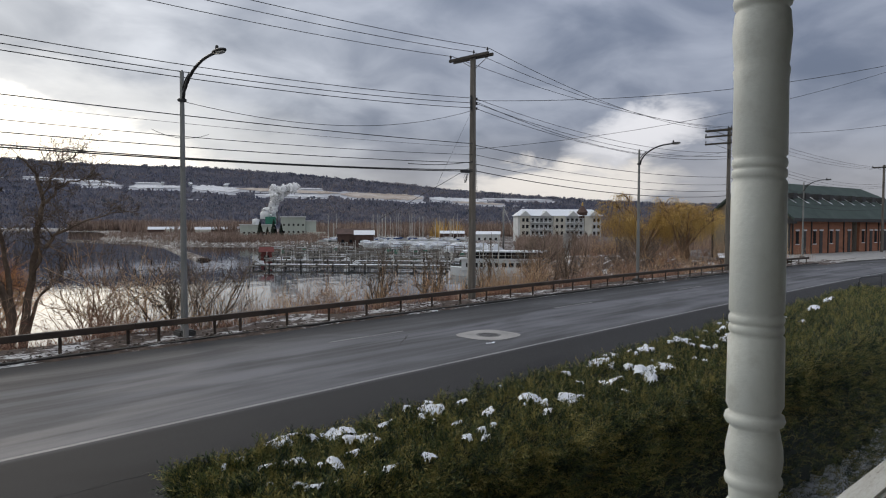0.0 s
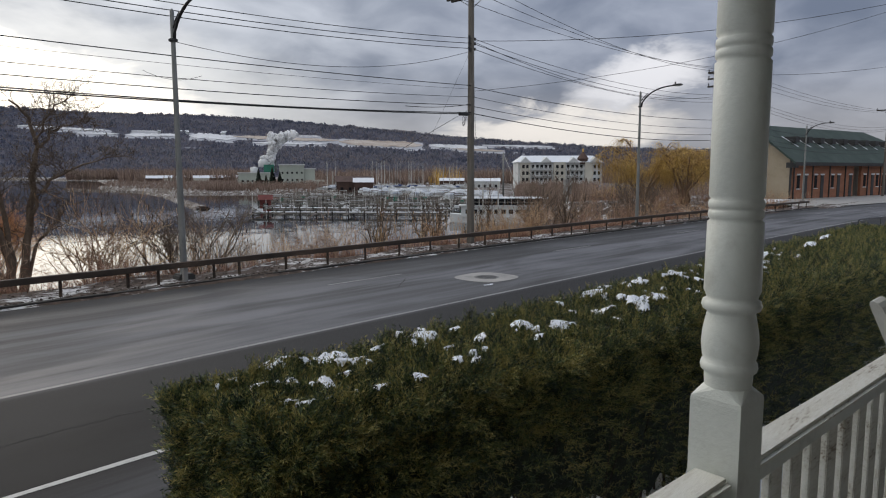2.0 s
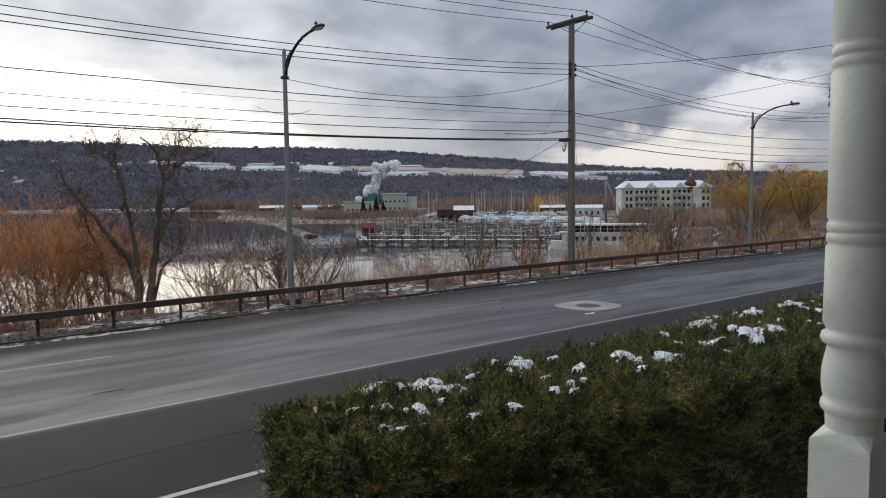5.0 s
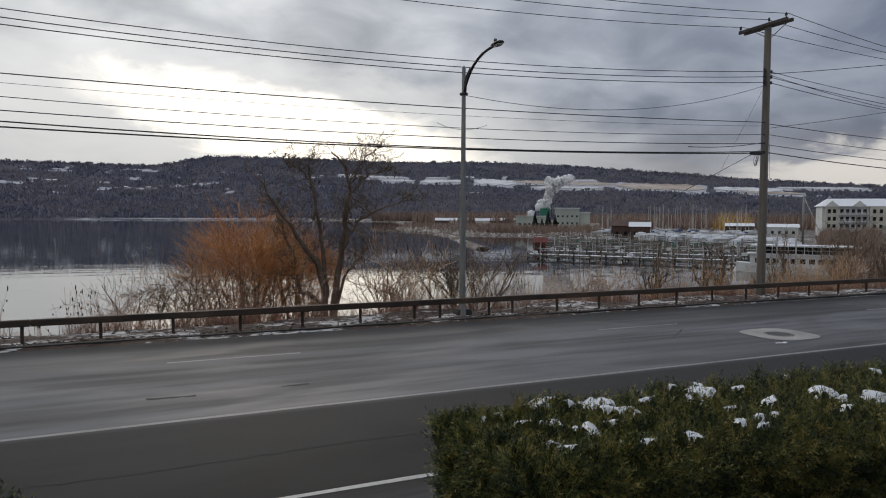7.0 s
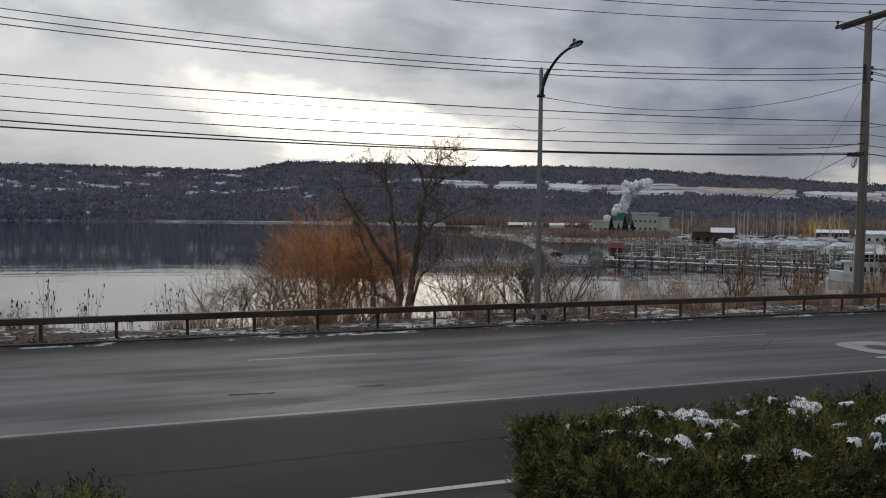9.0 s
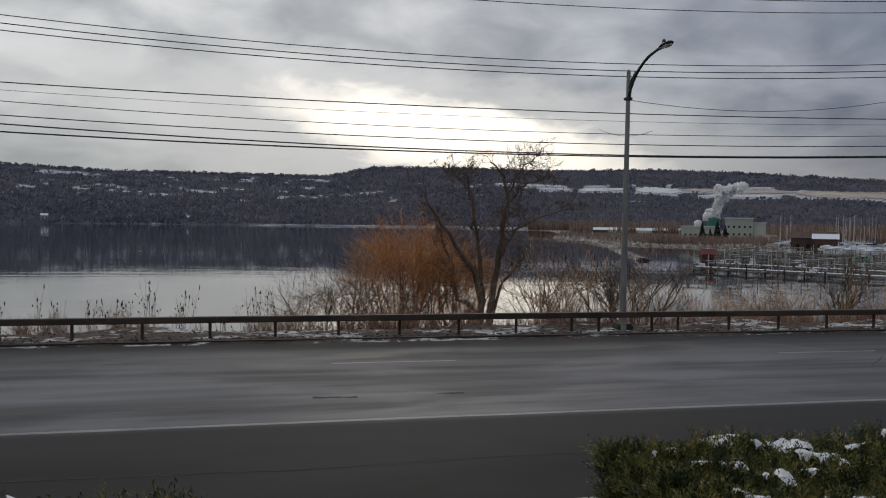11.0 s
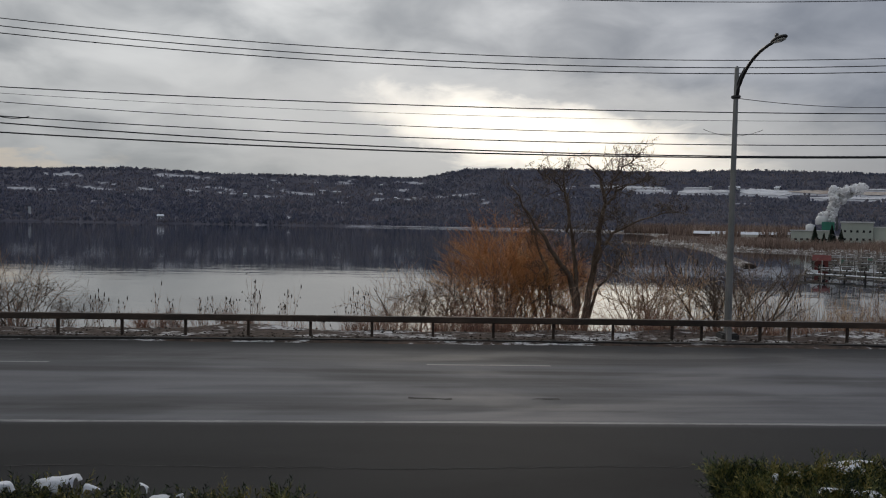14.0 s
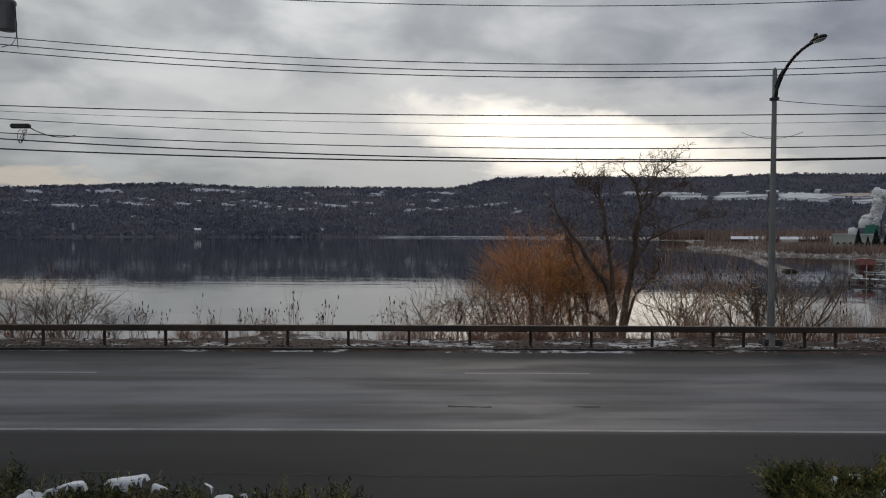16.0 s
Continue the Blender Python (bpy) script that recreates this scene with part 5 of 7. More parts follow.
def verge_litter():
    """Clods, leaves and grit lying in the snow along the berm."""
    r = random.Random(404)
    verts, faces = [], []
    for k in range(2600):
        x = -18 + 75 * r.random() ** 1.3
        y = RAIL_Y + bend(x) + r.choice((r.gauss(-0.25, 0.08), r.uniform(-0.2, 1.3)))
        s = r.uniform(0.015, 0.06)
        z = 0.085
        n = len(verts)
        a = r.uniform(0, 6.28)
        for j in range(4):
            b = a + j * 1.57 + r.uniform(-0.3, 0.3)
            verts.append((x + math.cos(b) * s * r.uniform(0.6, 1.4), y + math.sin(b) * s * 0.8, z + r.uniform(-0.01, 0.012)))
        verts.append((x, y, z + s * r.uniform(0.3, 0.9)))
        faces += [(n + j, n + (j + 1) % 4, n + 4) for j in range(4)]
    tagged(new("verge_litter", link_mesh("verge_litter", verts, faces, M["seed"])), "dark clods and dead leaves in the verge snow", "litter", kind="stuff")


verge_litter()

# ---- trees, shrubs, reeds ----


def grow(r, start, way, length, radius, level, out, wander=0.18, lift=0.10, kids=(3, 5), spread=0.75, shrink=0.62):
    """A limb and all that branches from it, as (points, radii) on lists by level."""
    steps = 5
    points, radii = [start.copy()], [radius]
    at, d = start.copy(), way.normalized()
    for k in range(steps):
        d = (d + Vector((r.gauss(0, wander), r.gauss(0, wander), r.gauss(0, wander) + lift))).normalized()
        at = at + d * (length / steps)
        points.append(at.copy())
        radii.append(radius * (1 - 0.62 * (k + 1) / steps))
    out[level].append((points, radii))
    if level + 1 < len(out):
        for k in range(r.randint(*kids)):
            f = r.uniform(0.3, 1.0)
            i = min(steps - 1, int(f * steps))
            p = points[i].lerp(points[i + 1], f * steps - i)
            turn = Vector((r.gauss(0, 1), r.gauss(0, 1), r.gauss(0.1, 0.6))).normalized()
            way2 = ((points[i + 1] - points[i]).normalized() + turn * spread).normalized()
            grow(r, p, way2, length * shrink * r.uniform(0.7, 1.15), radii[i] * 0.62, level + 1, out, wander, lift, kids, spread, shrink)


def bare_tree(at, stems, levels, seed, label, mats=("bark", "bark"), category="tree", group="", thin=0.0035, **how):
    r = random.Random(seed)
    tree = thing("tree" if category == "tree" else "shrub", at, label, category, group)
    out = [[] for _ in range(levels)]
    for way, length, radius in stems:
        grow(r, Vector((r.uniform(-0.12, 0.12), r.uniform(-0.12, 0.12), -0.25)), Vector(way), length, radius, 0, out, **how)
    out = [[(p, [max(q, thin) for q in rr]) for p, rr in level] for level in out]
    part("trunk", tubes("trunk", out[0] + (out[1] if levels > 2 else []), M[mats[0]], 7), M[mats[0]], tree)
    part("crown", tubes("crown", [b for level in out[2 if levels > 2 else 1:] for b in level], M[mats[1]], 3), M[mats[1]], tree)
    return tree


# the large bare tree between the lamp and the golden willow: hand-placed limbs, then free growth
def lakeside_tree():
    rr = random.Random(11)
    tree = thing("tree", (7.05, 29.3, -2.1), "bare grey-brown tree with crooked spreading limbs on the bank", "tree")
    limbs = (([(-0.06, -0.11), (-0.18, 1.87), (-0.47, 3.49), (-1.11, 4.41), (-1.69, 5.21), (-2.26, 5.93), (-2.99, 7.13)], 0.120),
             ([(-0.15, 0.03), (-0.29, 1.83), (-1.21, 2.45), (-1.44, 3.72), (-1.69, 4.64), (-1.98, 5.45), (-2.49, 6.60)], 0.085),
             ([(-0.11, -0.02), (-0.15, 2.57), (-0.25, 4.18), (-0.43, 5.33), (-0.66, 6.83), (-0.70, 7.98)], 0.100),
             ([(-0.66, 5.33), (-0.61, 6.60), (-1.05, 7.29), (-1.96, 7.77)], 0.045),
             ([(0.07, -0.11), (0.19, 1.92), (0.49, 3.72), (0.74, 5.56), (0.92, 6.60), (0.78, 7.63), (0.17, 8.14)], 0.135),
             ([(0.76, 5.68), (0.94, 6.53), (1.40, 7.06), (2.09, 7.36), (3.07, 7.68)], 0.055),
             ([(0.85, 6.60), (1.08, 7.40), (1.49, 7.91), (2.04, 8.46)], 0.045),
             ([(0.49, 3.72), (0.67, 4.75), (1.17, 5.33), (2.04, 5.86), (3.46, 6.21)], 0.065),
             ([(0.10, 0.95), (0.67, 2.89), (1.22, 3.72), (1.77, 4.41), (3.14, 4.59)], 0.060))
    out = [[], [], [], []]
    for pts, radius in limbs:
        deep = rr.uniform(-1.2, 1.2) if radius < 0.13 else 0.3
        line = []
        for k, (a, b) in enumerate(zip(pts, pts[1:])):
            for j in range(3):
                f = j / 3
                jitter = 0.05 if k + j else 0.0
                line.append(Vector((a[0] + (b[0] - a[0]) * f + rr.gauss(0, jitter), deep * (k + f) / len(pts) + rr.gauss(0, jitter), a[1] + (b[1] - a[1]) * f + rr.gauss(0, jitter))))
        line.append(Vector((pts[-1][0], deep, pts[-1][1])))
        last = len(line) - 1
        out[0].append((line, [1.3 * radius * (1 - 0.84 * k / last) for k in range(last + 1)]))
        for k in range(26):
            f = last * (1 - 0.70 * rr.random()) - 0.001
            i = int(f)
            p = line[i].lerp(line[i + 1], f - i)
            ahead = (line[i + 1] - line[i]).normalized()
            way = ahead * 0.8 + Vector((rr.gauss(0, 0.9), rr.gauss(0, 0.8), rr.gauss(0.12, 0.5)))
            grow(rr, p, way, rr.uniform(0.5, 1.5) * (1.15 - 0.6 * f / last), 0.020 * (1.2 - 0.5 * f / last), 1, out, 0.30, 0.05, (3, 5), 0.95, 0.58)
    out = [[(p, [max(q, 0.0062) for q in rad]) for p, rad in level] for level in out]
    part("trunk", tubes("trunk", out[0], M["limb"], 8), M["limb"], tree)
    part("crown", tubes("crown", out[1] + out[2] + out[3], M["limb"], 3), M["limb"], tree)


lakeside_tree()


def golden_willow(at, high, wide, seed, label, count=95, mat="gold_twig"):
    """A low dome of fine twigs on many stems that fan from the ground."""
    r = random.Random(seed)
    tree = thing("tree", at, label, "willow", "golden willows")
    stems, twigs, main = [], [], 24
    for k in range(count):
        a = r.uniform(0, 2 * math.pi)
        out = math.sqrt(r.uniform(0.02, 1.0))
        tip = Vector((math.cos(a) * wide * out, math.sin(a) * wide * out * 0.85, high * (0.40 + 0.52 * math.sqrt(1 - 0.92 * out * out)) * r.uniform(0.74, 1.04)))
        if k < main:
            foot = Vector((r.gauss(0, 0.35), r.gauss(0, 0.2), -0.2))
            pts = [foot.lerp(tip, i / 5) + Vector((r.gauss(0, 0.10), r.gauss(0, 0.08), 0.0)) * (0 < i < 5) + Vector((0, 0, -0.5 * out * math.sin(math.pi * i / 5))) for i in range(6)]
        else:
            root = stems[r.randrange(main)][0][r.choice((2, 3, 3, 4))]
            pts = [root.lerp(tip, i / 5) + Vector((r.gauss(0, 0.07), r.gauss(0, 0.07), 0.25 * math.sin(math.pi * i / 5))) * (0 < i < 5) for i in range(6)]
        big = 0.05 if k < main else 0.013
        stems.append((pts, [big * (1 - 0.8 * i / 5) + 0.004 for i in range(6)]))
        for j in range(17):
            i = r.choice((3, 3, 4, 4, 4, 4))
            p = pts[i].lerp(pts[i + 1], r.random())
            d = (Vector((p.x / wide, p.y / wide, 0)) * 0.7 + Vector((r.gauss(0, 0.45), r.gauss(0, 0.45), r.uniform(0.1, 1.0)))).normalized()
            n = r.uniform(0.3, 1.15)
            q = p + d * n * 0.5 + Vector((r.gauss(0, 0.06), r.gauss(0, 0.06), 0))
            twigs.append(([p, q, p + d * n + Vector((r.gauss(0, 0.08), r.gauss(0, 0.08), 0.04))], [0.0055, 0.0045, 0.003]))
    part("trunk", tubes("trunk", stems[:main], M["bark"], 6), M["bark"], tree)
    part("crown", tubes("crown", stems[main:] + twigs, M[mat], 3), M[mat], tree)
    return tree


golden_willow((4.0, 30.8, -2.7), 7.1, 2.8, 3, "bushy golden willow with orange bare twigs on the bank", 210)
golden_willow((6.3, 31.6, -2.9), 6.0, 2.2, 4, "bushy golden willow with orange bare twigs behind the tree", 120)


def weeping_willow(at, high, wide, seed, label):
    """Arching limbs under a broad crown, hung with curtains of long yellow strands."""
    r = random.Random(seed)
    tree = thing("tree", at, label, "willow", "yellow willows")
    limbs, boughs, strands = [], [], []
    for k in range(9):
        a = k * 0.72 + r.uniform(-0.25, 0.25)
        out = r.uniform(0.35, 0.8)
        tip = Vector((math.cos(a) * wide * out, math.sin(a) * wide * out, high * (1.0 - 0.42 * out * out)))
        line = [Vector((tip.x * f ** 1.6, tip.y * f ** 1.6, tip.z * f ** 0.85)) + Vector((r.gauss(0, 0.2), r.gauss(0, 0.2), 0)) * (0 < f < 1) for f in (0, 0.2, 0.4, 0.6, 0.8, 1.0)]
        limbs.append((line, [0.26 * (1 - 0.8 * i / 5) for i in range(6)]))
        for j in range(11):
            p = line[r.choice((3, 4, 4, 5))]
            b = a + r.gauss(0, 0.8)
            reach = wide * r.uniform(0.18, 0.5)
            q = p + Vector((math.cos(b) * reach, math.sin(b) * reach, r.uniform(-0.02, 0.10) * high))
            mid = p.lerp(q, 0.5) + Vector((0, 0, 0.06 * high))
            boughs.append(([p, mid, q], [0.07, 0.045, 0.02]))
            for m in range(30):
                f = r.random() ** 0.6
                s = (p.lerp(mid, f * 2) if f < 0.5 else mid.lerp(q, f * 2 - 1)) + Vector((r.gauss(0, 0.3), r.gauss(0, 0.3), r.gauss(0, 0.15)))
                n = high * r.uniform(0.06, 0.30)
                d = Vector((math.cos(b) * 0.5 + r.gauss(0, 0.4), math.sin(b) * 0.5 + r.gauss(0, 0.4), 0.35))
                s1 = s + d * 0.5
                s2 = s1 + d * 0.35 - Vector((0, 0, n * 0.45))
                strands.append(([s, s1, s2, s2 + Vector((r.gauss(0, 0.28), r.gauss(0, 0.28), -n * 0.5))], [0.012, 0.011, 0.009, 0.006]))
    part("trunk", tubes("trunk", limbs + boughs, M["bark"], 5), M["bark"], tree)
    part("crown", tubes("crown", strands, M["yellow_twig"], 3), M["yellow_twig"], tree)
    return tree


weeping_willow((86.0, 45.0, -3.2), 11.0, 6.2, 8, "yellow weeping willow bare of leaves behind the guard rail")
weeping_willow((85.6, 39.2, -1.6), 7.6, 5.0, 9, "yellow weeping willow bare of leaves near the brick building")


def shrub_model(seed, mat, stems, high, label, group):
    r = random.Random(seed)
    ways = [((r.gauss(0, 0.42), r.gauss(0, 0.42), 1.0), high * r.uniform(0.5, 1.0), 0.021) for _ in range(stems)]
    return bare_tree((0, 0, -60), ways, 3, seed, label, (mat, mat), "shrub", group, thin=0.0048, kids=(4, 6), spread=0.9, lift=0.05, shrink=0.5, wander=0.20)


BANK = "shrubs on the bank"
models = [shrub_model(21, "brush", 9, 2.3, "bare brown shrub with fine twigs on the bank", BANK), shrub_model(22, "red_brush", 11, 1.9, "bare reddish shrub with fine twigs on the bank", BANK),
          shrub_model(23, "reed", 4, 3.1, "tall thin pale bare sapling clump on the bank", BANK), shrub_model(24, "limb", 6, 2.6, "dark bare shrub with crooked stems on the bank", BANK), shrub_model(25, "red_brush", 14, 1.4, "low tangled bare shrub on the bank", BANK)]
used = set()


def plant(index, x, y, scale, turn):
    z = ground_height(x, y)
    m = pose(x, y, z - 0.05, 0, 0, turn)
    if index not in used:
        used.add(index)
        models[index].matrix_basis = m @ Matrix.Scale(scale, 4)
        return
    ob = copy_thing(models[index], m)
    ob.matrix_basis = m @ Matrix.Scale(scale, 4)


r = random.Random(31)
# shrubs left of the golden willow, lower towards the open water
for x, y, s, i in ((-0.6, 26.2, 0.75, 0), (0.5, 26.5, 0.95, 3), (1.3, 26.8, 1.0, 0), (2.0, 26.3, 0.95, 1), (2.7, 27.0, 1.1, 1), (3.4, 26.4, 0.8, 0), (4.4, 26.8, 0.8, 1), (5.7, 26.5, 0.75, 0), (6.6, 27.2, 0.95, 4), (8.0, 26.6, 0.9, 1), (8.9, 27.1, 1.1, 0),
                   (9.6, 26.5, 1.0, 2), (11.3, 26.2, 1.2, 3), (12.0, 26.6, 1.1, 3), (12.9, 26.8, 1.0, 0), (0.0, 27.4, 0.9, 0), (1.7, 27.6, 1.1, 0), (3.0, 27.8, 1.15, 3), (9.3, 27.6, 1.25, 0), (10.6, 27.4, 1.3, 2), (11.6, 25.9, 1.0, 3), (12.3, 25.8, 1.15, 3), (-12.6, 25.2, 0.72, 3), (-13.4, 25.8, 0.85, 0), (-11.6, 25.3, 0.6, 3), (-14.8, 25.6, 0.95, 1), (-13.0, 24.9, 0.7, 3), (-10.8, 24.9, 0.5, 3), (-14.2, 25.2, 0.85, 3)):
    plant(i, x, y, s * 1.3, r.uniform(0, 360))
for k in range(28):
    x = r.uniform(9, 34)
    plant(r.choice((0, 0, 1, 2, 2, 3)), x, r.uniform(25.2, 29.5) + bend(x), r.uniform(0.6, 1.15), r.uniform(0, 360))
for k in range(95):
    x = r.uniform(30, 76)
    plant(r.choice((0, 1, 2, 2, 4)), x, r.uniform(24.8, 36) + bend(x), r.uniform(0.7, 1.25), r.uniform(0, 360))
for k in range(42):
    x = r.uniform(62, 100)
    plant(r.choice((0, 1, 2)), x, r.uniform(36, 66), r.uniform(0.8, 1.4), r.uniform(0, 360))
for k in range(34):
    x = r.uniform(-9, 30)
    plant(4, x, r.uniform(24.2, 25.2) + bend(x), r.uniform(0.3, 0.62), r.uniform(0, 360))

FAR_TREE = "bare trees on the shore"
for at, high, seed in (((52.0, 38.5, -4.2), 7.0, 41), ((60.0, 32.0, -2.6), 5.6, 42), ((33.5, 29.2, -2.2), 4.5, 43), ((27.0, 28.6, -1.9), 4.2, 44), ((97.0, 45.0, -2.2), 8.0, 45), ((90, 44, -2.0), 7.0, 46), ((75, 40, -2.5), 6.0, 47), ((43.5, 30.0, -2.4), 5.4, 48), ((64.0, 36.0, -3.2), 7.4, 49), ((37.0, 28.0, -1.8), 4.4, 50), ((22.0, 27.4, -1.5), 3.6, 51)):
    rr = random.Random(seed)
    bare_tree(at, [((rr.gauss(0, 0.2), rr.gauss(0, 0.2), 1), high * rr.uniform(0.55, 0.75), 0.13) for _ in range(3)], 4, seed, "bare brown tree with fine branches near the shore", ("limb", "limb"), "tree", FAR_TREE, thin=0.008, kids=(4, 6), spread=0.65, lift=0.08, shrink=0.58)


def reeds(name, spots, seed, high, mat, label, lean=0.10):
    """Dry stalks, each a thin leaning tube."""
    rr = random.Random(seed)
    paths = []
    for x, y in spots:
        z = ground_height(x, y) - 0.1
        h = high * rr.uniform(0.55, 1.1)
        dx, dy = rr.gauss(0, lean) * h, rr.gauss(0, lean) * h
        paths.append(([(x, y, z), (x + dx * 0.4, y + dy * 0.4, z + h * 0.55), (x + dx, y + dy, z + h)], [0.008, 0.0065, 0.004]))
        if rr.random() < 0.4:
            paths.append(([(x + dx * 0.4, y + dy * 0.4, z + h * 0.55), (x + dx * 0.4 + rr.gauss(0, 0.16), y, z + h * 0.85)], [0.004, 0.002]))
    tagged(new(name, tubes(name, paths, M[mat], 3)), label, "reeds", kind="stuff")


r = random.Random(51)
reeds("reed_bed", [((x := r.uniform(11.5, 33)), r.uniform(24.6, 29.0) + bend(x)) for _ in range(900)], 1, 2.0, "reed", "dry tan reeds and stalks along the bank")
reeds("dry_grass", [((x := r.uniform(-2, 48)), r.uniform(23.6, 25.6) + bend(x)) for _ in range(3600)], 2, 0.55, "red_brush", "low dead weeds behind the guard rail", 0.3)
reeds("dry_grass", [((x := r.uniform(-16, 3)), r.uniform(23.8, 25.4) + bend(x)) for _ in range(420)], 5, 0.5, "red_brush", "low dead weeds behind the guard rail", 0.4)
reeds("far_brush", [((x := r.uniform(33, 80)), r.uniform(24.5, 34) + bend(x)) for _ in range(1500)], 3, 1.8, "brush", "dense dead stalks along the bank")
reeds("far_reeds", [((x := r.uniform(60, 110)), r.uniform(30, 70)) for _ in range(2600)], 4, 2.6, "brush", "dense dead stalks below the willows")


def weed(x, y, high, stems, seed, label="dry weed with dark seed heads behind the rail"):
    rr = random.Random(seed)
    herb = thing("weed", (x, y, ground_height(x, y) - 0.05), label, "weed", "dry weeds behind the guard rail")
    paths, heads = [], []
    for k in range(stems):
        h = high * rr.uniform(0.5, 1.0)
        dx, dy = rr.gauss(0, 0.13) * h, rr.gauss(0, 0.1) * h
        b = Vector((rr.gauss(0, 0.1), rr.gauss(0, 0.1), 0))
        tip = b + Vector((dx, dy, h))
        paths.append(([b, b.lerp(tip, 0.5) + Vector((rr.gauss(0, 0.03), 0, 0)), tip], [0.006, 0.005, 0.003]))
        for j in range(4):
            p = b.lerp(tip, rr.uniform(0.35, 0.95))
            q = p + Vector((rr.gauss(0, 0.12), rr.gauss(0, 0.08), rr.uniform(0.05, 0.25)))
            paths.append(([p, q], [0.004, 0.002]))
            if rr.random() < 0.35:
                heads.append((q, 0.05))
        if rr.random() < 0.5:
            heads.append((tip, 0.11))
    part("stem", tubes("stem", paths, M["brush"], 3), M["brush"], herb)
    hs = [([p - Vector((0, 0, s * 0.7)), p - Vector((0, 0, s * 0.25)), p + Vector((0, 0, s * 0.25)), p + Vector((0, 0, s * 0.7))], [0.006, 0.018, 0.016, 0.003]) for p, s in heads]
    for one in hs:
        part("seed_head", tubes("seed_head", [one], M["seed"], 5), M["seed"], herb)


for k, (x, h, s) in enumerate(((-9.9, 1.7, 7), (-10.2, 1.2, 4), (-9.4, 1.2, 5), (-8.1, 1.65, 3), (-7.5, 1.2, 5), (-6.6, 1.35, 12), (-6.1, 1.1, 6), (-5.7, 1.25, 7), (-5.0, 1.9, 7), (-4.8, 1.5, 5), (-3.9, 1.55, 9), (-4.1, 1.2, 5), (-1.9, 2.1, 4), (-1.5, 1.9, 5), (-1.2, 1.6, 4), (13.2, 1.5, 7), (-2.7, 0.7, 4))):
    weed(x, 24.5, h, s, 60 + k)
for k, (x, y, z) in enumerate(((10.2, 27.0, 2.05), (10.5, 27.0, 1.75), (11.0, 27.2, 2.0), (9.6, 27.0, 2.3), (10.9, 27.1, 1.55), (9.2, 27.2, 2.15), (10.75, 26.9, 2.35))):
    pod = part("seed_pod", tubes("seed_pod", [([(0, 0, 0), (0.03, 0, -0.07), (0.03, 0, -0.17), (-0.01, 0, -0.26)], [0.006, 0.022, 0.02, 0.004])], M["seed"], 5), M["seed"], None)
    pod.location = (x, y, z)
    tagged(pod, "dark dry seed pod hanging on a bare twig", "seed pod", "seed pods")
    part("stalk", tubes("stalk", [([(0, 0, 0), (0.05, 0.02, -0.6), (0.1, 0.0, ground_height(x, y) - z)], [0.005, 0.007, 0.01])], M["brush"], 3), M["brush"], pod)


def far_woods(name, spots, seed, high, mat, label):
    """Bare far woods: tufts of thin upright blades."""
    rr = random.Random(seed)
    verts, faces = [], []
    for x, y, z in spots:
        h = high * rr.uniform(0.5, 1.1)
        for k in range(9):
            a = rr.uniform(0, 6.28)
            f = rr.uniform(0.1, 0.42) * h
            w = 0.11 * h * 0.25
            tip = (x + math.cos(a) * f, y + math.sin(a) * f, z + h * rr.uniform(0.6, 1.0))
            n = len(verts)
            verts += [(x - math.sin(a) * w, y + math.cos(a) * w, z), (x + math.sin(a) * w, y - math.cos(a) * w, z), tip]
            faces.append((n, n + 1, n + 2))
    tagged(new(name, link_mesh(name, verts, faces, M[mat])), label, "woods", kind="stuff")


def polar(az, far, z=0.0):
    a = radians(az)
    return (EYE.x + far * math.sin(a), EYE.y + far * math.cos(a), z)


r = random.Random(61)
far_woods("shore_woods", [polar(r.uniform(35, 78), r.uniform(430, 900), -5) for _ in range(4200)], 1, 13, "far_wood", "bare brown woods behind the marina")
far_woods("point_woods", [polar(az := r.uniform(17.5, 31), (r.uniform(860, 1150) if az < 21 else r.uniform(640, 1150)), -5) for _ in range(2600)], 2, 15, "far_wood", "bare brown woods on the low point")
far_woods("marina_brush", [polar(r.uniform(26.5, 37), r.uniform(320, 410), -5) for _ in range(700)], 3, 5, "far_wood", "low brown brush beside the plant")
far_woods("inlet_brush", [polar(r.uniform(53, 70), r.uniform(150, 330), -5) for _ in range(1900)], 4, 6, "far_wood", "low brown brush round the inlet")
point = []
while len(point) < 3000:
    spot = polar(r.uniform(15, 36), r.uniform(230, 660), -5.1)
    if inside(spot[0], spot[1], SHORE):
        point.append(spot)
far_woods("point_brush", point, 6, 3.4, "far_wood", "low brown brush along the point")
far_woods("yellow_woods", [polar(r.uniform(45.5, 48.5), r.uniform(420, 460), -5) for _ in range(26)], 5, 14, "yellow_twig", "yellow willow clump behind the marina")


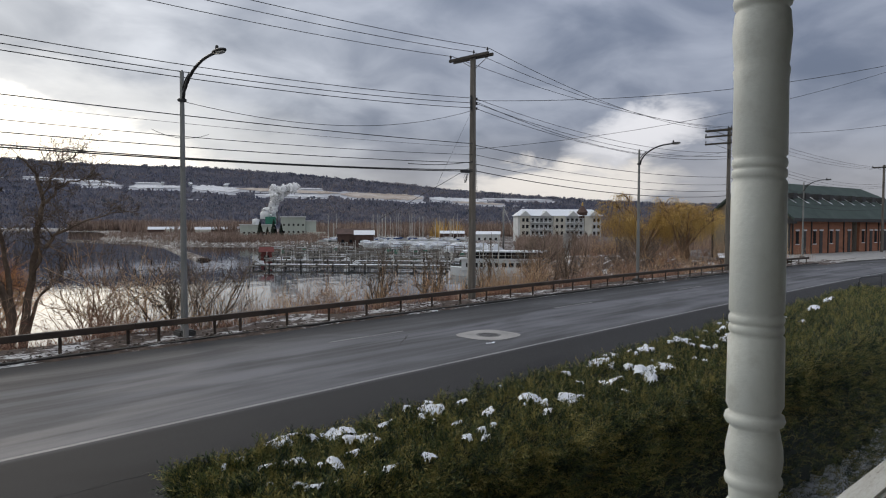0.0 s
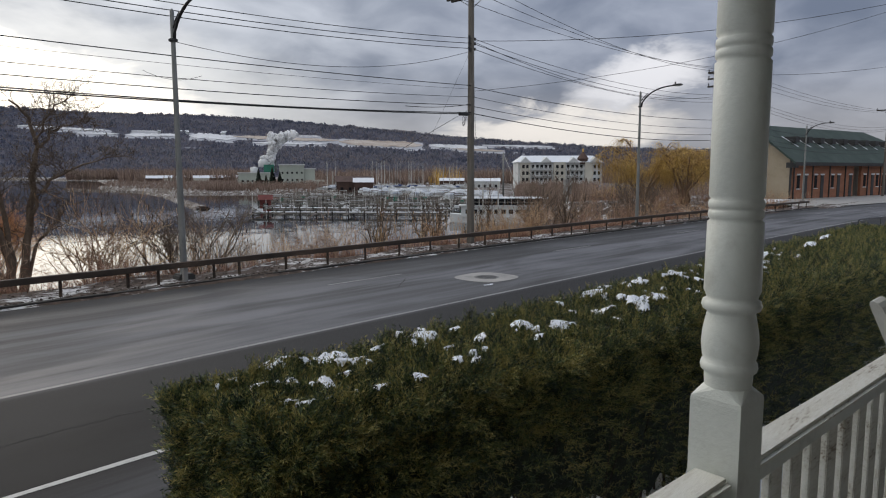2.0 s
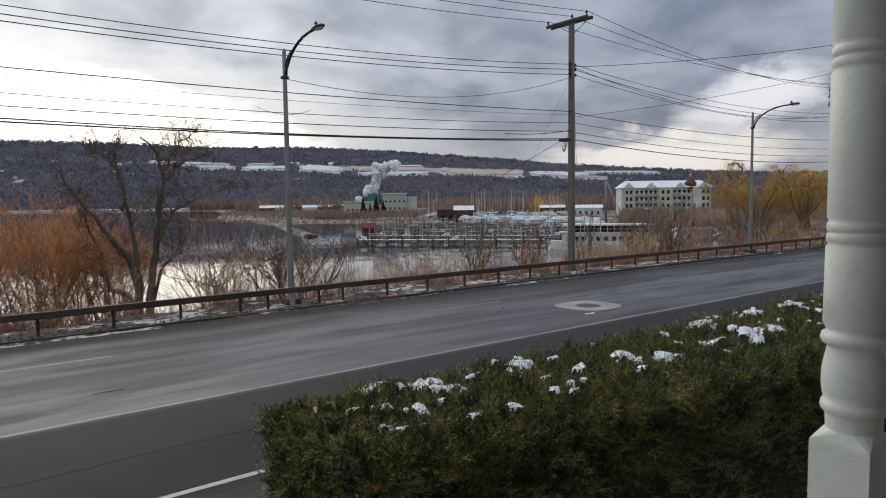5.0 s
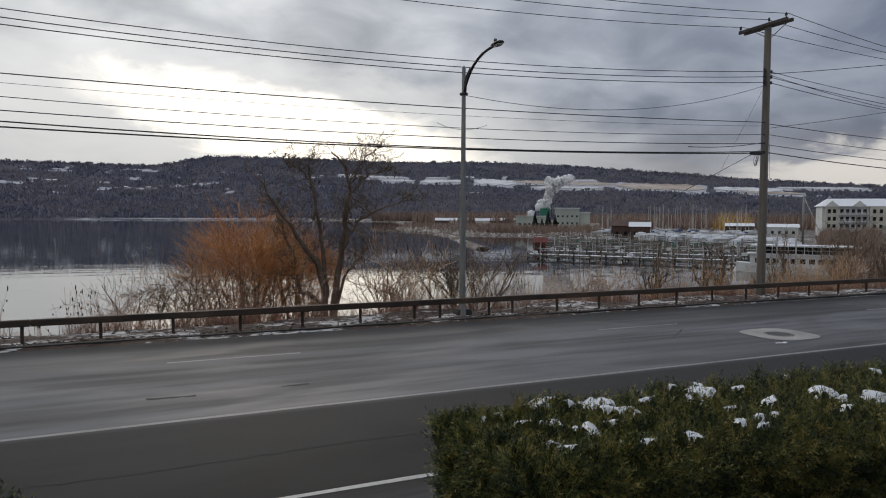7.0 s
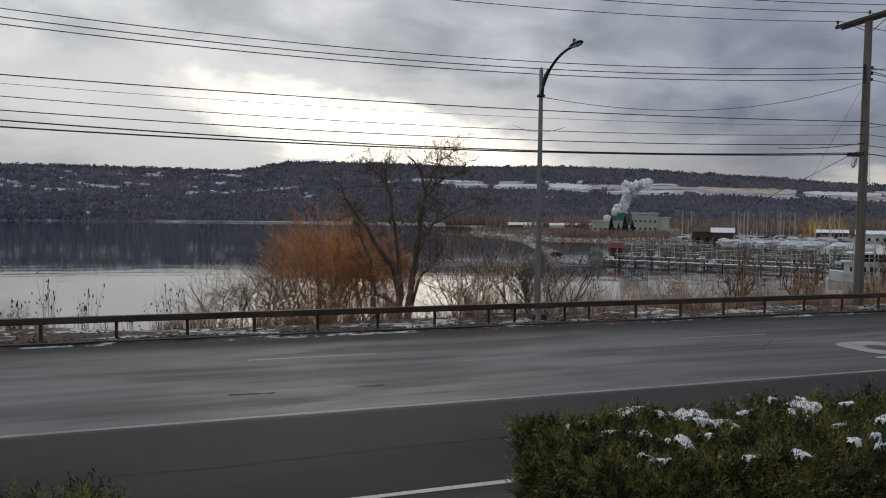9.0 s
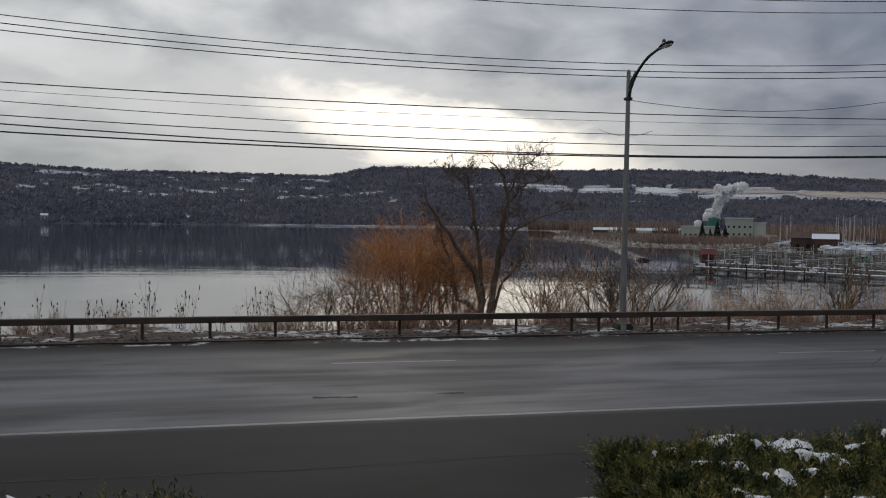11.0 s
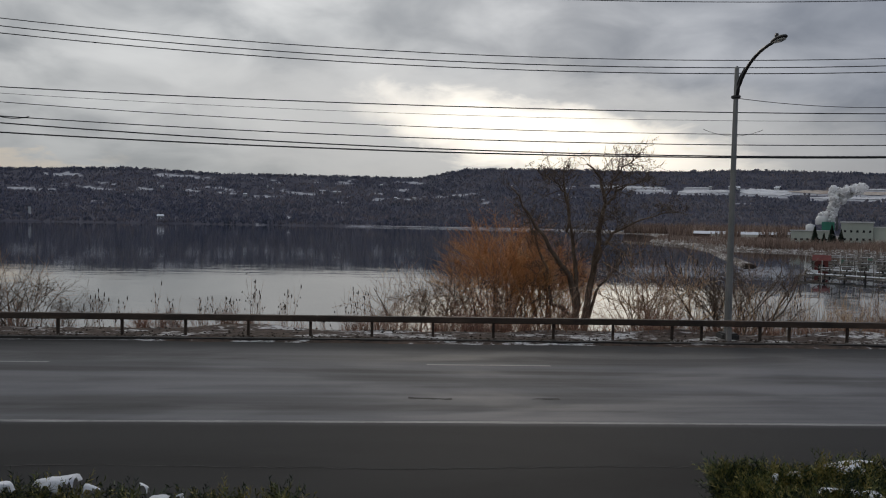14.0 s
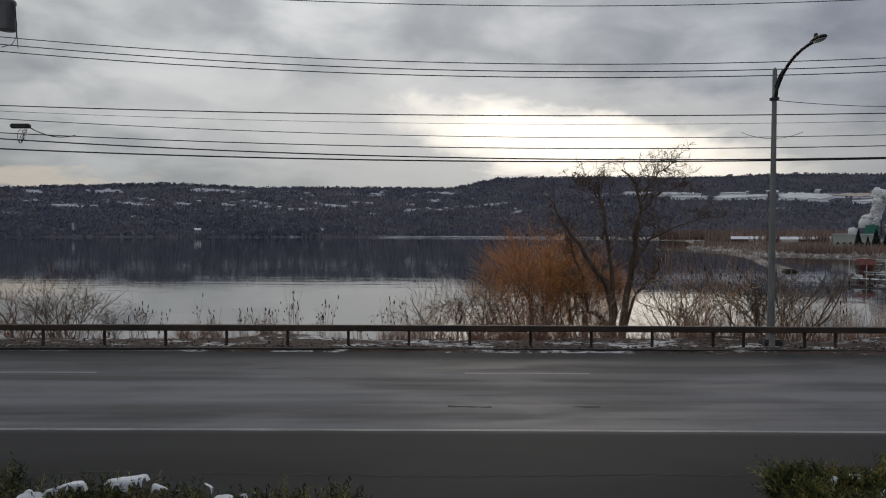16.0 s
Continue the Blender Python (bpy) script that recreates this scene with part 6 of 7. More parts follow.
def fir(at, high, seed):
    rr = random.Random(seed)
    tree = thing("tree", at, "dark green fir tree beside the plant", "fir tree", "firs by the plant")
    part("trunk", tubes("trunk", [([(0, 0, -1), (0, 0, high * 0.9)], [0.35, 0.05])], M["bark"], 6), M["bark"], tree)
    verts, faces = [], []
    for k in range(420):
        f = rr.random() ** 0.8
        z = high * (0.08 + 0.92 * f)
        a = rr.uniform(0, 6.28)
        w = high * 0.27 * (1 - f) + 0.2
        n = len(verts)
        tip = Vector((math.cos(a) * w * rr.uniform(0.7, 1.1), math.sin(a) * w * rr.uniform(0.7, 1.1), z - w * 0.35))
        root = Vector((0, 0, z))
        side = Vector((-math.sin(a), math.cos(a), 0)) * w * 0.3
        verts += [root, root.lerp(tip, 0.7) + side, tip, root.lerp(tip, 0.7) - side + Vector((0, 0, 0.3))]
        faces += [(n, n + 1, n + 2), (n, n + 2, n + 3)]
    part("crown", link_mesh("crown", verts, faces, M["fir"]), M["fir"], tree)


for k, (az, far, h) in enumerate(((31.4, 385, 10.5), (32.5, 385, 11.5), (33.1, 388, 9), (32.0, 380, 7), (66.5, 210, 6), (58.8, 330, 5.5))):
    fir(polar(az, far, -5.0), h, k)

# ---- far shore: plant, marina, hotel ----


def facing(az):
    return -az


def windowed_wall(parent, x0, x1, z0, storeys, step_z, per, w, h, y, mat="pane"):
    mesh = None
    for s in range(storeys):
        for k in range(per):
            x = x0 + (x1 - x0) * (k + 0.5) / per
            z = z0 + s * step_z
            win = part("window", box(-w / 2, -0.06, 0, w / 2, 0.06, h) if mesh is None else mesh, M[mat], parent)
            mesh = win.data
            win.location = (x, y, z)


def factory():
    plant_ob = thing("factory", polar(33, 420, -4.6), "pale green salt plant with a white tank and steam", "factory", turn=facing(33))
    part("low_hall", box(-23, -8, -1, -3, 12, 7.6), M["plant_wall"], plant_ob)
    part("low_roof", box(-23.6, -8.6, 7.6, -2.4, 12.6, 8.1), M["hull"], plant_ob, "snowy flat roof")
    part("main_hall", box(0.5, -8, -1, 15, 14, 12.3), M["plant_wall"], plant_ob)
    part("main_roof", box(0, -8.6, 12.3, 15.5, 14.6, 13.0), M["hull"], plant_ob, "snowy flat roof")
    part("side_hall", box(15.2, -6, -1, 21.5, 12, 10.0), M["plant_wall"], plant_ob)
    part("side_roof", box(15.0, -6.5, 10.0, 22, 12.5, 10.5), M["hull"], plant_ob, "snowy flat roof")
    part("annex", box(16, -12, -1, 27, -8, 3.6), M["cream_wall"], plant_ob, "low tan annex")
    part("green_tower", box(-8.5, -4, 7.9, -2.5, 6, 12.6), M["green"], plant_ob, "bright green tower")
    part("tank", lathe([(0.1, 0), (3.2, 0), (3.2, 3.0), (2.7, 4.2), (1.5, 5.0), (0.1, 5.3)], 20), M["hull"], plant_ob, "white domed tank", smooth=True).location = (-8.5, 0, 11.2)
    part("tank", lathe([(0.1, 0), (2.2, 0), (2.2, 2.8), (0.1, 3.6)], 18), M["hull"], plant_ob, "white tank", smooth=True).location = (-14.0, -2, 8.0)
    part("stack", lathe([(0.5, 0), (0.45, 9), (0.5, 9.2)], 12), M["galv"], plant_ob).location = (-3.4, 2, 8.0)
    part("stack", lathe([(0.4, 0), (0.35, 7), (0.4, 7.2)], 12), M["galv"], plant_ob).location = (-1.4, 3, 8.0)
    windowed_wall(plant_ob, 1, 15, 3, 2, 4.2, 5, 1.0, 1.2, -8.05)
    windowed_wall(plant_ob, -22, -5, 2.5, 1, 4, 6, 1.2, 1.0, -8.05)


factory()


def steam():
    """The plume over the plant, as billows that grow and thin as they rise."""
    rr = random.Random(9)
    bm = bmesh.new()
    for k in range(210):
        f = rr.random() ** 0.85
        size = (0.7 + 2.1 * f) * rr.uniform(0.4, 1.0)
        drift = 7.5 * max(0.0, f - 0.35) ** 1.6 * 2.0
        c = Vector((-3.5 + drift + rr.gauss(0, 0.7 + 2.4 * f * f), rr.gauss(0, 1.0 + 2 * f), 12 + 20.0 * f - 3.0 * max(0.0, drift - 4) * 0.2 + rr.gauss(0, 0.8)))
        made = bmesh.ops.create_icosphere(bm, subdivisions=2, radius=size)["verts"]
        for v in made:
            v.co = v.co * (1 + 0.7 * noise.noise(v.co * 0.8 + Vector((k * 3.1, 0, 0)))) + c
    for k in range(14):
        c = Vector((-9 + rr.uniform(-2.5, 3), rr.gauss(0, 1), 15.5 + rr.uniform(-0.5, 1.8)))
        made = bmesh.ops.create_icosphere(bm, subdivisions=2, radius=rr.uniform(0.5, 1.3))["verts"]
        for v in made:
            v.co = v.co * (1 + 0.4 * noise.noise(v.co + Vector((k, 0, 0)))) + c
    ob = single("steam_plume", bm, M["steam"], "white steam plume rising from the plant", "steam", kind="stuff", smooth=True)
    ob.matrix_basis = pose(*polar(33, 420, -4.6), 0, 0, facing(33))


steam()


def hotel():
    house = thing("hotel", polar(56.6, 352, -5.2), "white four-storey lakeside hotel with balconies and snowy roof", "hotel", turn=facing(56.6) + 14)
    part("wall", box(-23, -7, -1, 20, 7, 13.4), M["white_wall"], house)
    for x0, x1 in ((-22, -17), (-5, 1), (11, 15)):
        part("bay", box(x0, -8.2, -1, x1, -7, 13.6), M["cream_wall"], house, "cream projecting bay")
    bm = bmesh.new()
    pts = [bm.verts.new(v) for v in ((-23.8, -8.4, 13.5), (20.8, -8.4, 13.5), (20.8, 8, 13.5), (-23.8, 8, 13.5), (-20, 0, 17.0), (17, 0, 17.0))]
    for f in ((0, 1, 5, 4), (2, 3, 4, 5), (0, 4, 3), (1, 2, 5), (0, 3, 2, 1)):
        bm.faces.new([pts[i] for i in f])
    part("roof", bm, M["snow"], house, "snow-covered hipped roof")
    for x in (-19.5, -9, 5, 16):
        bm = bmesh.new()
        pts = [bm.verts.new(v) for v in ((x - 3, -8.7, 13.3), (x + 3, -8.7, 13.3), (x, -8.7, 16.0), (x - 3, -3, 13.6), (x + 3, -3, 13.6), (x, -3, 16.2))]
        for f in ((0, 1, 2), (0, 2, 5, 3), (1, 4, 5, 2)):
            bm.faces.new([pts[i] for i in f])
        part("gable", bm, M["white_wall"], house)
    part("cupola", lathe([(2.6, 12.5), (2.6, 15.2), (3.1, 15.3), (1.8, 17.0), (0.4, 18.8), (0.1, 20.0)], 8), M["brown_wall"], house, "dark pointed cupola roof").location = (10.5, -5.5, 0)
    part("finial", lathe([(0.5, 0), (0.45, 1.2), (0.1, 1.9)], 8), M["yellow_twig"], house, "golden finial").location = (10.5, -5.5, 18.6)
    windowed_wall(house, -16.5, -5.5, 0.6, 4, 3.3, 5, 1.3, 1.7, -7.06)
    windowed_wall(house, 1.5, 10.5, 0.6, 4, 3.3, 4, 1.3, 1.7, -7.06)
    windowed_wall(house, -21.5, -17.5, 0.6, 4, 3.3, 2, 1.2, 1.7, -8.26)
    windowed_wall(house, -4.5, 0.5, 0.6, 4, 3.3, 2, 1.2, 1.7, -8.26)
    windowed_wall(house, 15.2, 19.6, 0.6, 4, 3.3, 2, 1.2, 1.7, -7.06)
    for s in range(3):
        for x0, x1 in ((1.5, 10.5), (-16.5, -5.5)):
            bal = part("balcony", box(x0, -8.7, 3.2 + 3.3 * s, x1, -7.0, 3.4 + 3.3 * s), M["hull"], house)
            for k in range(10):
                x = x0 + (x1 - x0) * k / 9
                part("baluster", box(x - 0.06, -8.7, 3.4 + 3.3 * s, x + 0.06, -8.6, 4.3 + 3.3 * s), M["hull"], bal)
            part("top_rail", box(x0, -8.72, 4.3 + 3.3 * s, x1, -8.58, 4.42 + 3.3 * s), M["hull"], bal)
    part("porch_roof", box(8, -14, 2.6, 15, -8.2, 3.0), M["snow"], house)
    for x in (8.3, 11.5, 14.7):
        part("porch_column", box(x - 0.15, -13.8, -1, x + 0.15, -13.5, 2.6), M["hull"], house)


hotel()


def shed(name, at, az, w, d, h, rise, wall, roof, label, category="building", windows=0):
    house = thing(name, at, label, category, turn=facing(az))
    part("wall", box(-w / 2, -d / 2, -1.5, w / 2, d / 2, h), M[wall], house)
    bm = bmesh.new()
    o = 0.5
    pts = [bm.verts.new(v) for v in ((-w / 2 - o, -d / 2 - o, h), (w / 2 + o, -d / 2 - o, h), (w / 2 + o, d / 2 + o, h), (-w / 2 - o, d / 2 + o, h), (-w / 2 - o, 0, h + rise), (w / 2 + o, 0, h + rise))]
    for f in ((0, 1, 5, 4), (2, 3, 4, 5), (0, 4, 3), (1, 2, 5), (0, 3, 2, 1)):
        bm.faces.new([pts[i] for i in f])
    part("roof", bm, M[roof], house)
    if windows:
        windowed_wall(house, -w / 2 + 0.6, w / 2 - 0.6, 0.5, 1, 3, windows, 1.2, 1.3, -d / 2 - 0.04)
    return house


shed("boathouse", polar(39.2, 296, -4.8), 39, 15, 10, 4.2, 2.4, "brown_wall", "brown_wall", "dark brown marina building with a gabled roof", windows=4)
shed("boathouse", polar(40.0, 290, -4.8), 40, 8, 7, 4.0, 1.9, "brown_wall", "snow", "brown marina annex with a snowy roof", windows=2)
shed("boat_hut", polar(31.9, 168, -5.7), 32, 2.6, 2.6, 2.6, 1.2, "red_wall", "red_wall", "small faded red hut at the end of the dock", "hut", 1)
shed("shed", polar(61.5, 210, -4.8), 60, 11, 8, 2.8, 2.0, "red_wall", "roof_grey", "low red-brown shed by the inlet", windows=3)
shed("shed", polar(50.3, 360, -5.0), 50, 16, 10, 3.6, 1.6, "white_wall", "snow", "long white shed with a snowy roof", windows=5)
shed("shed", polar(47.5, 400, -5.0), 48, 14, 9, 3.4, 1.6, "brown_wall", "snow", "brown shed with a snowy roof", windows=4)
for k in range(6):
    shed("shed", polar(23.5 + 1.15 * k, 640 + 25 * (k % 3), -5.0), 25, 13, 9, 3.5, 2.4, "cream_wall" if k % 2 else "brown_wall", "snow", "small building with a snowy roof on the point")


def dock(az0, far0, az1, far1, seed):
    """A row of covered boat slips: deck, piles, posts and light roof beams."""
    rr = random.Random(seed)
    a, b = Vector(polar(az0, far0, WATER)), Vector(polar(az1, far1, WATER))
    length = (b - a).length
    turn = math.degrees(math.atan2((b - a).y, (b - a).x))
    pier = thing("dock", a, "long timber dock with piles and bare slip frames", "dock", "marina docks", turn=turn)
    part("deck", box(0, -1.0, 0.65, length, 1.0, 0.95), M["dock_wood"], pier)
    if seed < 2:
        part("snow_cover", box(0.3, -0.9, 0.96, length - 0.3, 0.9, 1.05), M["snow"], pier, "thin snow on the deck")
    count = max(3, int(length / 3.2))
    pile = post = beam = locker = None
    for k in range(count + 1):
        x = length * k / count
        ob = part("support_post", lathe([(0.16, -2.0), (0.15, 1.2)], 7) if pile is None else pile, M["dark_wood"], pier)
        pile = ob.data
        ob.location = (x, -1.05, 0)
        for y in (-4.5, 3.8):
            ob = part("slip_post", lathe([(0.085, -0.6), (0.075, 3.1)], 6) if post is None else post, M["mast" if seed % 2 else "dock_wood"], pier)
            post = ob.data
            ob.location = (x + rr.uniform(-0.4, 0.4), y, 0.0 if rr.random() < 0.7 else rr.uniform(-0.5, 1.2))
        if k < count and rr.random() < 0.7:
            a0, a1 = (0.9, 2.8) if rr.random() < 0.5 else (2.8, 0.9)
            part("brace", tubes("brace", [([(x, -4.5, a0), (x + length / count, -4.5, a1)], [0.06, 0.06])], M["dock_wood"], 4), M["dock_wood"], pier)
        if rr.random() < 0.4:
            ob = part("locker", box(-0.6, -0.35, 0.95, 0.6, 0.35, 1.7, 0.08) if locker is None else locker, M["hull" if rr.random() < 0.7 else "green"], pier, "white dock locker")
            locker = ob.data
            ob.location = (x + 1.2, rr.uniform(-0.6, 0.6), 0)
        if k % 2 == 0:
            ob = part("finger", box(-0.35, -5.0, 0.55, 0.35, 4.5, 0.8) if beam is None else beam, M["dock_wood"], pier)
            beam = ob.data
            ob.location = (x, 0, 0)
    bay = length / count
    for y in (-4.5, 3.8):
        for k in range(count):
            if rr.random() < 0.55:
                z = rr.choice((2.9, 2.9, 2.5, 3.2))
                beam_at = part("roof_beam", box(0, y - 0.07, z - 0.16, bay, y + 0.07, z), M["dock_wood"], pier)
                beam_at.location = (k * bay, 0, 0)
                if rr.random() < 0.5:
                    part("snow_cap", box(0.1, y - 0.06, z, bay * 0.9, y + 0.06, z + 0.07), M["snow"], beam_at, "snow lying along the beam")


for k, (a0, f0, a1, f1) in enumerate(((31.0, 150, 47.0, 142), (31.5, 168, 47.5, 158), (32.0, 188, 48.5, 172), (33.0, 210, 49, 188), (34.0, 234, 49.0, 204), (35.0, 258, 49.0, 224))):
    dock(a0, f0, a1, f1, k)


def sailboat(at, turn, mast_high, seed, label):
    boat = thing("sailboat", at, label, "sailboat", "laid-up sailboats in the marina", turn=turn)
    bm = bmesh.new()
    rows = []
    for k in range(7):
        f = k / 6
        w = 1.3 * math.sin(math.pi * min(0.98, 0.25 + 0.75 * (1 - f))) + 0.05
        rows.append([bm.verts.new(((f - 0.5) * 8, s * w, z)) for s, z in ((-1, 1.4), (-0.7, 0.5), (0, 0.0), (0.7, 0.5), (1, 1.4))])
    for p, q in zip(rows, rows[1:]):
        for i in range(4):
            bm.faces.new((p[i], p[i + 1], q[i + 1], q[i]))
        bm.faces.new((p[0], q[0], q[4], p[4]))
    part("hull", bm, M["hull"], boat)
    part("cover", box(-2.6, -0.8, 1.38, 1.8, 0.8, 2.0, 0.2), M["snow" if seed % 4 else "blue_cover"], boat)
    part("mast", lathe([(0.11, 1.4), (0.09, mast_high), (0.02, mast_high + 0.1)], 6), M["mast"], boat)
    part("boom", tubes("boom", [([(0, 0, 2.6), (-3.2, 0, 2.7)], [0.07, 0.06])], M["mast"], 5), M["mast"], boat)
    return boat


r = random.Random(71)
fleet = [sailboat((0, 0, -90), 0, h, k + 1, "laid-up sailboat with a bare mast and snowy cover") for k, h in enumerate((9.0, 11.0, 12.5, 13.5))]
slots = []
for k in range(42):
    az = r.choice((36.9, 37.1, 37.4, 39.9)) + r.uniform(-0.3, 0.3) if k < 7 else (r.uniform(40.6, 42.6) if k < 19 else r.uniform(42.6, 48.2))
    slots.append((az, r.uniform(300, 350)))
for k, (az, far) in enumerate(slots):
    m = pose(*polar(az, far, -4.9), 0, 0, r.uniform(0, 360))
    if k < len(fleet):
        fleet[k].matrix_basis = m
    else:
        copy_thing(fleet[r.randrange(len(fleet))], m)


def motorboat(at, turn, label):
    boat = thing("motorboat", at, label, "motorboat", "motorboats under winter covers", turn=turn)
    bm = bmesh.new()
    rows = []
    for k in range(6):
        f = k / 5
        w = 1.25 * (1 - max(0, f - 0.45) ** 2 * 2.6)
        rows.append([bm.verts.new(((f - 0.5) * 6.5, s * w, z)) for s, z in ((-1, 1.1), (-0.75, 0.3), (0.75, 0.3), (1, 1.1))])
    for p, q in zip(rows, rows[1:]):
        for i in range(3):
            bm.faces.new((p[i], p[i + 1], q[i + 1], q[i]))
        bm.faces.new((p[0], q[0], q[3], p[3]))
    bm.faces.new(rows[0])
    part("hull", bm, M["hull"], boat)
    part("winter_cover", box(-3.0, -1.15, 1.08, 2.2, 1.15, 2.0, 0.4), M["snow"], boat)
    return boat


first_boat = motorboat(polar(41, 268, -4.9), 20, "covered motorboat under snow in the marina yard")
for k in range(62):
    az = r.uniform(39.8, 51.5)
    copy_thing(first_boat, pose(*polar(az, r.uniform(236, 292) - (az - 40) * 4.5, -4.9), 0, 0, r.choice((0, 30, 60, 90)) + r.uniform(-12, 12)))


def tour_boat():
    """A white two-deck excursion boat laid up beside the bank."""
    a, b = Vector(polar(47.4, 128, WATER)), Vector(polar(56.0, 128, WATER))
    length = (b - a).length
    boat = thing("tour_boat", (a + b) / 2, "white two-deck excursion boat laid up for the winter", "boat", turn=math.degrees(math.atan2((b - a).y, (b - a).x)))
    h = length / 2
    bm = bmesh.new()
    rows = []
    for k in range(9):
        f = k / 8
        w = 2.6 * min(1.0, 0.35 + 3.0 * f) * min(1.0, 0.75 + 1.5 * (1 - f))
        rows.append([bm.verts.new((-h + f * 2 * h, s * w, z + (0.5 * (1 - f) ** 4))) for s, z in ((-1, 1.2), (-0.9, -0.4), (0.9, -0.4), (1, 1.2))])
    for p, q in zip(rows, rows[1:]):
        for i in range(3):
            bm.faces.new((p[i], p[i + 1], q[i + 1], q[i]))
        bm.faces.new((p[0], q[0], q[3], p[3]))
    bm.faces.new(rows[0])
    bm.faces.new(rows[-1])
    part("hull", bm, M["hull"], boat)
    part("lower_cabin", box(-h + 2.2, -2.2, 1.15, h - 1.0, 2.2, 3.1), M["hull"], boat)
    part("upper_deck", box(-h + 1.6, -2.5, 3.1, h - 0.6, 2.5, 3.3), M["hull"], boat)
    part("window_band", box(-h + 3.2, -2.0, 3.3, h - 1.6, 2.0, 4.5), M["pane"], boat, "dark band of upper windows")
    part("roof", box(-h + 2.4, -2.5, 4.5, h - 0.8, 2.5, 4.75), M["snow"], boat, "snowy cabin roof")
    windowed_wall(boat, -h + 2.8, h - 1.6, 1.7, 1, 1, 11, 0.85, 0.8, -2.2)
    for k in range(13):
        x = -h + 3.2 + (2 * h - 4.8) * k / 12
        part("stanchion", box(x - 0.05, -2.08, 3.3, x + 0.05, -1.98, 4.5), M["hull"], boat)
    part("rail", tubes("rail", [([(-h + 1.7, -2.45, 3.9), (h - 0.7, -2.45, 3.9)], [0.04, 0.04])], M["mast"], 5), M["mast"], boat)


tour_boat()
for k, (az, far, h) in enumerate(((48.9, 122, 8.5), (50.2, 122, 9.0), (51.5, 122, 9.5), (52.8, 140, 6.5))):
    single("mooring_post", lathe([(0.13, -3), (0.11, h * 0.82)], 8), M["mast"], "tall pale mooring post beside the excursion boat", "post", "mooring posts").location = polar(az, far, WATER)
crane = thing("boat_hoist", polar(51.9, 232, -5), "tall grey mast of a boat hoist", "hoist")
part("mast", tubes("mast", [([(0, 0, -1), (0, 0, 15)], [0.34, 0.28])], M["galv"], 8), M["galv"], crane)
part("jib", tubes("jib", [([(0, 0, 14.6), (3.6, -2.6, 4.5)], [0.12, 0.12])], M["mast"], 6), M["mast"], crane)
tank = thing("sign_tower", polar(57.3, 120, -5), "pale square sign tower among the brush", "tower")
part("panel", box(-0.9, -0.3, 4.6, 0.9, 0.3, 7.2), M["concrete"], tank)
part("support", box(-0.35, -0.25, -1, -0.05, 0.25, 4.6), M["concrete"], tank)
part("support", box(0.05, -0.25, -1, 0.35, 0.25, 4.6), M["concrete"], tank)


def jetty():
    """The curved snow-topped stone jetty at the marina mouth."""
    r2 = random.Random(3)
    pts = [Vector(polar(27.0, 186, WATER)), Vector(polar(25.4, 235, WATER)), Vector(polar(24.3, 300, WATER)), Vector(polar(22.5, 360, WATER)), Vector(polar(17.5, 420, WATER))]
    verts, faces = [], []
    for k, p in enumerate(pts):
        d = (pts[min(k + 1, 4)] - pts[max(k - 1, 0)]).normalized()
        s = Vector((-d.y, d.x, 0))
        for off, z in ((-3.0, -1), (-1.2, 0.6), (1.2, 0.7), (3.0, -1)):
            verts.append(p + s * off + Vector((0, 0, z)))
    for k in range(4):
        for i in range(3):
            a = 4 * k + i
            faces.append((a, a + 1, a + 5, a + 4))
    faces += [(0, 3, 2, 1), (16, 17, 18, 19)]
    ob = new("jetty", link_mesh("jetty", verts, faces, M["ground"]))
    tagged(ob, "low curved stone jetty under broken snow", "jetty", kind="structure")


jetty()

# ---- brick building with the green roof ----


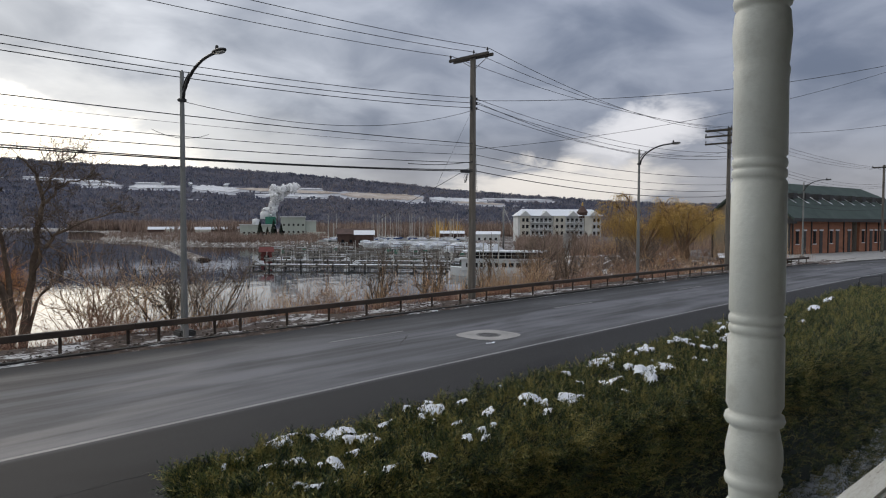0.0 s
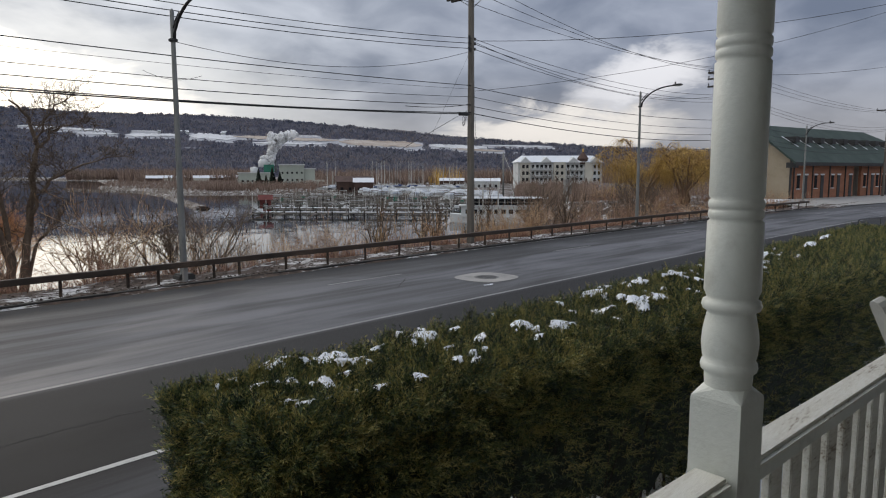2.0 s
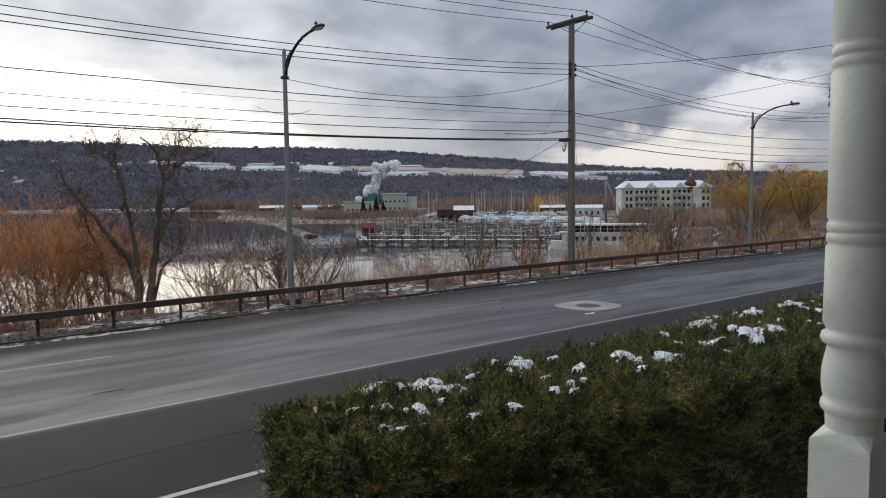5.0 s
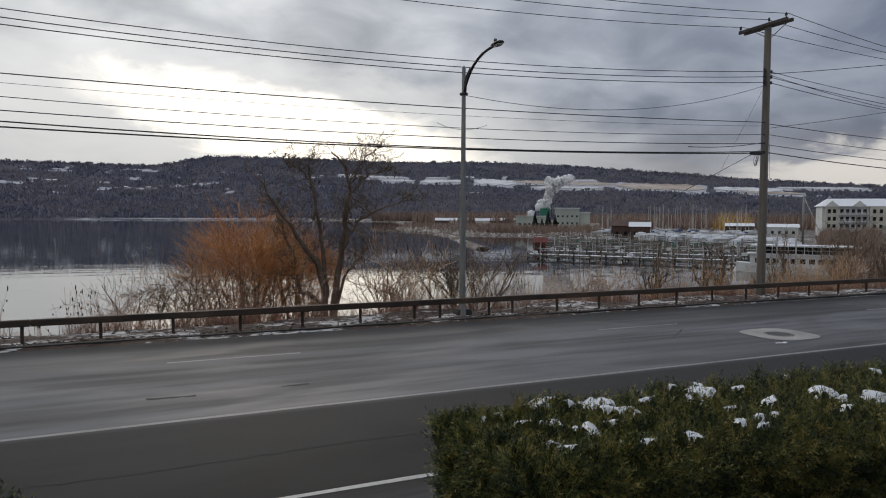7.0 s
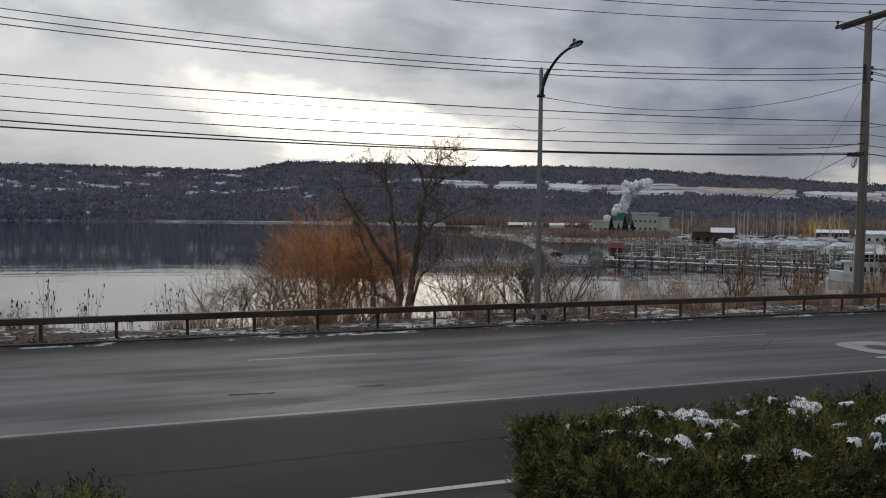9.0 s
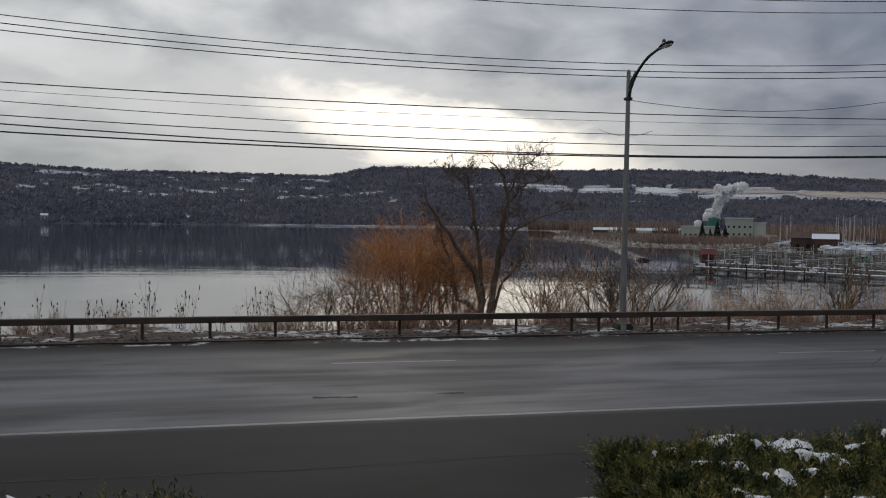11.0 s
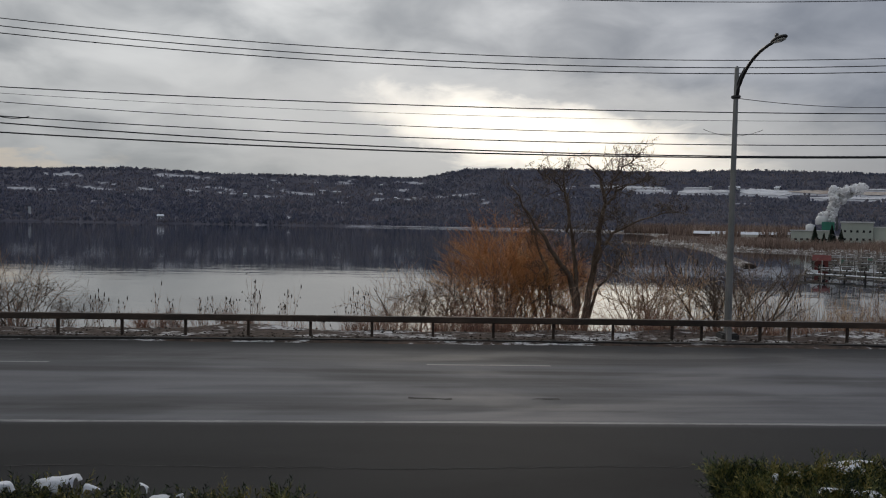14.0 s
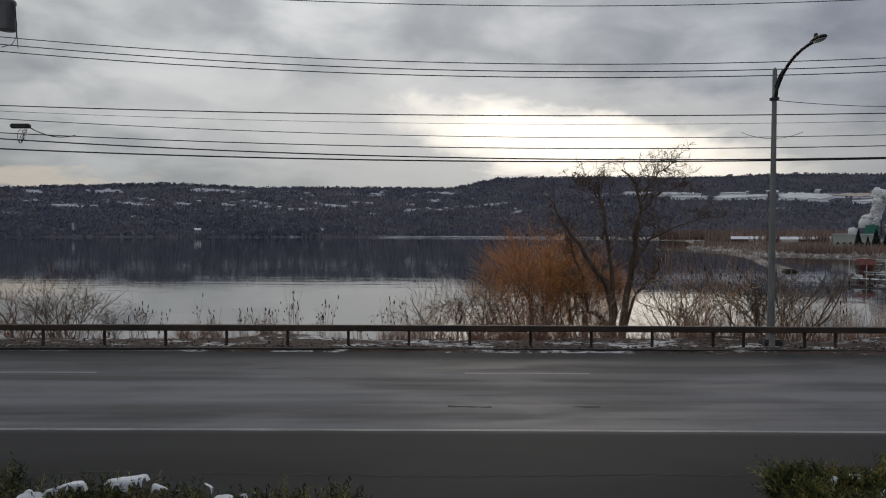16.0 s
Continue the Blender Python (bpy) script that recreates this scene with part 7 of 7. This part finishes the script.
def brick_building():
    hall = thing("brick_building", (90.9, 27.9, 0.0), "long brick building with green shingle roof and dormer vents", "building", turn=math.degrees(math.atan2(-0.2, 0.98)))
    L, D, H, TOP = 44.0, 10.8, 5.35, 9.55
    part("brick_wall", box(0, 0, -1.5, 16.6, 0.35, H - 0.05), M["brick_tone"], hall)
    part("brick_wall", box(18.9, 0, -1.5, L, 0.35, H - 0.05), M["brick_tone"], hall)
    part("recess", box(16.6, 1.2, -1.5, 18.9, 1.5, H - 0.05), M["brick_tone"], hall, "recessed entry in brick")
    bm = bmesh.new()
    pts = [(-0.02, 0.0, -1.5), (-0.02, D, -1.5), (-0.02, D, H), (-0.02, D / 2, TOP - 0.2), (-0.02, 0.0, H)]
    a = [bm.verts.new(p) for p in pts]
    b = [bm.verts.new((0.33, p[1], p[2])) for p in pts]
    bm.faces.new(a)
    bm.faces.new(list(reversed(b)))
    for i in range(5):
        bm.faces.new((a[i], b[i], b[(i + 1) % 5], a[(i + 1) % 5]))
    end = part("gable_wall", bm, M["tan_wall"], hall, "plain tan end wall")
    part("window", box(-0.06, 7.6, 1.0, -0.03, 8.9, 2.6), M["pane"], end)
    for y in (0.0, D - 0.2):
        part("corner_strip", box(-0.1, y - 0.02, -1.5, -0.025, y + 0.22, H), M["dark_trim"], end)
    part("back_wall", box(0, D - 0.3, -1.5, L, D, H), M["tan_wall"], hall)
    o = 0.9
    slope = (TOP - H) / (D / 2)
    bm = bmesh.new()
    ridge_end = 31.5
    pts = [bm.verts.new(v) for v in ((-o, -o, H - o * slope), (L + o, -o, H - o * slope), (L + o, D + o, H - o * slope), (-o, D + o, H - o * slope), (-o, D / 2, TOP), (ridge_end, D / 2, TOP))]
    for f in ((0, 1, 5, 4), (1, 2, 5), (2, 3, 4, 5)):
        bm.faces.new([pts[i] for i in f])
    low = [bm.verts.new(v.co - Vector((0, 0, 0.28))) for v in pts]
    for f in ((0, 1, 5, 4), (1, 2, 5), (2, 3, 4, 5)):
        bm.faces.new([low[i] for i in reversed(f)])
    for i, j in ((0, 1), (1, 2), (2, 3), (3, 4), (4, 0)):
        bm.faces.new((pts[i], low[i], low[j], pts[j]))
    roof = part("roof", bm, M["green_roof"], hall)
    part("fascia", box(-o, -o - 0.05, H - o * slope - 0.45, L + o, -o, H - o * slope - 0.02), M["dark_trim"], hall)
    part("soffit", box(-o, -o, H - o * slope - 0.32, L + o, 0.0, H - o * slope - 0.29), M["dark_trim"], hall)
    part("soffit_end", box(-0.75, -0.85, 3.95, -0.05, 0.35, H - 0.75), M["dark_trim"], hall)
    for k in range(9):
        x = 4.6 + 3.3 * k
        y, z = D / 2 * 0.50, H + (TOP - H) * 0.50
        vent = part("dormer_vent", box(-0.55, -0.9, -0.2, 0.55, 0.6, 0.55, 0.03), M["dark_trim"], roof, "small dark dormer vent")
        vent.location = (x, y, z)
        streak = bmesh.new()
        q = [streak.verts.new(v) for v in ((x - 1.1, y + 0.7, H + (y + 0.7) * slope + 0.05), (x - 0.85, y + 0.8, H + (y + 0.8) * slope + 0.05), (x + 0.1, y - 1.0, H + (y - 1.0) * slope + 0.05), (x - 0.3, y - 1.1, H + (y - 1.1) * slope + 0.05))]
        streak.faces.new(q)
        part("snow_streak", streak, M["snow"], roof, "strip of snow beside the vent")
    for x in (0.5, 5.2, 9.7, 14.1, 20.9, 24.9, 29.2, 33.5, 38, 43):
        part("downpipe", box(x - 0.09, -0.12, -1, x + 0.09, -0.002, H - 0.6), M["dark_trim"], hall)
    for x in (1.7, 6.1, 10.6, 20.0, 24.0, 25.9, 32, 36):
        win = part("window", box(x - 0.33, -0.05, 1.35, x + 0.33, -0.003, 3.0), M["pane"], hall)
        part("lintel", box(x - 0.42, -0.1, 3.0, x + 0.42, -0.002, 3.2), M["hull"], win)
        part("sill", box(x - 0.42, -0.12, 1.24, x + 0.42, -0.002, 1.35), M["hull"], win)
    for x in (3.5, 7.8, 12.3, 15.7, 22.5, 27.2, 34, 40):
        door = part("door", box(x - 0.4, -0.05, 0.0, x + 0.4, -0.003, 3.0), M["dark_trim"], hall, "dark narrow door")
        part("lintel", box(x - 0.5, -0.1, 3.0, x + 0.5, -0.002, 3.2), M["hull"], door)


brick_building()
tagged(new("apron", link_mesh("apron", [(72, 22.0 + bend(72) + 0.1, 0.06), (140, 22.0 + bend(140), 0.06), (140, 19.5, 0.06), (120, 23.0, 0.06), (90, 27.9, 0.06), (78, 27.5, 0.06)], [(0, 1, 2, 3, 4, 5)], M["concrete"])), "pale concrete apron before the brick building", "pavement", kind="structure")
apron_snow = link_mesh("apron_snow", [(76, 26.5, 0.075), (89.5, 27.4, 0.075), (89.5, 28.5, 0.075), (88.5, 36, 0.075), (76, 31, 0.075)], [(0, 1, 2, 3, 4)], M["snow"])
tagged(new("snow_bank", apron_snow), "snow lying beside the end of the brick building", "snow", kind="stuff")
